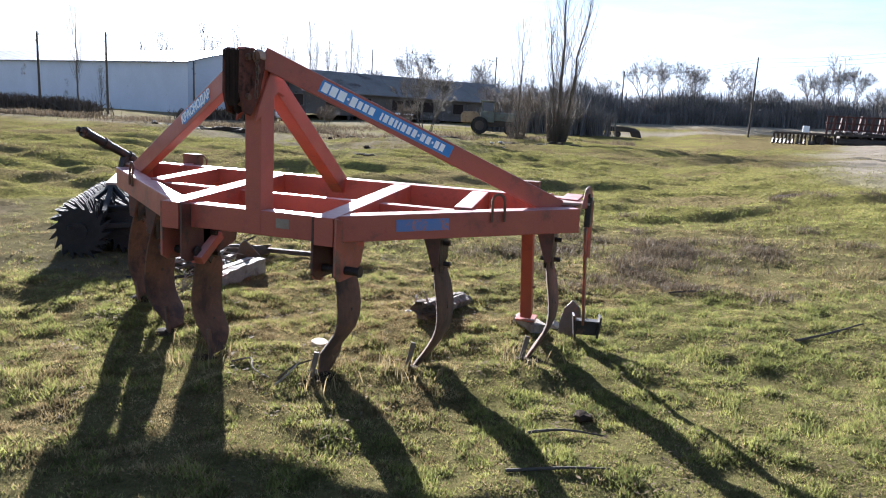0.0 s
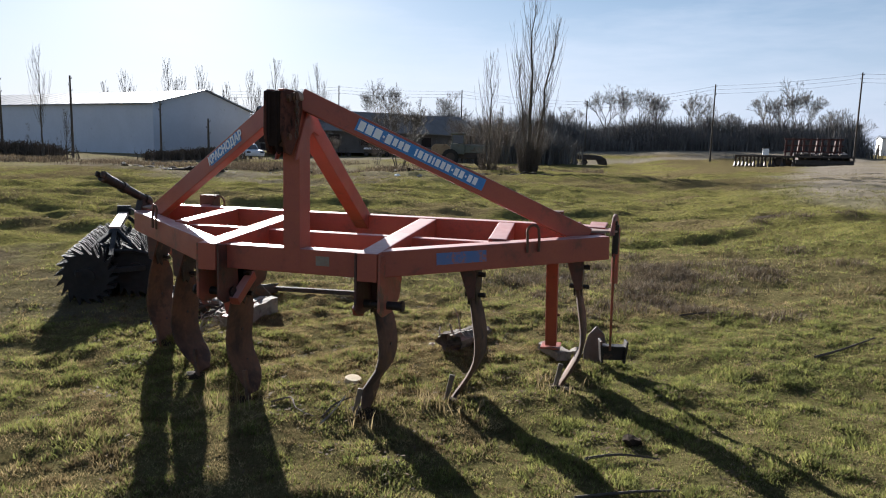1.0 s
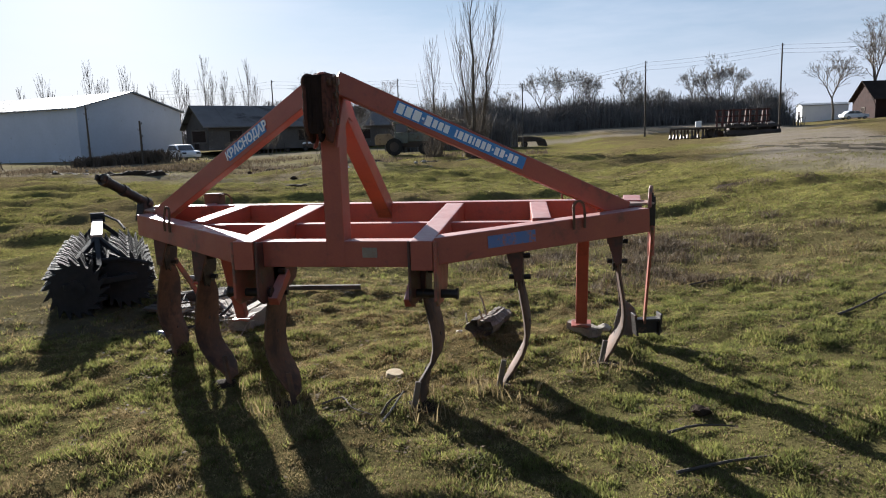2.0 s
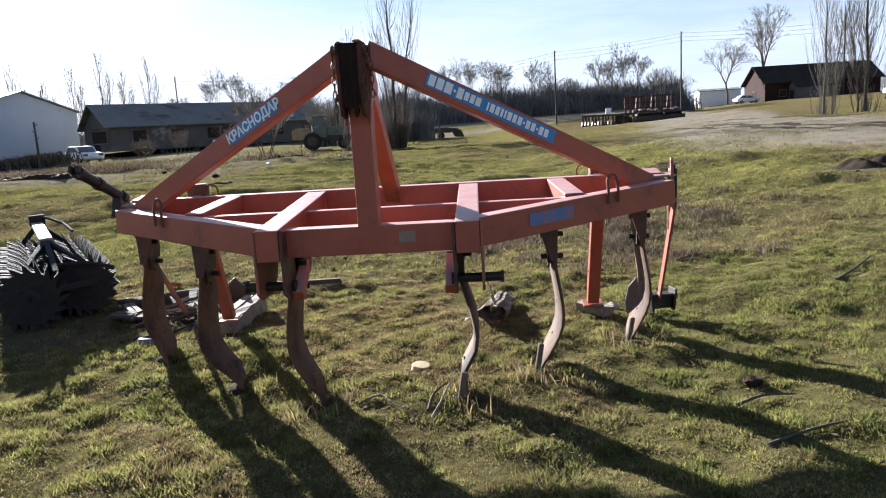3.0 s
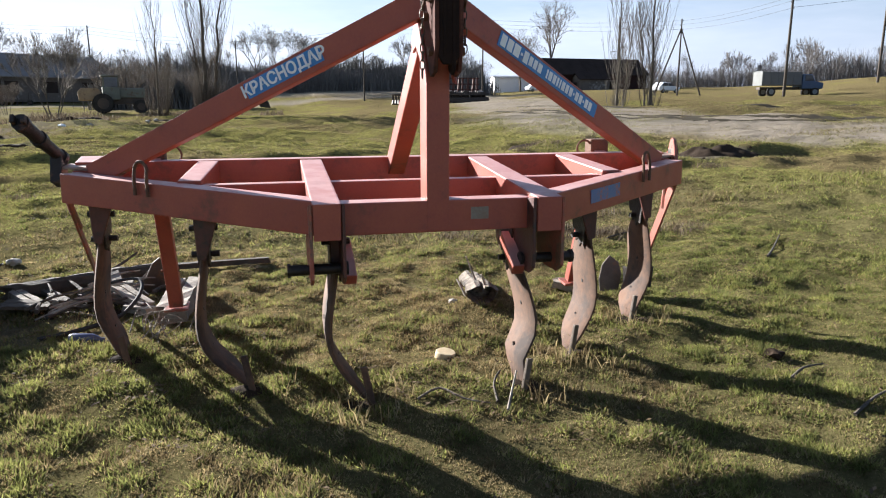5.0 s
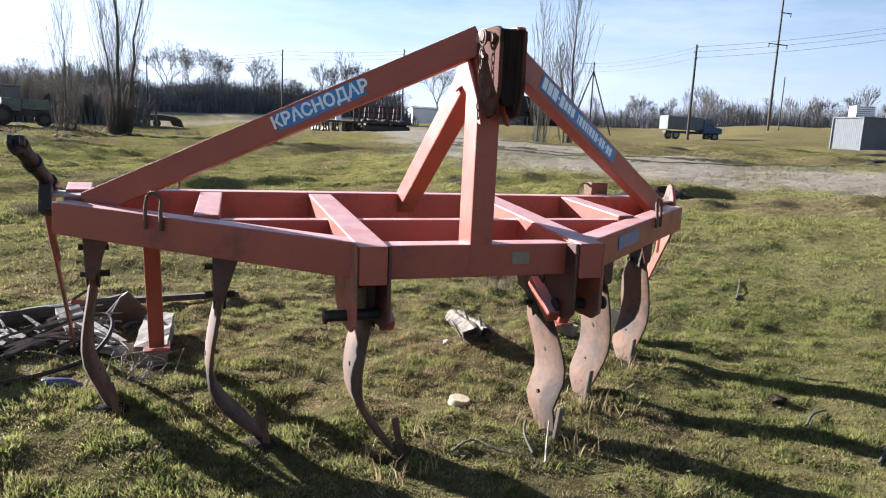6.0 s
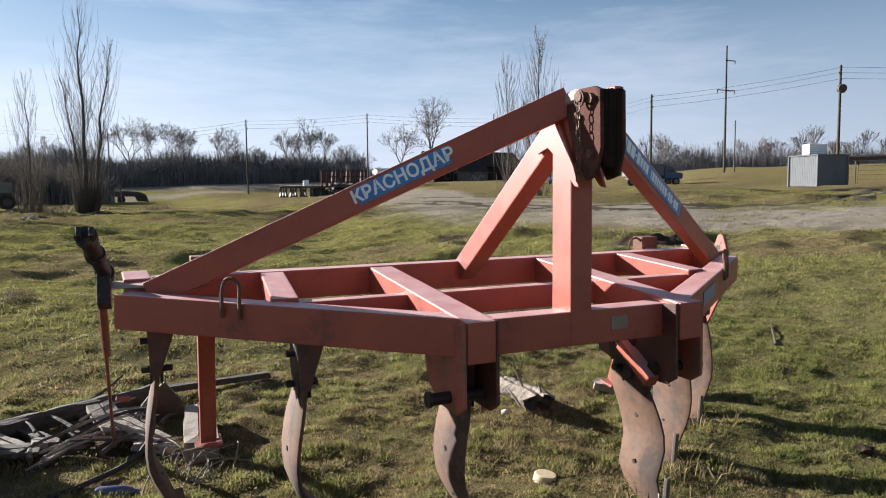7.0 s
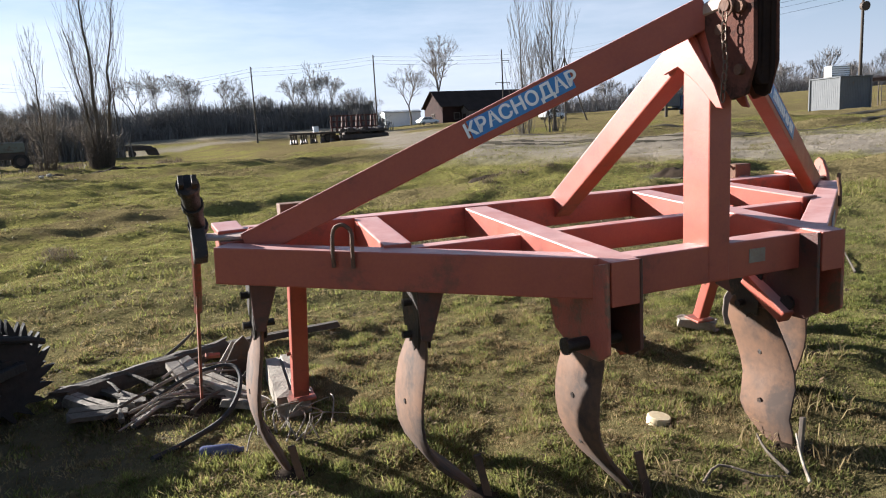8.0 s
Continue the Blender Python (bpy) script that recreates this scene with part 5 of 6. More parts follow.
soil_mound(6.1, 6.7, 0.95, 0.55, 0.13, 3.0, "low ragged heap of dark turned earth on the turf")
soil_mound(4.2, 10.2, 0.5, 0.4, 0.10, 9.0, "small heap of dark turned earth on the turf")
for i in range(40):
    stone(6.1 + rnd.gauss(0, 0.36), 6.7 + rnd.gauss(0, 0.17), rnd.uniform(0.012, 0.036), "dark clod of turned earth", SOIL)
for i in range(8):
    stone(4.2 + rnd.uniform(-0.3, 0.3), 10.2 + rnd.uniform(-0.2, 0.2), rnd.uniform(0.03, 0.07), "dark clod of turned earth", SOIL)
bm = bmesh.new()
a, b = g(-1.68, 1.04, 0.022), g(-1.51, 1.01, 0.022)
tube(bm, [a, a.lerp(b, 0.08), a.lerp(b, 0.65), a.lerp(b, 0.82), a.lerp(b, 0.9), b], [0.024, 0.03, 0.03, 0.02, 0.012, 0.012], 12)
tagged(part("plastic_bottle", bm, PLASTIC, None, "", True), "bluish plastic bottle lying in the grass", "bottle")
stick([g(2.92, 1.61, 0.015), g(3.12, 1.80, 0.03), g(3.4, 2.08, 0.03)], 0.010, "dark dry stick on the turf")
stick([g(1.58, -0.25, 0.012), g(1.72, -0.16, 0.025), g(1.90, -0.08, 0.02)], 0.008, "dark dry stick on the turf")
stick([g(0.25, -0.12, 0.008), g(0.27, 0.0, 0.02), g(0.33, 0.10, 0.05)], 0.008, "dark stick beside a shank point")
stick([g(-0.08, -0.05, 0.01), g(0.02, -0.02, 0.03), g(0.1, -0.12, 0.025), g(0.21, -0.14, 0.01)], 0.006, "crooked brown twig in the grass", LOG)
stick([g(0.27, -0.19, 0.008), g(0.31, -0.12, 0.05), g(0.35, -0.06, 0.10)], 0.007, "pale splinter of wood beside a shank point", PALE_WOOD)
stick([g(2.15, 2.67, 0.012), g(2.33, 2.74, 0.02), g(2.5, 2.76, 0.012)], 0.009, "dark dry stick on the turf")
stick([g(0.60, 1.40, 0.10), g(0.57, 1.44, 0.2), g(0.54, 1.44, 0.27)], 0.008, "dry stalk in the grass", GREY_WOOD)
stick([g(1.56, -0.62, 0.01), g(1.78, -0.5, 0.02), g(1.95, -0.45, 0.01)], 0.008, "dark dry stick on the turf")


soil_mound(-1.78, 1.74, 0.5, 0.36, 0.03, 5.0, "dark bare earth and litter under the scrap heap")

for i, (x, y) in enumerate(((-0.31, 0.04), (0.43, 0.02), (0.82, 0.36), (1.37, 0.80), (-0.79, 0.30), (-1.37, 0.74))):
    soil_mound(x, y, 0.14, 0.12, 0.022, 11.0 + 3.7 * i, "loose dark soil pushed up round a shank point")


def wheel_rut(points, width, seed, label):
    """A ragged dark strip pressed into the track by a wheel."""
    r = np.random.default_rng(seed)
    pts = np.array([tuple(p) for p in smoothed([(x, y, 0) for x, y in points], 26)])[:, :2]
    d = np.gradient(pts, axis=0)
    d /= np.linalg.norm(d, axis=1)[:, None]
    side = np.stack([-d[:, 1], d[:, 0]], -1)
    rows = []
    for k in (-1.0, -0.3, 0.3, 1.0):
        q = pts + side * width / 2 * (k + 0.5 * r.normal(0, 1, len(pts)) * (abs(k) > 0.5))[:, None]
        rows.append(np.stack([q[:, 0], q[:, 1], height(q[:, 0], q[:, 1]) + (0.03 if abs(k) < 0.5 else 0.008)], -1))
    v = np.stack(rows, 1).reshape(-1, 3)
    i = np.arange(len(pts) - 1)[:, None] * 4 + np.arange(3)[None]
    f = np.stack([i, i + 4, i + 5, i + 1], -1).reshape(-1, 4)
    tagged(solid("wheel_rut", v, f, RUT), label, "rut", "wheel ruts")


for off in (0.0, 1.1):
    wheel_rut([(8.4 + off, 25.0), (9.3 + off, 19.6), (11.0 + off, 15.8 + off * 0.6), (13.2 + off, 12.9 + off), (18.0, 12.6 + off), (24.0, 15.2 + off), (34.0, 20.0 + off)], 0.42, 3 + int(off), "dark wheel rut curving over the dirt track")
    wheel_rut([(12.5 + off, 34.0), (13.4 + off, 26.5), (17.5 + off, 20.4 + off), (25.0, 19.2 + off), (36.0, 22.0 + off)], 0.42, 7 + int(off), "dark wheel rut curving over the dirt track")


# ---- trees ----
def bare_tree(x, y, tall, seed, label, stems=1, spread=0.5, levels=6, twig=TWIG, group="", bole=0.2, fine=0.012, rise=0.14):
    """A leafless tree: a trunk that forks again and again into a rounded crown of fine twigs."""
    r = random.Random(seed)
    rig = thing("tree", on_ground(x, y, -0.05), label, "tree", group)
    wood, crown = [], []
    ratio = 0.8
    first = tall * (1 - bole) * (1 - ratio) / (1 - ratio ** levels) * 1.12

    def grow(p, d, length, rad, level, trunk):
        n = 3 if level < 3 else 2
        for i in range(n):
            d = (d + Vector((r.uniform(-1, 1), r.uniform(-1, 1), r.uniform(-0.4, 0.7))) * 0.11).normalized()
            q = p + d * length / n
            r0, r1 = max(fine, rad * (1 - 0.3 * i / n)), max(fine * 0.8, rad * (1 - 0.3 * (i + 1) / n))
            (trunk if level < 2 else crown).append((p, q, r0, r1, 6 if level == 0 else (5 if level == 1 else 3)))
            if level > 0 and level < levels and r.random() < 0.55:
                a_ = r.uniform(0, 2 * math.pi)
                u = d.orthogonal().normalized()
                nd = (d + (math.cos(a_) * u + math.sin(a_) * d.cross(u)) * r.uniform(0.6, 1.1)).normalized()
                grow(q, nd, length * r.uniform(0.4, 0.6), rad * 0.45, max(level + 2, levels - 1), trunk)
            p = q
        if level >= levels:
            return
        turn = r.uniform(0, 2 * math.pi)
        count = 3 if (level in (0, 1) or r.random() < 0.45) else 2
        for i in range(count):
            a_ = turn + 2 * math.pi * i / count + r.uniform(-0.5, 0.5)
            u = d.orthogonal().normalized()
            nd = (d + (math.cos(a_) * u + math.sin(a_) * d.cross(u)) * spread * r.uniform(0.6, 1.3) + Vector((0, 0, rise))).normalized()
            grow(p, nd, length * ratio * r.uniform(0.75, 1.15), rad * r.uniform(0.55, 0.72), level + 1, trunk)

    for k in range(stems):
        trunk = []
        wood.append(trunk)
        a0 = 2 * math.pi * k / stems + r.uniform(-0.4, 0.4)
        p = Vector((math.cos(a0), math.sin(a0), 0)) * (0.0 if stems == 1 else 0.12)
        d = (Vector((0, 0, 1)) + Vector((math.cos(a0), math.sin(a0), 0)) * (0.03 if stems == 1 else 0.28)).normalized()
        girth = tall * (0.018 if stems == 1 else 0.010)
        if bole > 0.05:
            q = p + d * tall * bole
            trunk.append((p - d * 0.1, q, girth * 1.25, girth, 8))
            p = q
        grow(p, d, first * r.uniform(0.9, 1.05), girth, 0, trunk)
    for trunk in wood:
        limbs("trunk", trunk, BARK, rig)
    tagged(limbs("crown", crown, twig, rig), kind="stuff")
    return rig


def limbs(name, runs, mat, rig):
    """Tapered round pieces joined into one mesh."""
    v, f = [], []
    for p, q, r0, r1, n in runs:
        dd = (q - p).normalized()
        u = dd.orthogonal().normalized()
        w = dd.cross(u)
        b = len(v)
        for c, rad in ((p, r0), (q, r1)):
            v.extend(c + rad * (math.cos(2 * math.pi * i / n) * u + math.sin(2 * math.pi * i / n) * w) for i in range(n))
        k = n
        for i in range(n):
            j = (i + 1) % n
            f.append((b + i, b + j, b + n + j))
            f.append((b + i, b + n + j, b + n + i))
    return solid(name, v, f, mat, rig, smooth=True)


def poplar(x, y, tall, seed, label, trunks=((0, 0, 0, 0, 1.0),), girth=1.0, sides=60, twigs=12, group="", twig=TWIG, foot=0, bare=0.05, reach=0.46, thick=1.0):
    """A leafless poplar: each trunk (offset x, y, lean x, y, share of the height) carries steep branches that bend upright, with fine twigs."""
    r = random.Random(seed)
    rig = thing("poplar", on_ground(x, y, -0.05), label, "tree", group)
    thin = []

    def branch(out, p, a, start, length, rad, n_twigs):
        lean = start
        for i in range(5):
            d = Vector((math.cos(a) * lean + r.uniform(-0.05, 0.05), math.sin(a) * lean + r.uniform(-0.05, 0.05), 1)).normalized()
            q = p + d * length / 5
            out.append((p, q, max(0.006 * thick, rad * (1 - 0.17 * i)), max(0.0045 * thick, rad * (1 - 0.17 * (i + 1))), 4))
            for _ in range(max(1, n_twigs // 5)):
                b = a + r.uniform(-1.9, 1.9)
                w = r.uniform(0.15, 0.45)
                at = p.lerp(q, r.random())
                end = at + Vector((math.cos(b) * w, math.sin(b) * w, 1)).normalized() * length * r.uniform(0.12, 0.3)
                bend = at.lerp(end, 0.5) + Vector((math.cos(b), math.sin(b), 0)) * 0.03
                thin.append((at, bend, 0.006 * thick, 0.005 * thick, 3))
                thin.append((bend, end, 0.005 * thick, 0.0035 * thick, 3))
            p = q
            lean *= 0.70

    for dx, dy, lx, ly, share in trunks:
        wood = []
        h = tall * share
        rad = 0.0105 * h * girth
        pts = [Vector((dx, dy, 0))]
        for i in range(9):
            f = (i + 1) / 9
            pts.append(Vector((dx + lx * f ** 1.5 + r.uniform(-1, 1) * 0.01 * h * (i < 8), dy + ly * f ** 1.5, h * 0.96 * f)))
            wood.append((pts[-2], pts[-1], rad * (1 - i / 9.6) * (1.35 if i == 0 else 1), rad * (1 - (i + 1) / 9.6), 7))
        for i in range(sides):
            f = bare + (0.96 - bare) * ((i + r.random()) / sides) ** 1.1
            j = min(int(f * 9), 8)
            at = pts[j].lerp(pts[j + 1], f * 9 - j)
            branch(wood if i % 2 else thin, at, r.uniform(0, 2 * math.pi), r.uniform(0.3, 0.75), h * (reach * (1 - f) ** 0.7 * min(1, 0.55 + 2.2 * f) + 0.05) * r.uniform(0.65, 1.15), rad * 0.17 * (1 - 0.5 * f), twigs)
        limbs("trunk", wood, BARK, rig)
    for i in range(foot):
        a = r.uniform(0, 2 * math.pi)
        at = Vector((math.cos(a), math.sin(a), 0)) * r.uniform(0.05, 0.5)
        branch(thin, at, a, r.uniform(0.1, 0.5), r.uniform(0.6, 1.7), 0.016, 10)
    tagged(limbs("crown", thin, twig, rig), kind="stuff")
    return rig


poplar(-3.8, 34.6, 9.9, 3, "tall leafless poplar with a second leaning stem and bushy foot", ((0, 0, 0, 0, 1.0), (0.35, 0.1, 0.95, 0.2, 0.84), (-0.25, 0.1, -0.6, 0, 0.66)), 1.15, 54, 9, foot=220)
poplar(-6.3, 35.8, 6.9, 5, "leafless young poplar with branches from the ground up", ((0, 0, 0.1, 0, 1.0), (0.4, 0.1, 0.35, 0.1, 0.55)), 0.85, 44, 9, foot=60)
poplar(17.8, 32.7, 8.0, 11, "slender leafless poplar by the yard with shoots at its foot", ((0, 0, 0, 0, 1.0), (0.5, 0.2, 0.45, 0, 0.66)), 0.8, 52, 10, "poplars by the yard", TWIG_GREY, 26)
poplar(19.2, 31.6, 9.3, 12, "tall leafless poplar by the yard with a stout forked foot", ((0, 0, 0, 0, 1.0), (-0.35, 0, -0.55, 0.1, 0.6)), 0.95, 60, 10, "poplars by the yard", TWIG_GREY, 18, 0.1)
poplar(55.5, 33.0, 11.5, 13, "tall leafless poplar behind the canopy", ((0, 0, 0, 0, 1.0), (0.5, 0.3, 0.6, 0.2, 0.85)), 0.9, 44, 9, "", TWIG_GREY)
bare_tree(53.0, 129.5, 15.0, 21, "big bare spreading tree behind the house", 1, 0.52, 7, TWIG, bole=0.16, fine=0.016, rise=0.05)
bare_tree(45.5, 125.0, 10.0, 22, "bare spreading tree beside the house", 1, 0.44, 7, TWIG, bole=0.16, fine=0.016, rise=0.05)
for i, (x, y, h) in enumerate(((-46, 106, 9.5), (-37.2, 103, 12.5), (-28.5, 105.5, 12), (-21, 110, 8.5), (-14, 111.5, 8.5), (-9, 112, 8), (-3, 111, 13.5), (1.2, 111, 14), (5.2, 111, 12), (10, 111, 11.5), (14.2, 110.5, 9.5), (20.4, 109.5, 13), (22.6, 109.5, 12), (25, 109, 11.5), (29.5, 109, 8.5), (33, 110.5, 7))):
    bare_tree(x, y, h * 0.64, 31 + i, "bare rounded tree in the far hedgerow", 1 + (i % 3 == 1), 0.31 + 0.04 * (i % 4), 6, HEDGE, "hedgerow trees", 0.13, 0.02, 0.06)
for i, (x, y) in enumerate(((-97, 110), (-94, 112), (-88, 117), (-86, 118.5), (-83, 121), (-79, 123.5), (-75, 126), (-71, 129), (-67, 130), (-63, 132))):
    poplar(x, y, 13.0 + 4.5 * ((i * 7) % 5) / 4, 50 + i, "slender leafless poplar in a far row", ((0, 0, 0, 0, 1.0), (1.1, 0.3, 0.5, 0, 0.8)), 0.9, 40, 8, "far row of poplars", TWIG_GREY, thick=3.2)
for i, (x, y, h) in enumerate(((-40.1, 38.3, 8.2), (-37.0, 37.3, 3.6))):
    poplar(x, y, h, 70 + i, "slender leafless tree in front of the barn", ((0, 0, 0, 0, 1.0),), 0.9, 30, 9, "", TWIG_GREY, 6, 0.2)
for i, (x, y, h, kind) in enumerate(((-9.4, 29.3, 3.7, TWIG_GREY), (-15.0, 41, 2.0, TWIG), (-20.5, 40, 1.5, TWIG), (-24, 47, 1.8, TWIG), (-8.2, 52, 3.6, TWIG), (-11.2, 56, 4.2, TWIG), (-6.6, 58, 3.8, TWIG), (-14.0, 61, 4.4, TWIG), (-27, 60, 2.4, TWIG))):
    bare_tree(x, y, h * 0.8, 80 + i, "bare shrub on the field's edge", 5 if i else 4, 0.42 if i else 0.30, 5 if i else 6, kind, "shrubs on the field's edge", 0.06 if i else 0.14, 0.006)


def thicket(name, path, depth, tall, count, mat, label, seed):
    """A far belt of bare bushes: many thin upright twigs of uneven height, as one mass."""
    r = np.random.default_rng(seed)
    path = np.array(path, float)
    leg = np.linalg.norm(np.diff(path, axis=0), axis=1)
    s = r.uniform(0, leg.sum(), count)
    cum = np.concatenate([[0], np.cumsum(leg)])
    i = np.clip(np.searchsorted(cum, s) - 1, 0, len(leg) - 1)
    f = (s - cum[i]) / leg[i]
    x = path[i, 0] + f * (path[i + 1, 0] - path[i, 0]) + r.normal(0, 0.6, count)
    y = path[i, 1] + f * (path[i + 1, 1] - path[i, 1]) + r.uniform(-depth / 2, depth / 2, count)
    top = tall * (0.62 + 0.5 * smooth_noise(s, s * 0 + seed, 4.0, 1) * (0.5 + smooth_noise(s, y, 1.3, 2)))
    h = top * r.uniform(0.45, 1.0, count) ** 0.7
    z = height(x, y) - 0.1
    lean = r.normal(0, 0.13, (count, 2)) * h[:, None]
    w = r.uniform(0.025, 0.075, count)
    a = r.uniform(0, np.pi, count)
    sx, sy = np.cos(a) * w, np.sin(a) * w
    v = np.empty((count, 4, 3))
    v[:, 0] = np.stack([x - sx, y - sy, z], -1)
    v[:, 1] = np.stack([x + sx, y + sy, z], -1)
    v[:, 2] = np.stack([x + lean[:, 0] + sx * 0.3, y + lean[:, 1] + sy * 0.3, z + h], -1)
    v[:, 3] = np.stack([x + lean[:, 0] - sx * 0.3, y + lean[:, 1] - sy * 0.3, z + h], -1)
    # a side twig on each
    g0 = 0.35 + 0.4 * r.random(count)
    bx, by, bz = x + lean[:, 0] * g0, y + lean[:, 1] * g0, z + h * g0
    o = r.normal(0, 0.22, (count, 2)) * h[:, None]
    u = np.empty((count, 4, 3))
    u[:, 0] = np.stack([bx, by, bz - w], -1)
    u[:, 1] = np.stack([bx, by, bz + w], -1)
    u[:, 2] = np.stack([bx + o[:, 0], by + o[:, 1], bz + h * 0.28 + w * 0.3], -1)
    u[:, 3] = np.stack([bx + o[:, 0], by + o[:, 1], bz + h * 0.28 - w * 0.3], -1)
    allv = np.concatenate([v, u]).reshape(-1, 3)
    fcs = np.arange(len(allv)).reshape(-1, 4)
    tagged(solid(name, allv, fcs, mat), label, "bushes", kind="stuff")


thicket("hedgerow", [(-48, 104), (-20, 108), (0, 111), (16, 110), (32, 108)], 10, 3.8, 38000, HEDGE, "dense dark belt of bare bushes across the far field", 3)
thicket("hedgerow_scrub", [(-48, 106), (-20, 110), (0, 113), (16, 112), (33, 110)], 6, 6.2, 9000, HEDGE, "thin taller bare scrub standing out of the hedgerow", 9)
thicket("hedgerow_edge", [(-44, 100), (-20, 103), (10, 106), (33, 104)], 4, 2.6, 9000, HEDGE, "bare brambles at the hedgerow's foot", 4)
thicket("far_wood", [(118, 205), (180, 165), (240, 110), (290, 40), (300, -20)], 24, 9.5, 20000, TWIG_FAR, "far belt of leafless woodland greyed for haze", 5)
thicket("far_wood", [(-230, 150), (-150, 190), (-60, 200), (30, 190)], 20, 8, 12000, TWIG_FAR, "far belt of leafless woodland greyed for haze", 6)
thicket("scrub", [(-49, 36), (-40, 40)], 1.6, 1.3, 1500, TWIG, "low dark scrub before the warehouse", 15)
thicket("scrub", [(-34.6, 43.4), (-29.5, 45.6)], 1.6, 1.2, 1500, TWIG, "low dark scrub before the warehouse", 16)
thicket("scrub", [(-15, 62), (-8, 64), (-4.5, 66)], 3.0, 3.4, 1800, HEDGE, "thin dark scrub beside the barn", 17)
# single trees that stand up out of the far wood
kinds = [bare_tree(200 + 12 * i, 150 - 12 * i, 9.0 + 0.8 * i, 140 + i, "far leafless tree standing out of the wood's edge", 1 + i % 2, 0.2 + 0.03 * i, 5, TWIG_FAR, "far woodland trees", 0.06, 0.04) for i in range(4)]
rnd = random.Random(12)
edge = [(118, 205), (180, 165), (240, 110), (290, 40), (300, -20)]
for i in range(64):
    f = (i + rnd.random()) / 64 * 3.999
    (ax, ay), (bx, by) = edge[int(f)], edge[int(f) + 1]
    x, y = ax + (bx - ax) * (f % 1) + rnd.gauss(0, 4), ay + (by - ay) * (f % 1) + rnd.gauss(0, 4)
    size = rnd.uniform(0.75, 1.1)
    copy_thing(kinds[i % 4], Matrix.Translation(on_ground(x, y, -0.2)) @ Matrix.Rotation(rnd.uniform(0, 6.28), 4, "Z") @ Matrix.Scale(size, 4))


# ---- poles and wires ----
def pole(x, y, tall, label, arm=0.0, arms=1, props=False, name="utility_pole", lamp=False, r=0.11):
    rig = thing(name, on_ground(x, y, -0.1), label, "pole", "line of utility poles" if name == "utility_pole" else "")
    bm = bmesh.new()
    cyl(bm, (0, 0, 0), (0.0, 0, tall), r, r * 0.65, 10)
    part("post", bm, POLE, rig, "", True)
    for k in range(arms if arm else 0):
        z = tall - 2.0 - k * 4.1
        bm = bmesh.new()
        beam(bm, (-arm * (1 if k else 0.1), 0, z), (arm, 0, z), 0.1, 0.12)
        cross = part("crossarm", bm, POLE, rig)
        for e in ((-1, 1) if k else (1,)):
            bm = bmesh.new()
            cyl(bm, (e * arm * 0.92, 0, z - 0.45), (e * arm * 0.92, 0, z + 0.05), 0.06, 0.05, 8)
            part("insulator", bm, WIRE, cross)
    if not arm:
        for k in range(3):
            bm = bmesh.new()
            z = tall - 0.25 - 0.45 * k
            tube(bm, [(0, 0, z), ((-1) ** k * 0.16, 0, z), ((-1) ** k * 0.18, 0, z + 0.14)], 0.022, 5)
            part("insulator_hook", bm, WIRE, rig)
    if props:
        for e in (-1, 1):
            bm = bmesh.new()
            cyl(bm, (e * 2.7, -e * 0.4, 0), (0, 0, tall * 0.88), 0.1, 0.08, 8)
            part("prop", bm, POLE, rig, "", True)
    if lamp:
        bm = bmesh.new()
        cyl(bm, (-0.12, -0.1, tall - 1.9), (-0.22, -0.42, tall - 1.95), 0.33, 0.36, 16)
        part("horn", bm, DARK_IRON, rig, "round dark loudspeaker horn")
    return Vector((x, y, float(height(x, y)) - 0.1 + tall - 0.3))


def wire(a, b, label, sag=0.9):
    bm = bmesh.new()
    tube(bm, [a.lerp(b, f) - Vector((0, 0, 4 * sag * f * (1 - f))) for f in np.linspace(0, 1, 13)], 0.012, 4)
    tagged(part("wire", bm, WIRE), label, "wire", "overhead wires")


def line(tops, label="thin sagging overhead wire between poles"):
    for a, b in zip(tops, tops[1:]):
        for k in range(3):
            o = Vector((0.18 * (-1) ** k, 0, -0.45 * k + 0.14))
            wire(a + o, b + o, label, (b - a).length * 0.014)


row = [pole(x, y, h, "plain dark wooden utility pole") for x, y, h in ((-57, 88, 8.5), (-40, 91.2, 8.5), (-23, 96.8, 8.5), (-5.2, 101, 7.4), (10.5, 84.4, 9.0), (25.3, 83, 9.8))]
line(row[:4])
prop_top = pole(43.2, 67.5, 8.3, "utility pole braced by two slanting props", props=True)
line(row[3:] + [prop_top])
right = [pole(40.2, 47.0, 8.2, "plain dark wooden utility pole", r=0.13), pole(51.2, 37.2, 9.8, "tall pole with a round loudspeaker near its top", lamp=True, name="speaker_pole", r=0.14)]
line([prop_top, right[0], right[1], Vector((85, 12, 10.5))])
pole(74.0, 71.5, 17.6, "tall power pole with staggered crossarms", arm=1.7, arms=2, name="power_pole", r=0.17)
pole(78.0, 73.5, 7.5, "short far utility pole", r=0.1)
pole(62.0, 118.0, 13.0, "far power pole with crossarms", arm=1.6, arms=2, name="power_pole", r=0.17)
for i, (x, y, h) in enumerate(((-44.1, 38.6, 6.0), (-40.8, 41.9, 6.4), (-39.5, 50.8, 5.2), (-29.9, 43.8, 3.3))):
    pole(x, y, h, "grey concrete post in front of the barn", name="post", r=0.1)


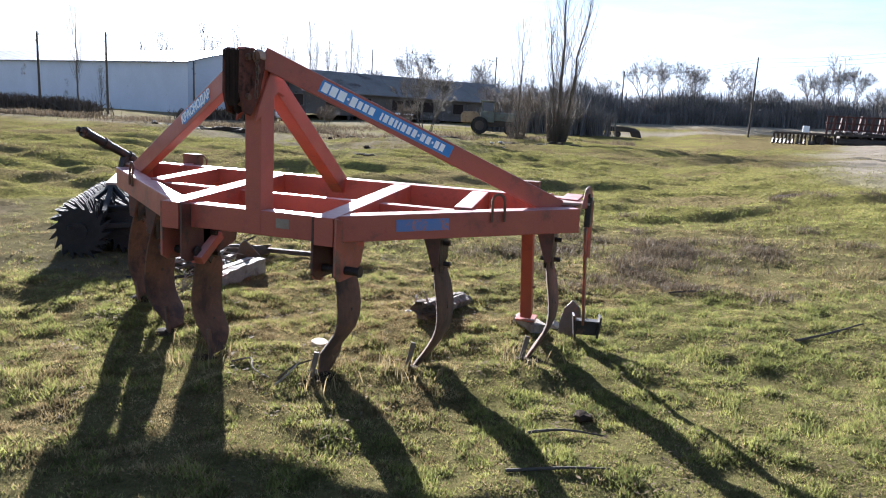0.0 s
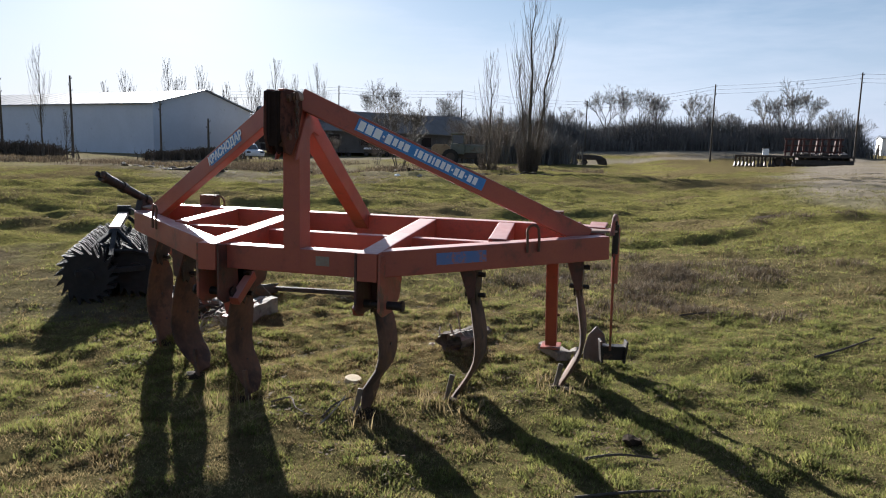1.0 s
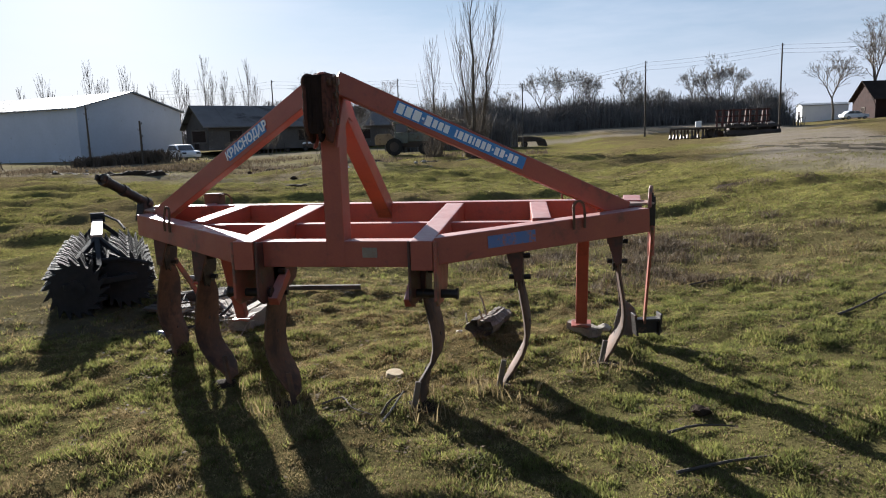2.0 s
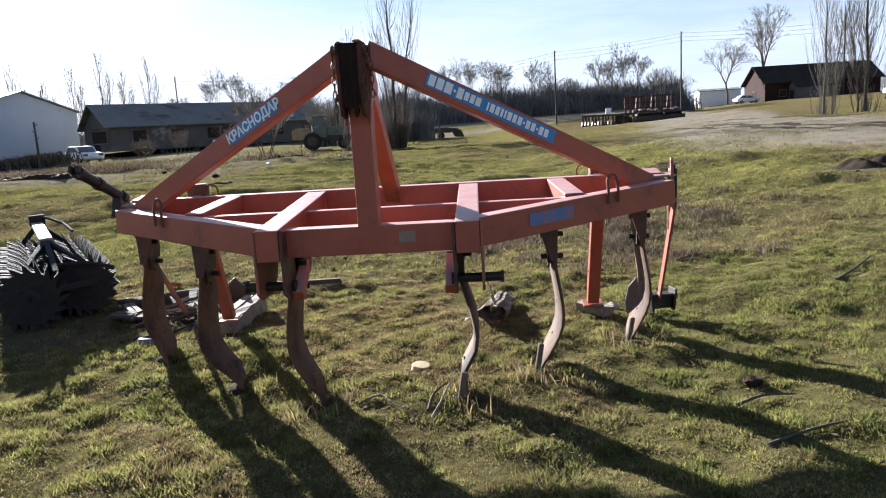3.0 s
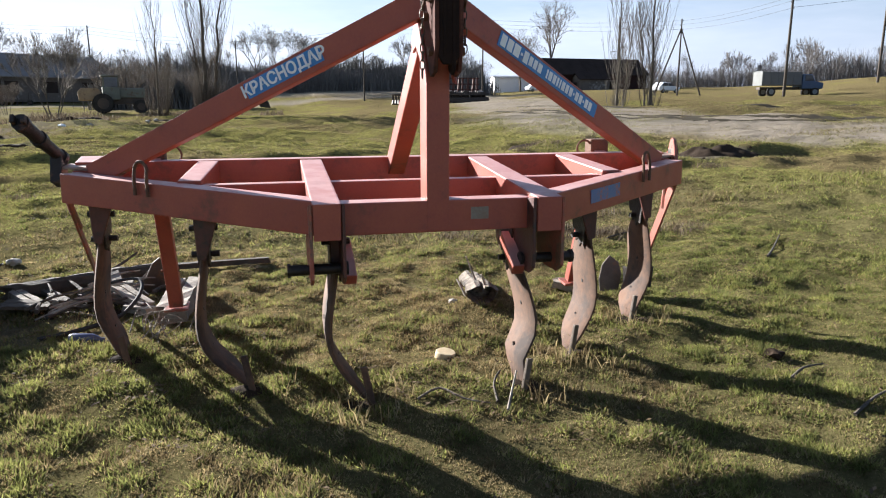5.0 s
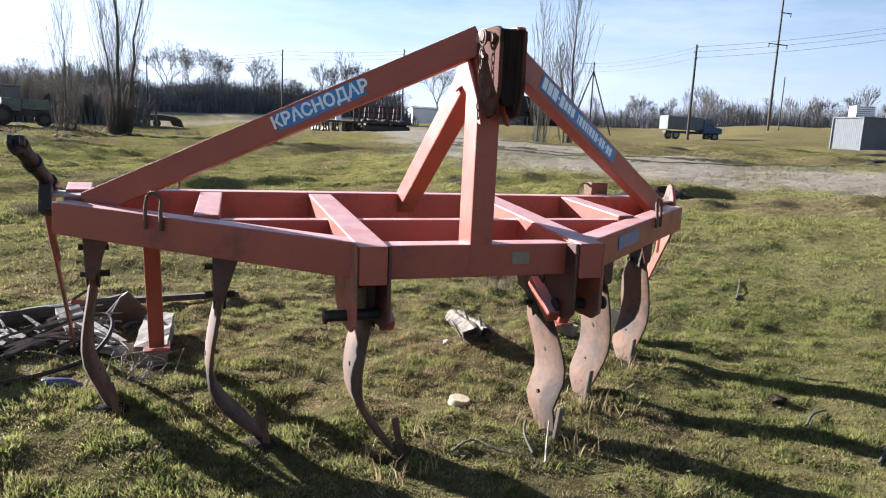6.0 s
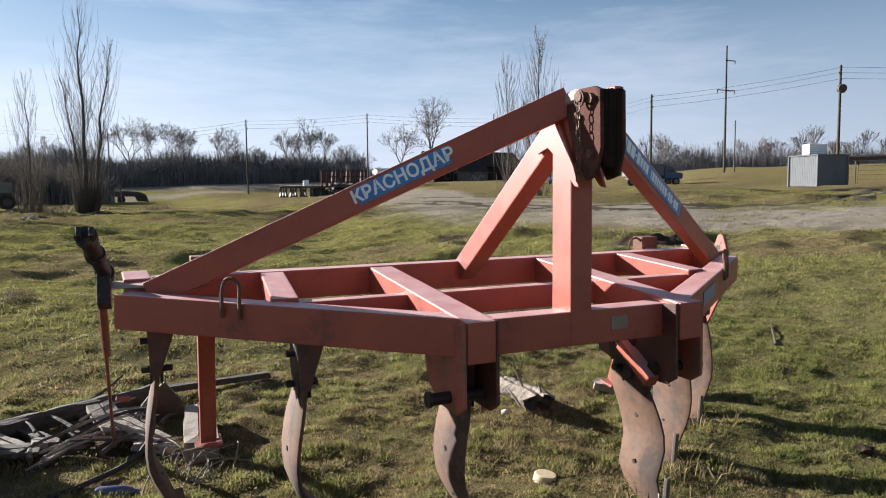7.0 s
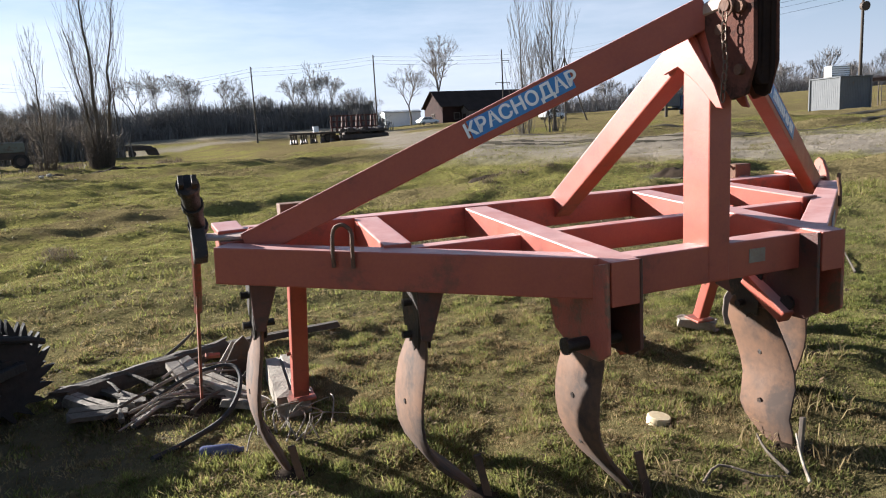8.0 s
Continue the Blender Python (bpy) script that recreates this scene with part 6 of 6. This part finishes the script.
# ---- buildings ----
def prism(bm, w, l, eave, ridge, over=0.0):
    """The walls of a gabled house as one closed shape: w across the gable (x), l along the ridge (y)."""
    pts = [(-w / 2, 0), (w / 2, 0), (w / 2, eave), (0, ridge), (-w / 2, eave)]
    ends = [[bm.verts.new((x, y, z)) for x, z in pts] for y in (0, l)]
    bm.faces.new(ends[0])
    bm.faces.new(ends[1][::-1])
    for i in range(5):
        bm.faces.new((ends[0][i], ends[0][(i + 1) % 5], ends[1][(i + 1) % 5], ends[1][i]))


def slab(bm, a, b, c, d, thick):
    lo = [bm.verts.new(p) for p in (a, b, c, d)]
    hi = [bm.verts.new(Vector(p) + Vector((0, 0, thick))) for p in (a, b, c, d)]
    bm.faces.new(lo[::-1])
    bm.faces.new(hi)
    for i in range(4):
        bm.faces.new((lo[i], lo[(i + 1) % 4], hi[(i + 1) % 4], hi[i]))


def gabled(name, x, y, turn, w, l, eave, ridge, wall, roof, label, over=0.5, openings=(), lift=-0.2, posts=0):
    """openings: (side, along, z, width, height, kind); sides: front, back gable; left, right wall."""
    rig = thing(name, (x, y, float(height(x, y)) + lift), label, "building", turn=turn)
    bm = bmesh.new()
    prism(bm, w, l, eave, ridge)
    part("wall", bm, wall, rig)
    for s in (-1, 1):
        bm = bmesh.new()
        rise = (ridge - eave) / (w / 2)
        slab(bm, (0, -over, ridge + 0.02), (0, l + over, ridge + 0.02), (s * (w / 2 + over), l + over, eave - rise * over + 0.02), (s * (w / 2 + over), -over, eave - rise * over + 0.02), 0.12)
        ob = part("roof", bm, roof, rig)
        n = max(4, int(l / 2.4))
        for i in range(n + 1):
            yy = -over + (l + 2 * over) * i / n
            bm = bmesh.new()
            beam(bm, (0.02 * s, yy, ridge + 0.145), (s * (w / 2 + over), yy, eave - rise * over + 0.145), 0.05, 0.03, bevel=0)
            part("seam", bm, roof, ob)
    for side, u, z, ow, oh, kind in openings:
        m = {"front": pose(u, -0.02, z, 90, 0, 0), "right": pose(w / 2 + 0.02, u, z, 90, 0, 90), "left": pose(-w / 2 - 0.02, u, z, 90, 0, -90), "back": pose(u, l + 0.02, z, 90, 0, 180)}[side]
        bm = bmesh.new()
        for dx, dy, sx, sy in ((-ow / 2, 0, 0.14, oh + 0.14), (ow / 2, 0, 0.14, oh + 0.14), (0, oh / 2, ow, 0.14), (0, -oh / 2, ow, 0.14)):
            box(bm, (sx, sy, 0.14), m @ pose(dx, dy, 0), 0)
        fr = part("window" if kind == "window" else "door", bm, WHITE_WALL if kind == "window" else DARK_WALL, rig)
        bm = bmesh.new()
        box(bm, (ow - 0.1, oh - 0.1, 0.05), m @ pose(0, 0, 0.0), 0)
        part("pane" if kind == "window" else "leaf", bm, GLASS if kind == "window" else DARK_ROOF, fr)
    if posts:
        for s in (-1, 1):
            for i in range(posts):
                bm = bmesh.new()
                box(bm, (0.12, 0.12, eave - 0.1), pose(s * (w / 2 + 0.05), l * (i + 0.5) / posts, eave / 2), 0)
                part("pilaster", bm, wall, rig)
    return rig


# long pale warehouse; its gable looks along +x
gabled("warehouse", -51.0, 74.6, 78, 16.0, 62.0, 6.5, 8.6, BARN_WALL, BARN_ROOF, "long grey-blue metal warehouse paled for haze, with a low gabled roof", 0.4,
       [], -1.0, 0)
# long low dark barn
gabled("cattle_barn", -21.6, 88.5, 133, 10.0, 26.0, 2.7, 5.0, DARK_WALL, SLATE, "long low dark barn with a slate roof", 0.6,
       [("left", 3 + 4.0 * i, 1.5, 1.5, 1.3, "opening") for i in range(7)] + [("left", 13, 1.2, 2.2, 2.2, "door"), ("back", 0, 1.3, 2.4, 2.4, "door"), ("front", 0, 1.3, 2.4, 2.4, "door")], -0.4)
# dark house with a lean-to, and a white shed
gabled("house", 49.8, 124.0, -88, 8.4, 19.5, 3.5, 6.3, BRICK_WALL, DARK_ROOF, "dark brown brick farmhouse with a steep dark roof", 0.5,
       [("front", 0.0, 1.5, 1.2, 1.2, "opening"), ("right", 3, 1.5, 1.2, 1.2, "opening"), ("right", 7, 1.5, 1.2, 1.2, "opening"), ("right", 12, 1.2, 2.2, 2.0, "opening"), ("left", 3, 1.5, 1.2, 1.2, "window"), ("left", 8, 1.1, 1.0, 2.1, "door")], -0.4)
gabled("lean_to", 54.0, 118.6, -88, 3.6, 6.0, 2.4, 3.4, DARK_WALL, DARK_ROOF, "low dark lean-to beside the farmhouse", 0.3, [("front", 0, 1.0, 1.6, 1.8, "door")], -0.4)
gabled("shed", 45.2, 141.5, -96, 5.0, 7.8, 3.2, 3.6, WHITE_WALL, SHEET, "small white shed with a nearly flat roof", 0.2, [("left", 3.0, 1.1, 1.0, 2.0, "door"), ("front", 0, 1.2, 1.2, 2.0, "door")], -0.3)


def container():
    x, y = 43.5, 33.0
    rig = thing("metal_cabin", (x, y, float(height(x, y)) - 0.1), "grey corrugated metal cabin standing on the field", "cabin", turn=-7)
    w, d, h = 2.65, 2.65, 2.45
    bm = bmesh.new()
    box(bm, (w - 0.08, d - 0.08, h - 0.06), pose(0, 0, h / 2), 0.01)
    part("body", bm, CABIN, rig)
    for s in (-1, 1):
        for i in range(18):
            bm = bmesh.new()
            box(bm, (0.07, 0.03, h - 0.2), pose(-w / 2 + 0.12 + (w - 0.24) * i / 17, s * (d / 2 - 0.045), h / 2), 0.010)
            part("rib", bm, CABIN, rig)
        for i in range(16):
            bm = bmesh.new()
            box(bm, (0.03, 0.07, h - 0.2), pose(s * (w / 2 - 0.045), -d / 2 + 0.12 + (d - 0.24) * i / 15, h / 2), 0.010)
            part("rib", bm, CABIN, rig)
    bm = bmesh.new()
    box(bm, (w + 0.1, d + 0.1, 0.08), pose(0, 0, h - 0.01), 0.01)
    part("roof", bm, CABIN, rig)
    for sx in (-1, 1):
        for sy in (-1, 1):
            bm = bmesh.new()
            box(bm, (0.1, 0.1, h), pose(sx * (w / 2), sy * (d / 2), h / 2), 0.01)
            part("corner_post", bm, CABIN, rig)
    top = thing("crate", (x - 0.25, y + 0.1, float(height(x, y)) - 0.1 + h + 0.03), "white slatted crate on the cabin's roof", "crate", turn=-20)
    bm = bmesh.new()
    box(bm, (1.3, 0.9, 0.72), pose(0, 0, 0.41), 0.02)
    part("body", bm, WHITE_WALL, top)
    for i in range(5):
        bm = bmesh.new()
        box(bm, (1.34, 0.94, 0.03), pose(0, 0, 0.12 + 0.145 * i), 0.004)
        part("slat", bm, DARK_WALL, top)
    for s in (-1, 1):
        bm = bmesh.new()
        box(bm, (0.1, 1.0, 0.08), pose(s * 0.6, 0, 0.03), 0.005)
        part("runner", bm, DARK_WOOD, top)


container()


def canopy():
    rig = thing("canopy", on_ground(52.5, 30.0, -0.1), "long dark flat canopy on thin posts", "canopy", turn=-62)
    bm = bmesh.new()
    slab(bm, (-6, -2, 1.75), (8, -2, 1.75), (8, 2, 2.0), (-6, 2, 2.0), 0.26)
    part("roof", bm, MATT_BLACK, rig)
    for i in range(6):
        for s in (-1, 1):
            bm = bmesh.new()
            cyl(bm, (-5.6 + 2.6 * i, s * 1.8, 0), (-5.6 + 2.6 * i, s * 1.8, 1.85), 0.05, seg=6)
            part("post", bm, DARK_IRON, rig)
    fence = thing("fence", on_ground(50.2, 28.6, -0.05), "low dark wire fence on posts", "fence", turn=-62)
    for i in range(8):
        bm = bmesh.new()
        cyl(bm, (-5 + 1.9 * i, 0, 0), (-5 + 1.9 * i, 0, 1.4), 0.035, seg=6)
        part("post", bm, DARK_IRON, fence)
    for k in range(4):
        bm = bmesh.new()
        cyl(bm, (-5, 0, 0.3 + 0.33 * k), (8.3, 0, 0.3 + 0.33 * k), 0.012, seg=4)
        part("rail", bm, WIRE, fence)


canopy()


# ---- vehicles ----
def wheel(rig, x, y, r, w, rim=SHEET):
    bm = bmesh.new()
    cyl(bm, (x, y - w / 2, r), (x, y + w / 2, r), r, seg=18)
    bmesh.ops.bevel(bm, geom=list(bm.edges), offset=r * 0.12, segments=2, affect="EDGES")
    wh = part("wheel", bm, RUBBER, rig)
    bm = bmesh.new()
    cyl(bm, (x, y - w / 2 - 0.01, r), (x, y + w / 2 + 0.01, r), r * 0.55, seg=12)
    part("rim", bm, rim, wh)


def car(x, y, turn, label):
    rig = thing("car", on_ground(x, y, -0.02), label, "car", turn=turn)
    bm = bmesh.new()
    side = [(-2.05, 0.35), (2.0, 0.35), (2.08, 0.62), (1.95, 0.82), (1.05, 0.92), (-1.9, 0.95), (-2.1, 0.75)]
    plate(bm, side, 1.62, axes((0, 0, 0), (1, 0, 0), (0, 0, 1)), 0.06)
    body = part("body", bm, CAR_WHITE, rig)
    bm = bmesh.new()
    plate(bm, [(1.0, 0.9), (0.35, 1.38), (-1.15, 1.42), (-1.8, 0.93)], 1.42, axes((0, 0, 0), (1, 0, 0), (0, 0, 1)), 0.05)
    cabin = part("cabin", bm, CAR_WHITE, rig)
    for s in (-1, 1):
        for pts in ([(0.88, 0.94), (0.36, 1.31), (-0.25, 1.34), (-0.25, 0.94)], [(-0.33, 0.94), (-0.33, 1.34), (-1.05, 1.35), (-1.55, 0.95)]):
            bm = bmesh.new()
            plate(bm, pts, 0.02, axes((0, s * 0.715, 0), (1, 0, 0), (0, 0, 1)), 0)
            part("window", bm, GLASS, cabin)
        bm = bmesh.new()
        box(bm, (0.06, 0.34, 0.16), pose(2.03, s * 0.58, 0.68), 0.02)
        part("headlight", bm, GLASS, body)
    bm = bmesh.new()
    plate(bm, [(-0.62, 0), (0.62, 0), (0.55, 0.66), (-0.55, 0.66)], 0.02, axes((1.02, 0, 0.93), (0, 1, 0), (-0.8, 0, 0.6)), 0)
    part("windscreen", bm, GLASS, cabin)
    for dx in (-1.3, 1.3):
        for s in (-1, 1):
            wheel(rig, dx, s * 0.72, 0.31, 0.2)


car(47.1, 120.4, 10, "white saloon car parked by the shed")
car(51.0, 83.0, 20, "white saloon car parked on the yard")
car(-30.6, 50.5, -40, "pale car parked before the barns")


def truck():
    rig = thing("truck", on_ground(43.0, 50.2, -0.02), "old lorry with a grey box body and blue cab", "truck", turn=-13)
    rig.matrix_basis = rig.matrix_basis @ Matrix.Scale(0.84, 4)
    bm = bmesh.new()
    box(bm, (4.0, 2.2, 1.35), pose(-1.0, 0, 1.78), 0.04)
    bodyb = part("box_body", bm, CABIN, rig)
    bm = bmesh.new()
    box(bm, (0.06, 2.1, 1.45), pose(-3.03, 0, 1.8), 0.02)
    # paler sheet than the box paints the sun on this end
    part("tailgate", bm, PALE_SHEET, bodyb, "tailgate paled as the sunlit end")
    for i in range(6):
        bm = bmesh.new()
        box(bm, (0.07, 2.26, 1.38), pose(-2.85 + 0.74 * i, 0, 1.78), 0.01)
        part("stake", bm, CABIN, bodyb)
    bm = bmesh.new()
    plate(bm, [(1.1, 0.75), (3.3, 0.75), (3.35, 1.35), (2.5, 1.5), (2.15, 2.2), (1.15, 2.25)], 2.0, axes((0, 0, 0), (1, 0, 0), (0, 0, 1)), 0.06)
    cab = part("cab", bm, CAB_BLUE, rig)
    for s in (-1, 1):
        bm = bmesh.new()
        plate(bm, [(1.4, 1.55), (2.35, 1.55), (2.08, 2.1), (1.4, 2.12)], 0.03, axes((0, s * 1.005, 0), (1, 0, 0), (0, 0, 1)), 0)
        part("window", bm, GLASS, cab)
    bm = bmesh.new()
    plate(bm, [(-0.85, 0), (0.85, 0), (0.8, 0.75), (-0.8, 0.75)], 0.03, axes((2.5, 0, 1.53), (0, 1, 0), (-0.45, 0, 0.9)), 0)
    part("windscreen", bm, GLASS, cab)
    bm = bmesh.new()
    box(bm, (6.2, 0.9, 0.25), pose(0.15, 0, 0.8), 0.02)
    part("chassis", bm, DARK_IRON, rig)
    for x in (-2.0, 2.5):
        for s in (-1, 1):
            wheel(rig, x, s * 0.9, 0.46, 0.3)


truck()


# ---- other implements on the field ----
def cultivator():
    x, y = 15.0, 63.3
    rig = thing("cultivator", on_ground(x, y, 0.0), "wide dark folding cultivator parked on the field", "farm implement", turn=-8)
    rig.matrix_basis = rig.matrix_basis @ Matrix.Scale(1.5, 4)
    for yy in (-0.9, 0.0, 0.9):
        bm = bmesh.new()
        beam(bm, (-3.0, yy, 0.62), (3.1, yy, 0.66), 0.10, 0.10)
        part("frame_beam", bm, DARK_IRON, rig)
    for xx in (-2.9, -1.2, 0.4, 1.9, 3.0):
        bm = bmesh.new()
        beam(bm, (xx, -1.1, 0.64), (xx, 1.1, 0.64), 0.08, 0.08)
        part("cross_bar", bm, DARK_IRON, rig)
    for i in range(30):
        xx, yy = -2.95 + 0.205 * i, (-0.9, 0.0, 0.9)[i % 3]
        bm = bmesh.new()
        tube(bm, [(xx, yy, 0.6), (xx, yy + 0.14, 0.5), (xx, yy + 0.16, 0.28), (xx, yy - 0.05, 0.02)], [0.055, 0.06, 0.07, 0.12], 5)
        part("tine", bm, DARK_IRON, rig)
    for i in range(10):
        xx = -0.3 + 0.31 * i
        bm = bmesh.new()
        beam(bm, (xx, 0.3, 0.65), (xx + 0.05 * (i % 3), 0.35, 1.66 + 0.06 * (i % 2)), 0.11, 0.11)
        part("folded_arm", bm, RED_IRON, rig, "washed-out red folded arm")
    for z in (0.95, 1.3, 1.66):
        bm = bmesh.new()
        beam(bm, (-0.4, 0.32, z), (2.65, 0.34, z), 0.08, 0.08)
        part("folded_bar", bm, RED_IRON, rig)
    for xx in (-0.6, 2.7):
        wheel(rig, xx, 0.2, 0.32, 0.2, DARK_IRON)
    for yy, x0, x1 in ((1.05, -0.3, 3.1), (-0.75, 0.2, 3.1)):
        bm = bmesh.new()
        cyl(bm, (x0, yy, 0.24), (x1, yy, 0.24), 0.22, seg=14)
        roller = part("roller", bm, DARK_IRON, rig, "long dark crumbling roller", True)
        for i in range(10):
            a_ = 2 * math.pi * i / 10
            bm = bmesh.new()
            beam(bm, (x0, yy + 0.23 * math.cos(a_), 0.24 + 0.23 * math.sin(a_)), (x1, yy + 0.23 * math.cos(a_ + 0.5), 0.24 + 0.23 * math.sin(a_ + 0.5)), 0.03, 0.03, bevel=0)
            part("roller_bar", bm, DARK_IRON, roller)
    for i in range(9):
        xx = 0.2 + 0.32 * i
        bm = bmesh.new()
        cyl(bm, (xx, -0.5, 0.42), (xx + 0.03, -0.49, 0.42), 0.4, 0.38, 16)
        part("disc", bm, DARK_IRON, rig)
    for i in range(6):
        bm = bmesh.new()
        box(bm, (0.34, 1.7, 0.14), pose(0.25 + 0.48 * i, 0.1, 0.76 + 0.05 * (i % 2), 3 * (i % 3), 0, 0), 0.02)
        part("carriage", bm, DARK_IRON, rig)
    bm = bmesh.new()
    box(bm, (0.34, 0.32, 0.36), pose(-1.35, 0, 0.89), 0.02)
    part("seed_box", bm, WHITE_WALL, rig, "small pale box")


cultivator()


def trailer():
    rig = thing("flat_trailer", on_ground(-6.4, 71.0, 0.0), "long low dark trailer with a sagging load behind the poplars", "trailer", turn=3)
    bm = bmesh.new()
    box(bm, (10.6, 2.1, 0.22), pose(0, 0, 0.72), 0.03)
    part("deck", bm, DARK_IRON, rig)
    bm = bmesh.new()
    plate(bm, [(-5.3, 0.80), (4.3, 0.80), (4.6, 0.15), (5.6, 0.05), (5.4, 0.7), (4.9, 1.02), (3.6, 1.16), (1.8, 1.10), (0.2, 1.18), (-2.0, 1.08), (-3.6, 1.2), (-5.0, 1.05)], 1.7, axes((0, 0, 0), (1, 0, 0), (0, 0, 1)), 0.06)
    part("load", bm, DARK_IRON, rig, "dark uneven load")
    for x in (-4.2, -3.2, 2.2, 3.2):
        for s in (-1, 1):
            wheel(rig, x, s * 0.85, 0.33, 0.25, DARK_IRON)
    for x in (-1.0, 0.9):
        bm = bmesh.new()
        box(bm, (0.12, 1.9, 0.5), pose(x, 0, 0.36), 0.01)
        part("prop", bm, DARK_IRON, rig)


trailer()
soil_mound(-13.5, 69.0, 4.0, 1.8, 0.8, 27.0, "long low bank of dark earth beside the lane")


def old_tractor():
    """Side on, bonnet to +x."""
    rig = thing("old_tractor", on_ground(-10.1, 44.0, -0.03), "old green tractor greyed for haze, with a tan rear tank", "tractor", turn=14)
    bm = bmesh.new()
    box(bm, (1.45, 0.62, 0.55), pose(1.15, 0, 1.22), 0.06)
    hood = part("bonnet", bm, TRACTOR_GREEN, rig)
    bm = bmesh.new()
    box(bm, (1.40, 0.50, 0.05), pose(1.15, 0, 1.515), 0.02)
    part("bonnet_top", bm, PALE_SHEET, hood, "pale bonnet top")
    bm = bmesh.new()
    box(bm, (0.05, 0.5, 0.45), pose(1.89, 0, 1.2), 0.015)
    part("grille", bm, DARK_IRON, hood)
    bm = bmesh.new()
    box(bm, (2.6, 0.42, 0.4), pose(0.55, 0, 0.75), 0.05)
    part("chassis", bm, DARK_IRON, rig)
    bm = bmesh.new()
    box(bm, (0.95, 1.15, 0.75), pose(-0.05, 0, 1.2), 0.05)
    cab = part("cab", bm, TRACTOR_GREEN, rig)
    for dx in (-0.45, 0.38):
        for s in (-1, 1):
            bm = bmesh.new()
            beam(bm, (dx, s * 0.5, 1.55), (dx * 0.92, s * 0.46, 2.2), 0.06, 0.06)
            part("pillar", bm, TRACTOR_GREEN, cab)
    for s in (-1, 1):
        bm = bmesh.new()
        box(bm, (0.72, 0.02, 0.55), pose(-0.03, s * 0.47, 1.88), 0)
        part("window", bm, GLASS, cab)
    bm = bmesh.new()
    box(bm, (1.08, 1.15, 0.1), pose(-0.03, 0, 2.24), 0.04)
    part("roof", bm, TRACTOR_GREEN, cab)
    bm = bmesh.new()
    plate(bm, [(-1.85, 0.75), (-0.62, 0.75), (-0.6, 1.3), (-0.8, 1.52), (-1.65, 1.52), (-1.88, 1.3)], 0.9, axes((0, 0, 0), (1, 0, 0), (0, 0, 1)), 0.05)
    part("tank", bm, TAN_PAINT, rig, "dusty tan tank behind the cab")
    bm = bmesh.new()
    cyl(bm, (0.85, 0.16, 1.5), (0.85, 0.16, 2.15), 0.035, seg=8)
    part("exhaust", bm, DARK_IRON, hood)
    for s in (-1, 1):
        wheel(rig, -0.55, s * 0.78, 0.6, 0.34, DARK_IRON)
        wheel(rig, 1.55, s * 0.62, 0.42, 0.22, DARK_IRON)


old_tractor()


def low_cart(x, y, turn):
    rig = thing("cart", on_ground(x, y, 0.0), "low cart with a pale flat cover before the barn", "cart", turn=turn)
    bm = bmesh.new()
    box(bm, (2.0, 1.1, 0.35), pose(0, 0, 0.62), 0.03)
    part("body", bm, DARK_IRON, rig)
    bm = bmesh.new()
    plate(bm, [(-1.05, 0.80), (1.05, 0.80), (0.9, 0.98), (-0.9, 1.0)], 1.2, axes((0, 0, 0), (1, 0, 0), (0, 0, 1)), 0.03)
    part("cover", bm, WHITE_WALL, rig, "pale cover")
    for dx in (-0.7, 0.7):
        for s in (-1, 1):
            wheel(rig, dx, s * 0.5, 0.28, 0.15, DARK_IRON)


low_cart(-26.5, 70.0, 20)


def small_harrow(x, y, turn, wide, label):
    """A low frame on tines with a few upright levers."""
    rig = thing("tine_harrow", on_ground(x, y, 0.0), label, "farm implement", "small implements on the lane", turn)
    for yy in (-0.4, 0.4):
        bm = bmesh.new()
        beam(bm, (-wide / 2, yy, 0.5), (wide / 2, yy, 0.52), 0.09, 0.09)
        part("frame_beam", bm, DARK_IRON, rig)
    n = int(wide / 0.42)
    for i in range(n):
        xx = -wide / 2 + 0.2 + 0.42 * i
        bm = bmesh.new()
        tube(bm, [(xx, -0.4, 0.5), (xx, -0.25, 0.3), (xx, -0.5, 0.0)], [0.04, 0.05, 0.07], 5)
        part("tine", bm, DARK_IRON, rig)
        if i % 2:
            bm = bmesh.new()
            beam(bm, (xx, 0.35, 0.5), (xx + 0.1 * (i % 3 - 1), 0.2, 0.95 + 0.12 * (i % 3)), 0.06, 0.06)
            part("lever", bm, DARK_IRON, rig)
    for s in (-1, 1):
        wheel(rig, s * (wide / 2 - 0.15), 0.3, 0.26, 0.14, DARK_IRON)


small_harrow(-29.5, 66.0, 18, 3.6, "dark rusty tine harrow standing before the barn")
small_harrow(-24.0, 71.0, 10, 2.6, "small dark tine harrow standing before the barn")

# earth banks, clods and pale scraps along the field's edge
for i, (x, y, w, d, h) in enumerate(((-12.4, 27.5, 2.4, 0.7, 0.25), (-8.0, 27.8, 1.7, 0.6, 0.2), (-17.5, 24.5, 2.6, 0.7, 0.26), (-22.0, 26.5, 2.2, 0.7, 0.24), (-5.6, 31.0, 1.6, 0.6, 0.2), (-7.0, 17.0, 0.7, 0.3, 0.1), (-3.0, 29.0, 1.8, 0.5, 0.16))):
    soil_mound(x, y, w, d, h, 31.0 + 2.3 * i, "low dark bank of trodden earth at the field's edge")
rnd = random.Random(77)
for i in range(46):
    x = rnd.uniform(-26, -2.5)
    y = 27.0 - 0.10 * (x + 12) + rnd.gauss(0, 2.6)
    pale = i % 3 == 0
    stone(x, y, rnd.uniform(0.05, 0.13), "pale lump of rubble at the field's edge" if pale else "dark clod at the field's edge", STONE if pale else SOIL)
stone(-7.9, 24.6, 0.12, "white lump of rubble on the turf", WHITE_WALL)
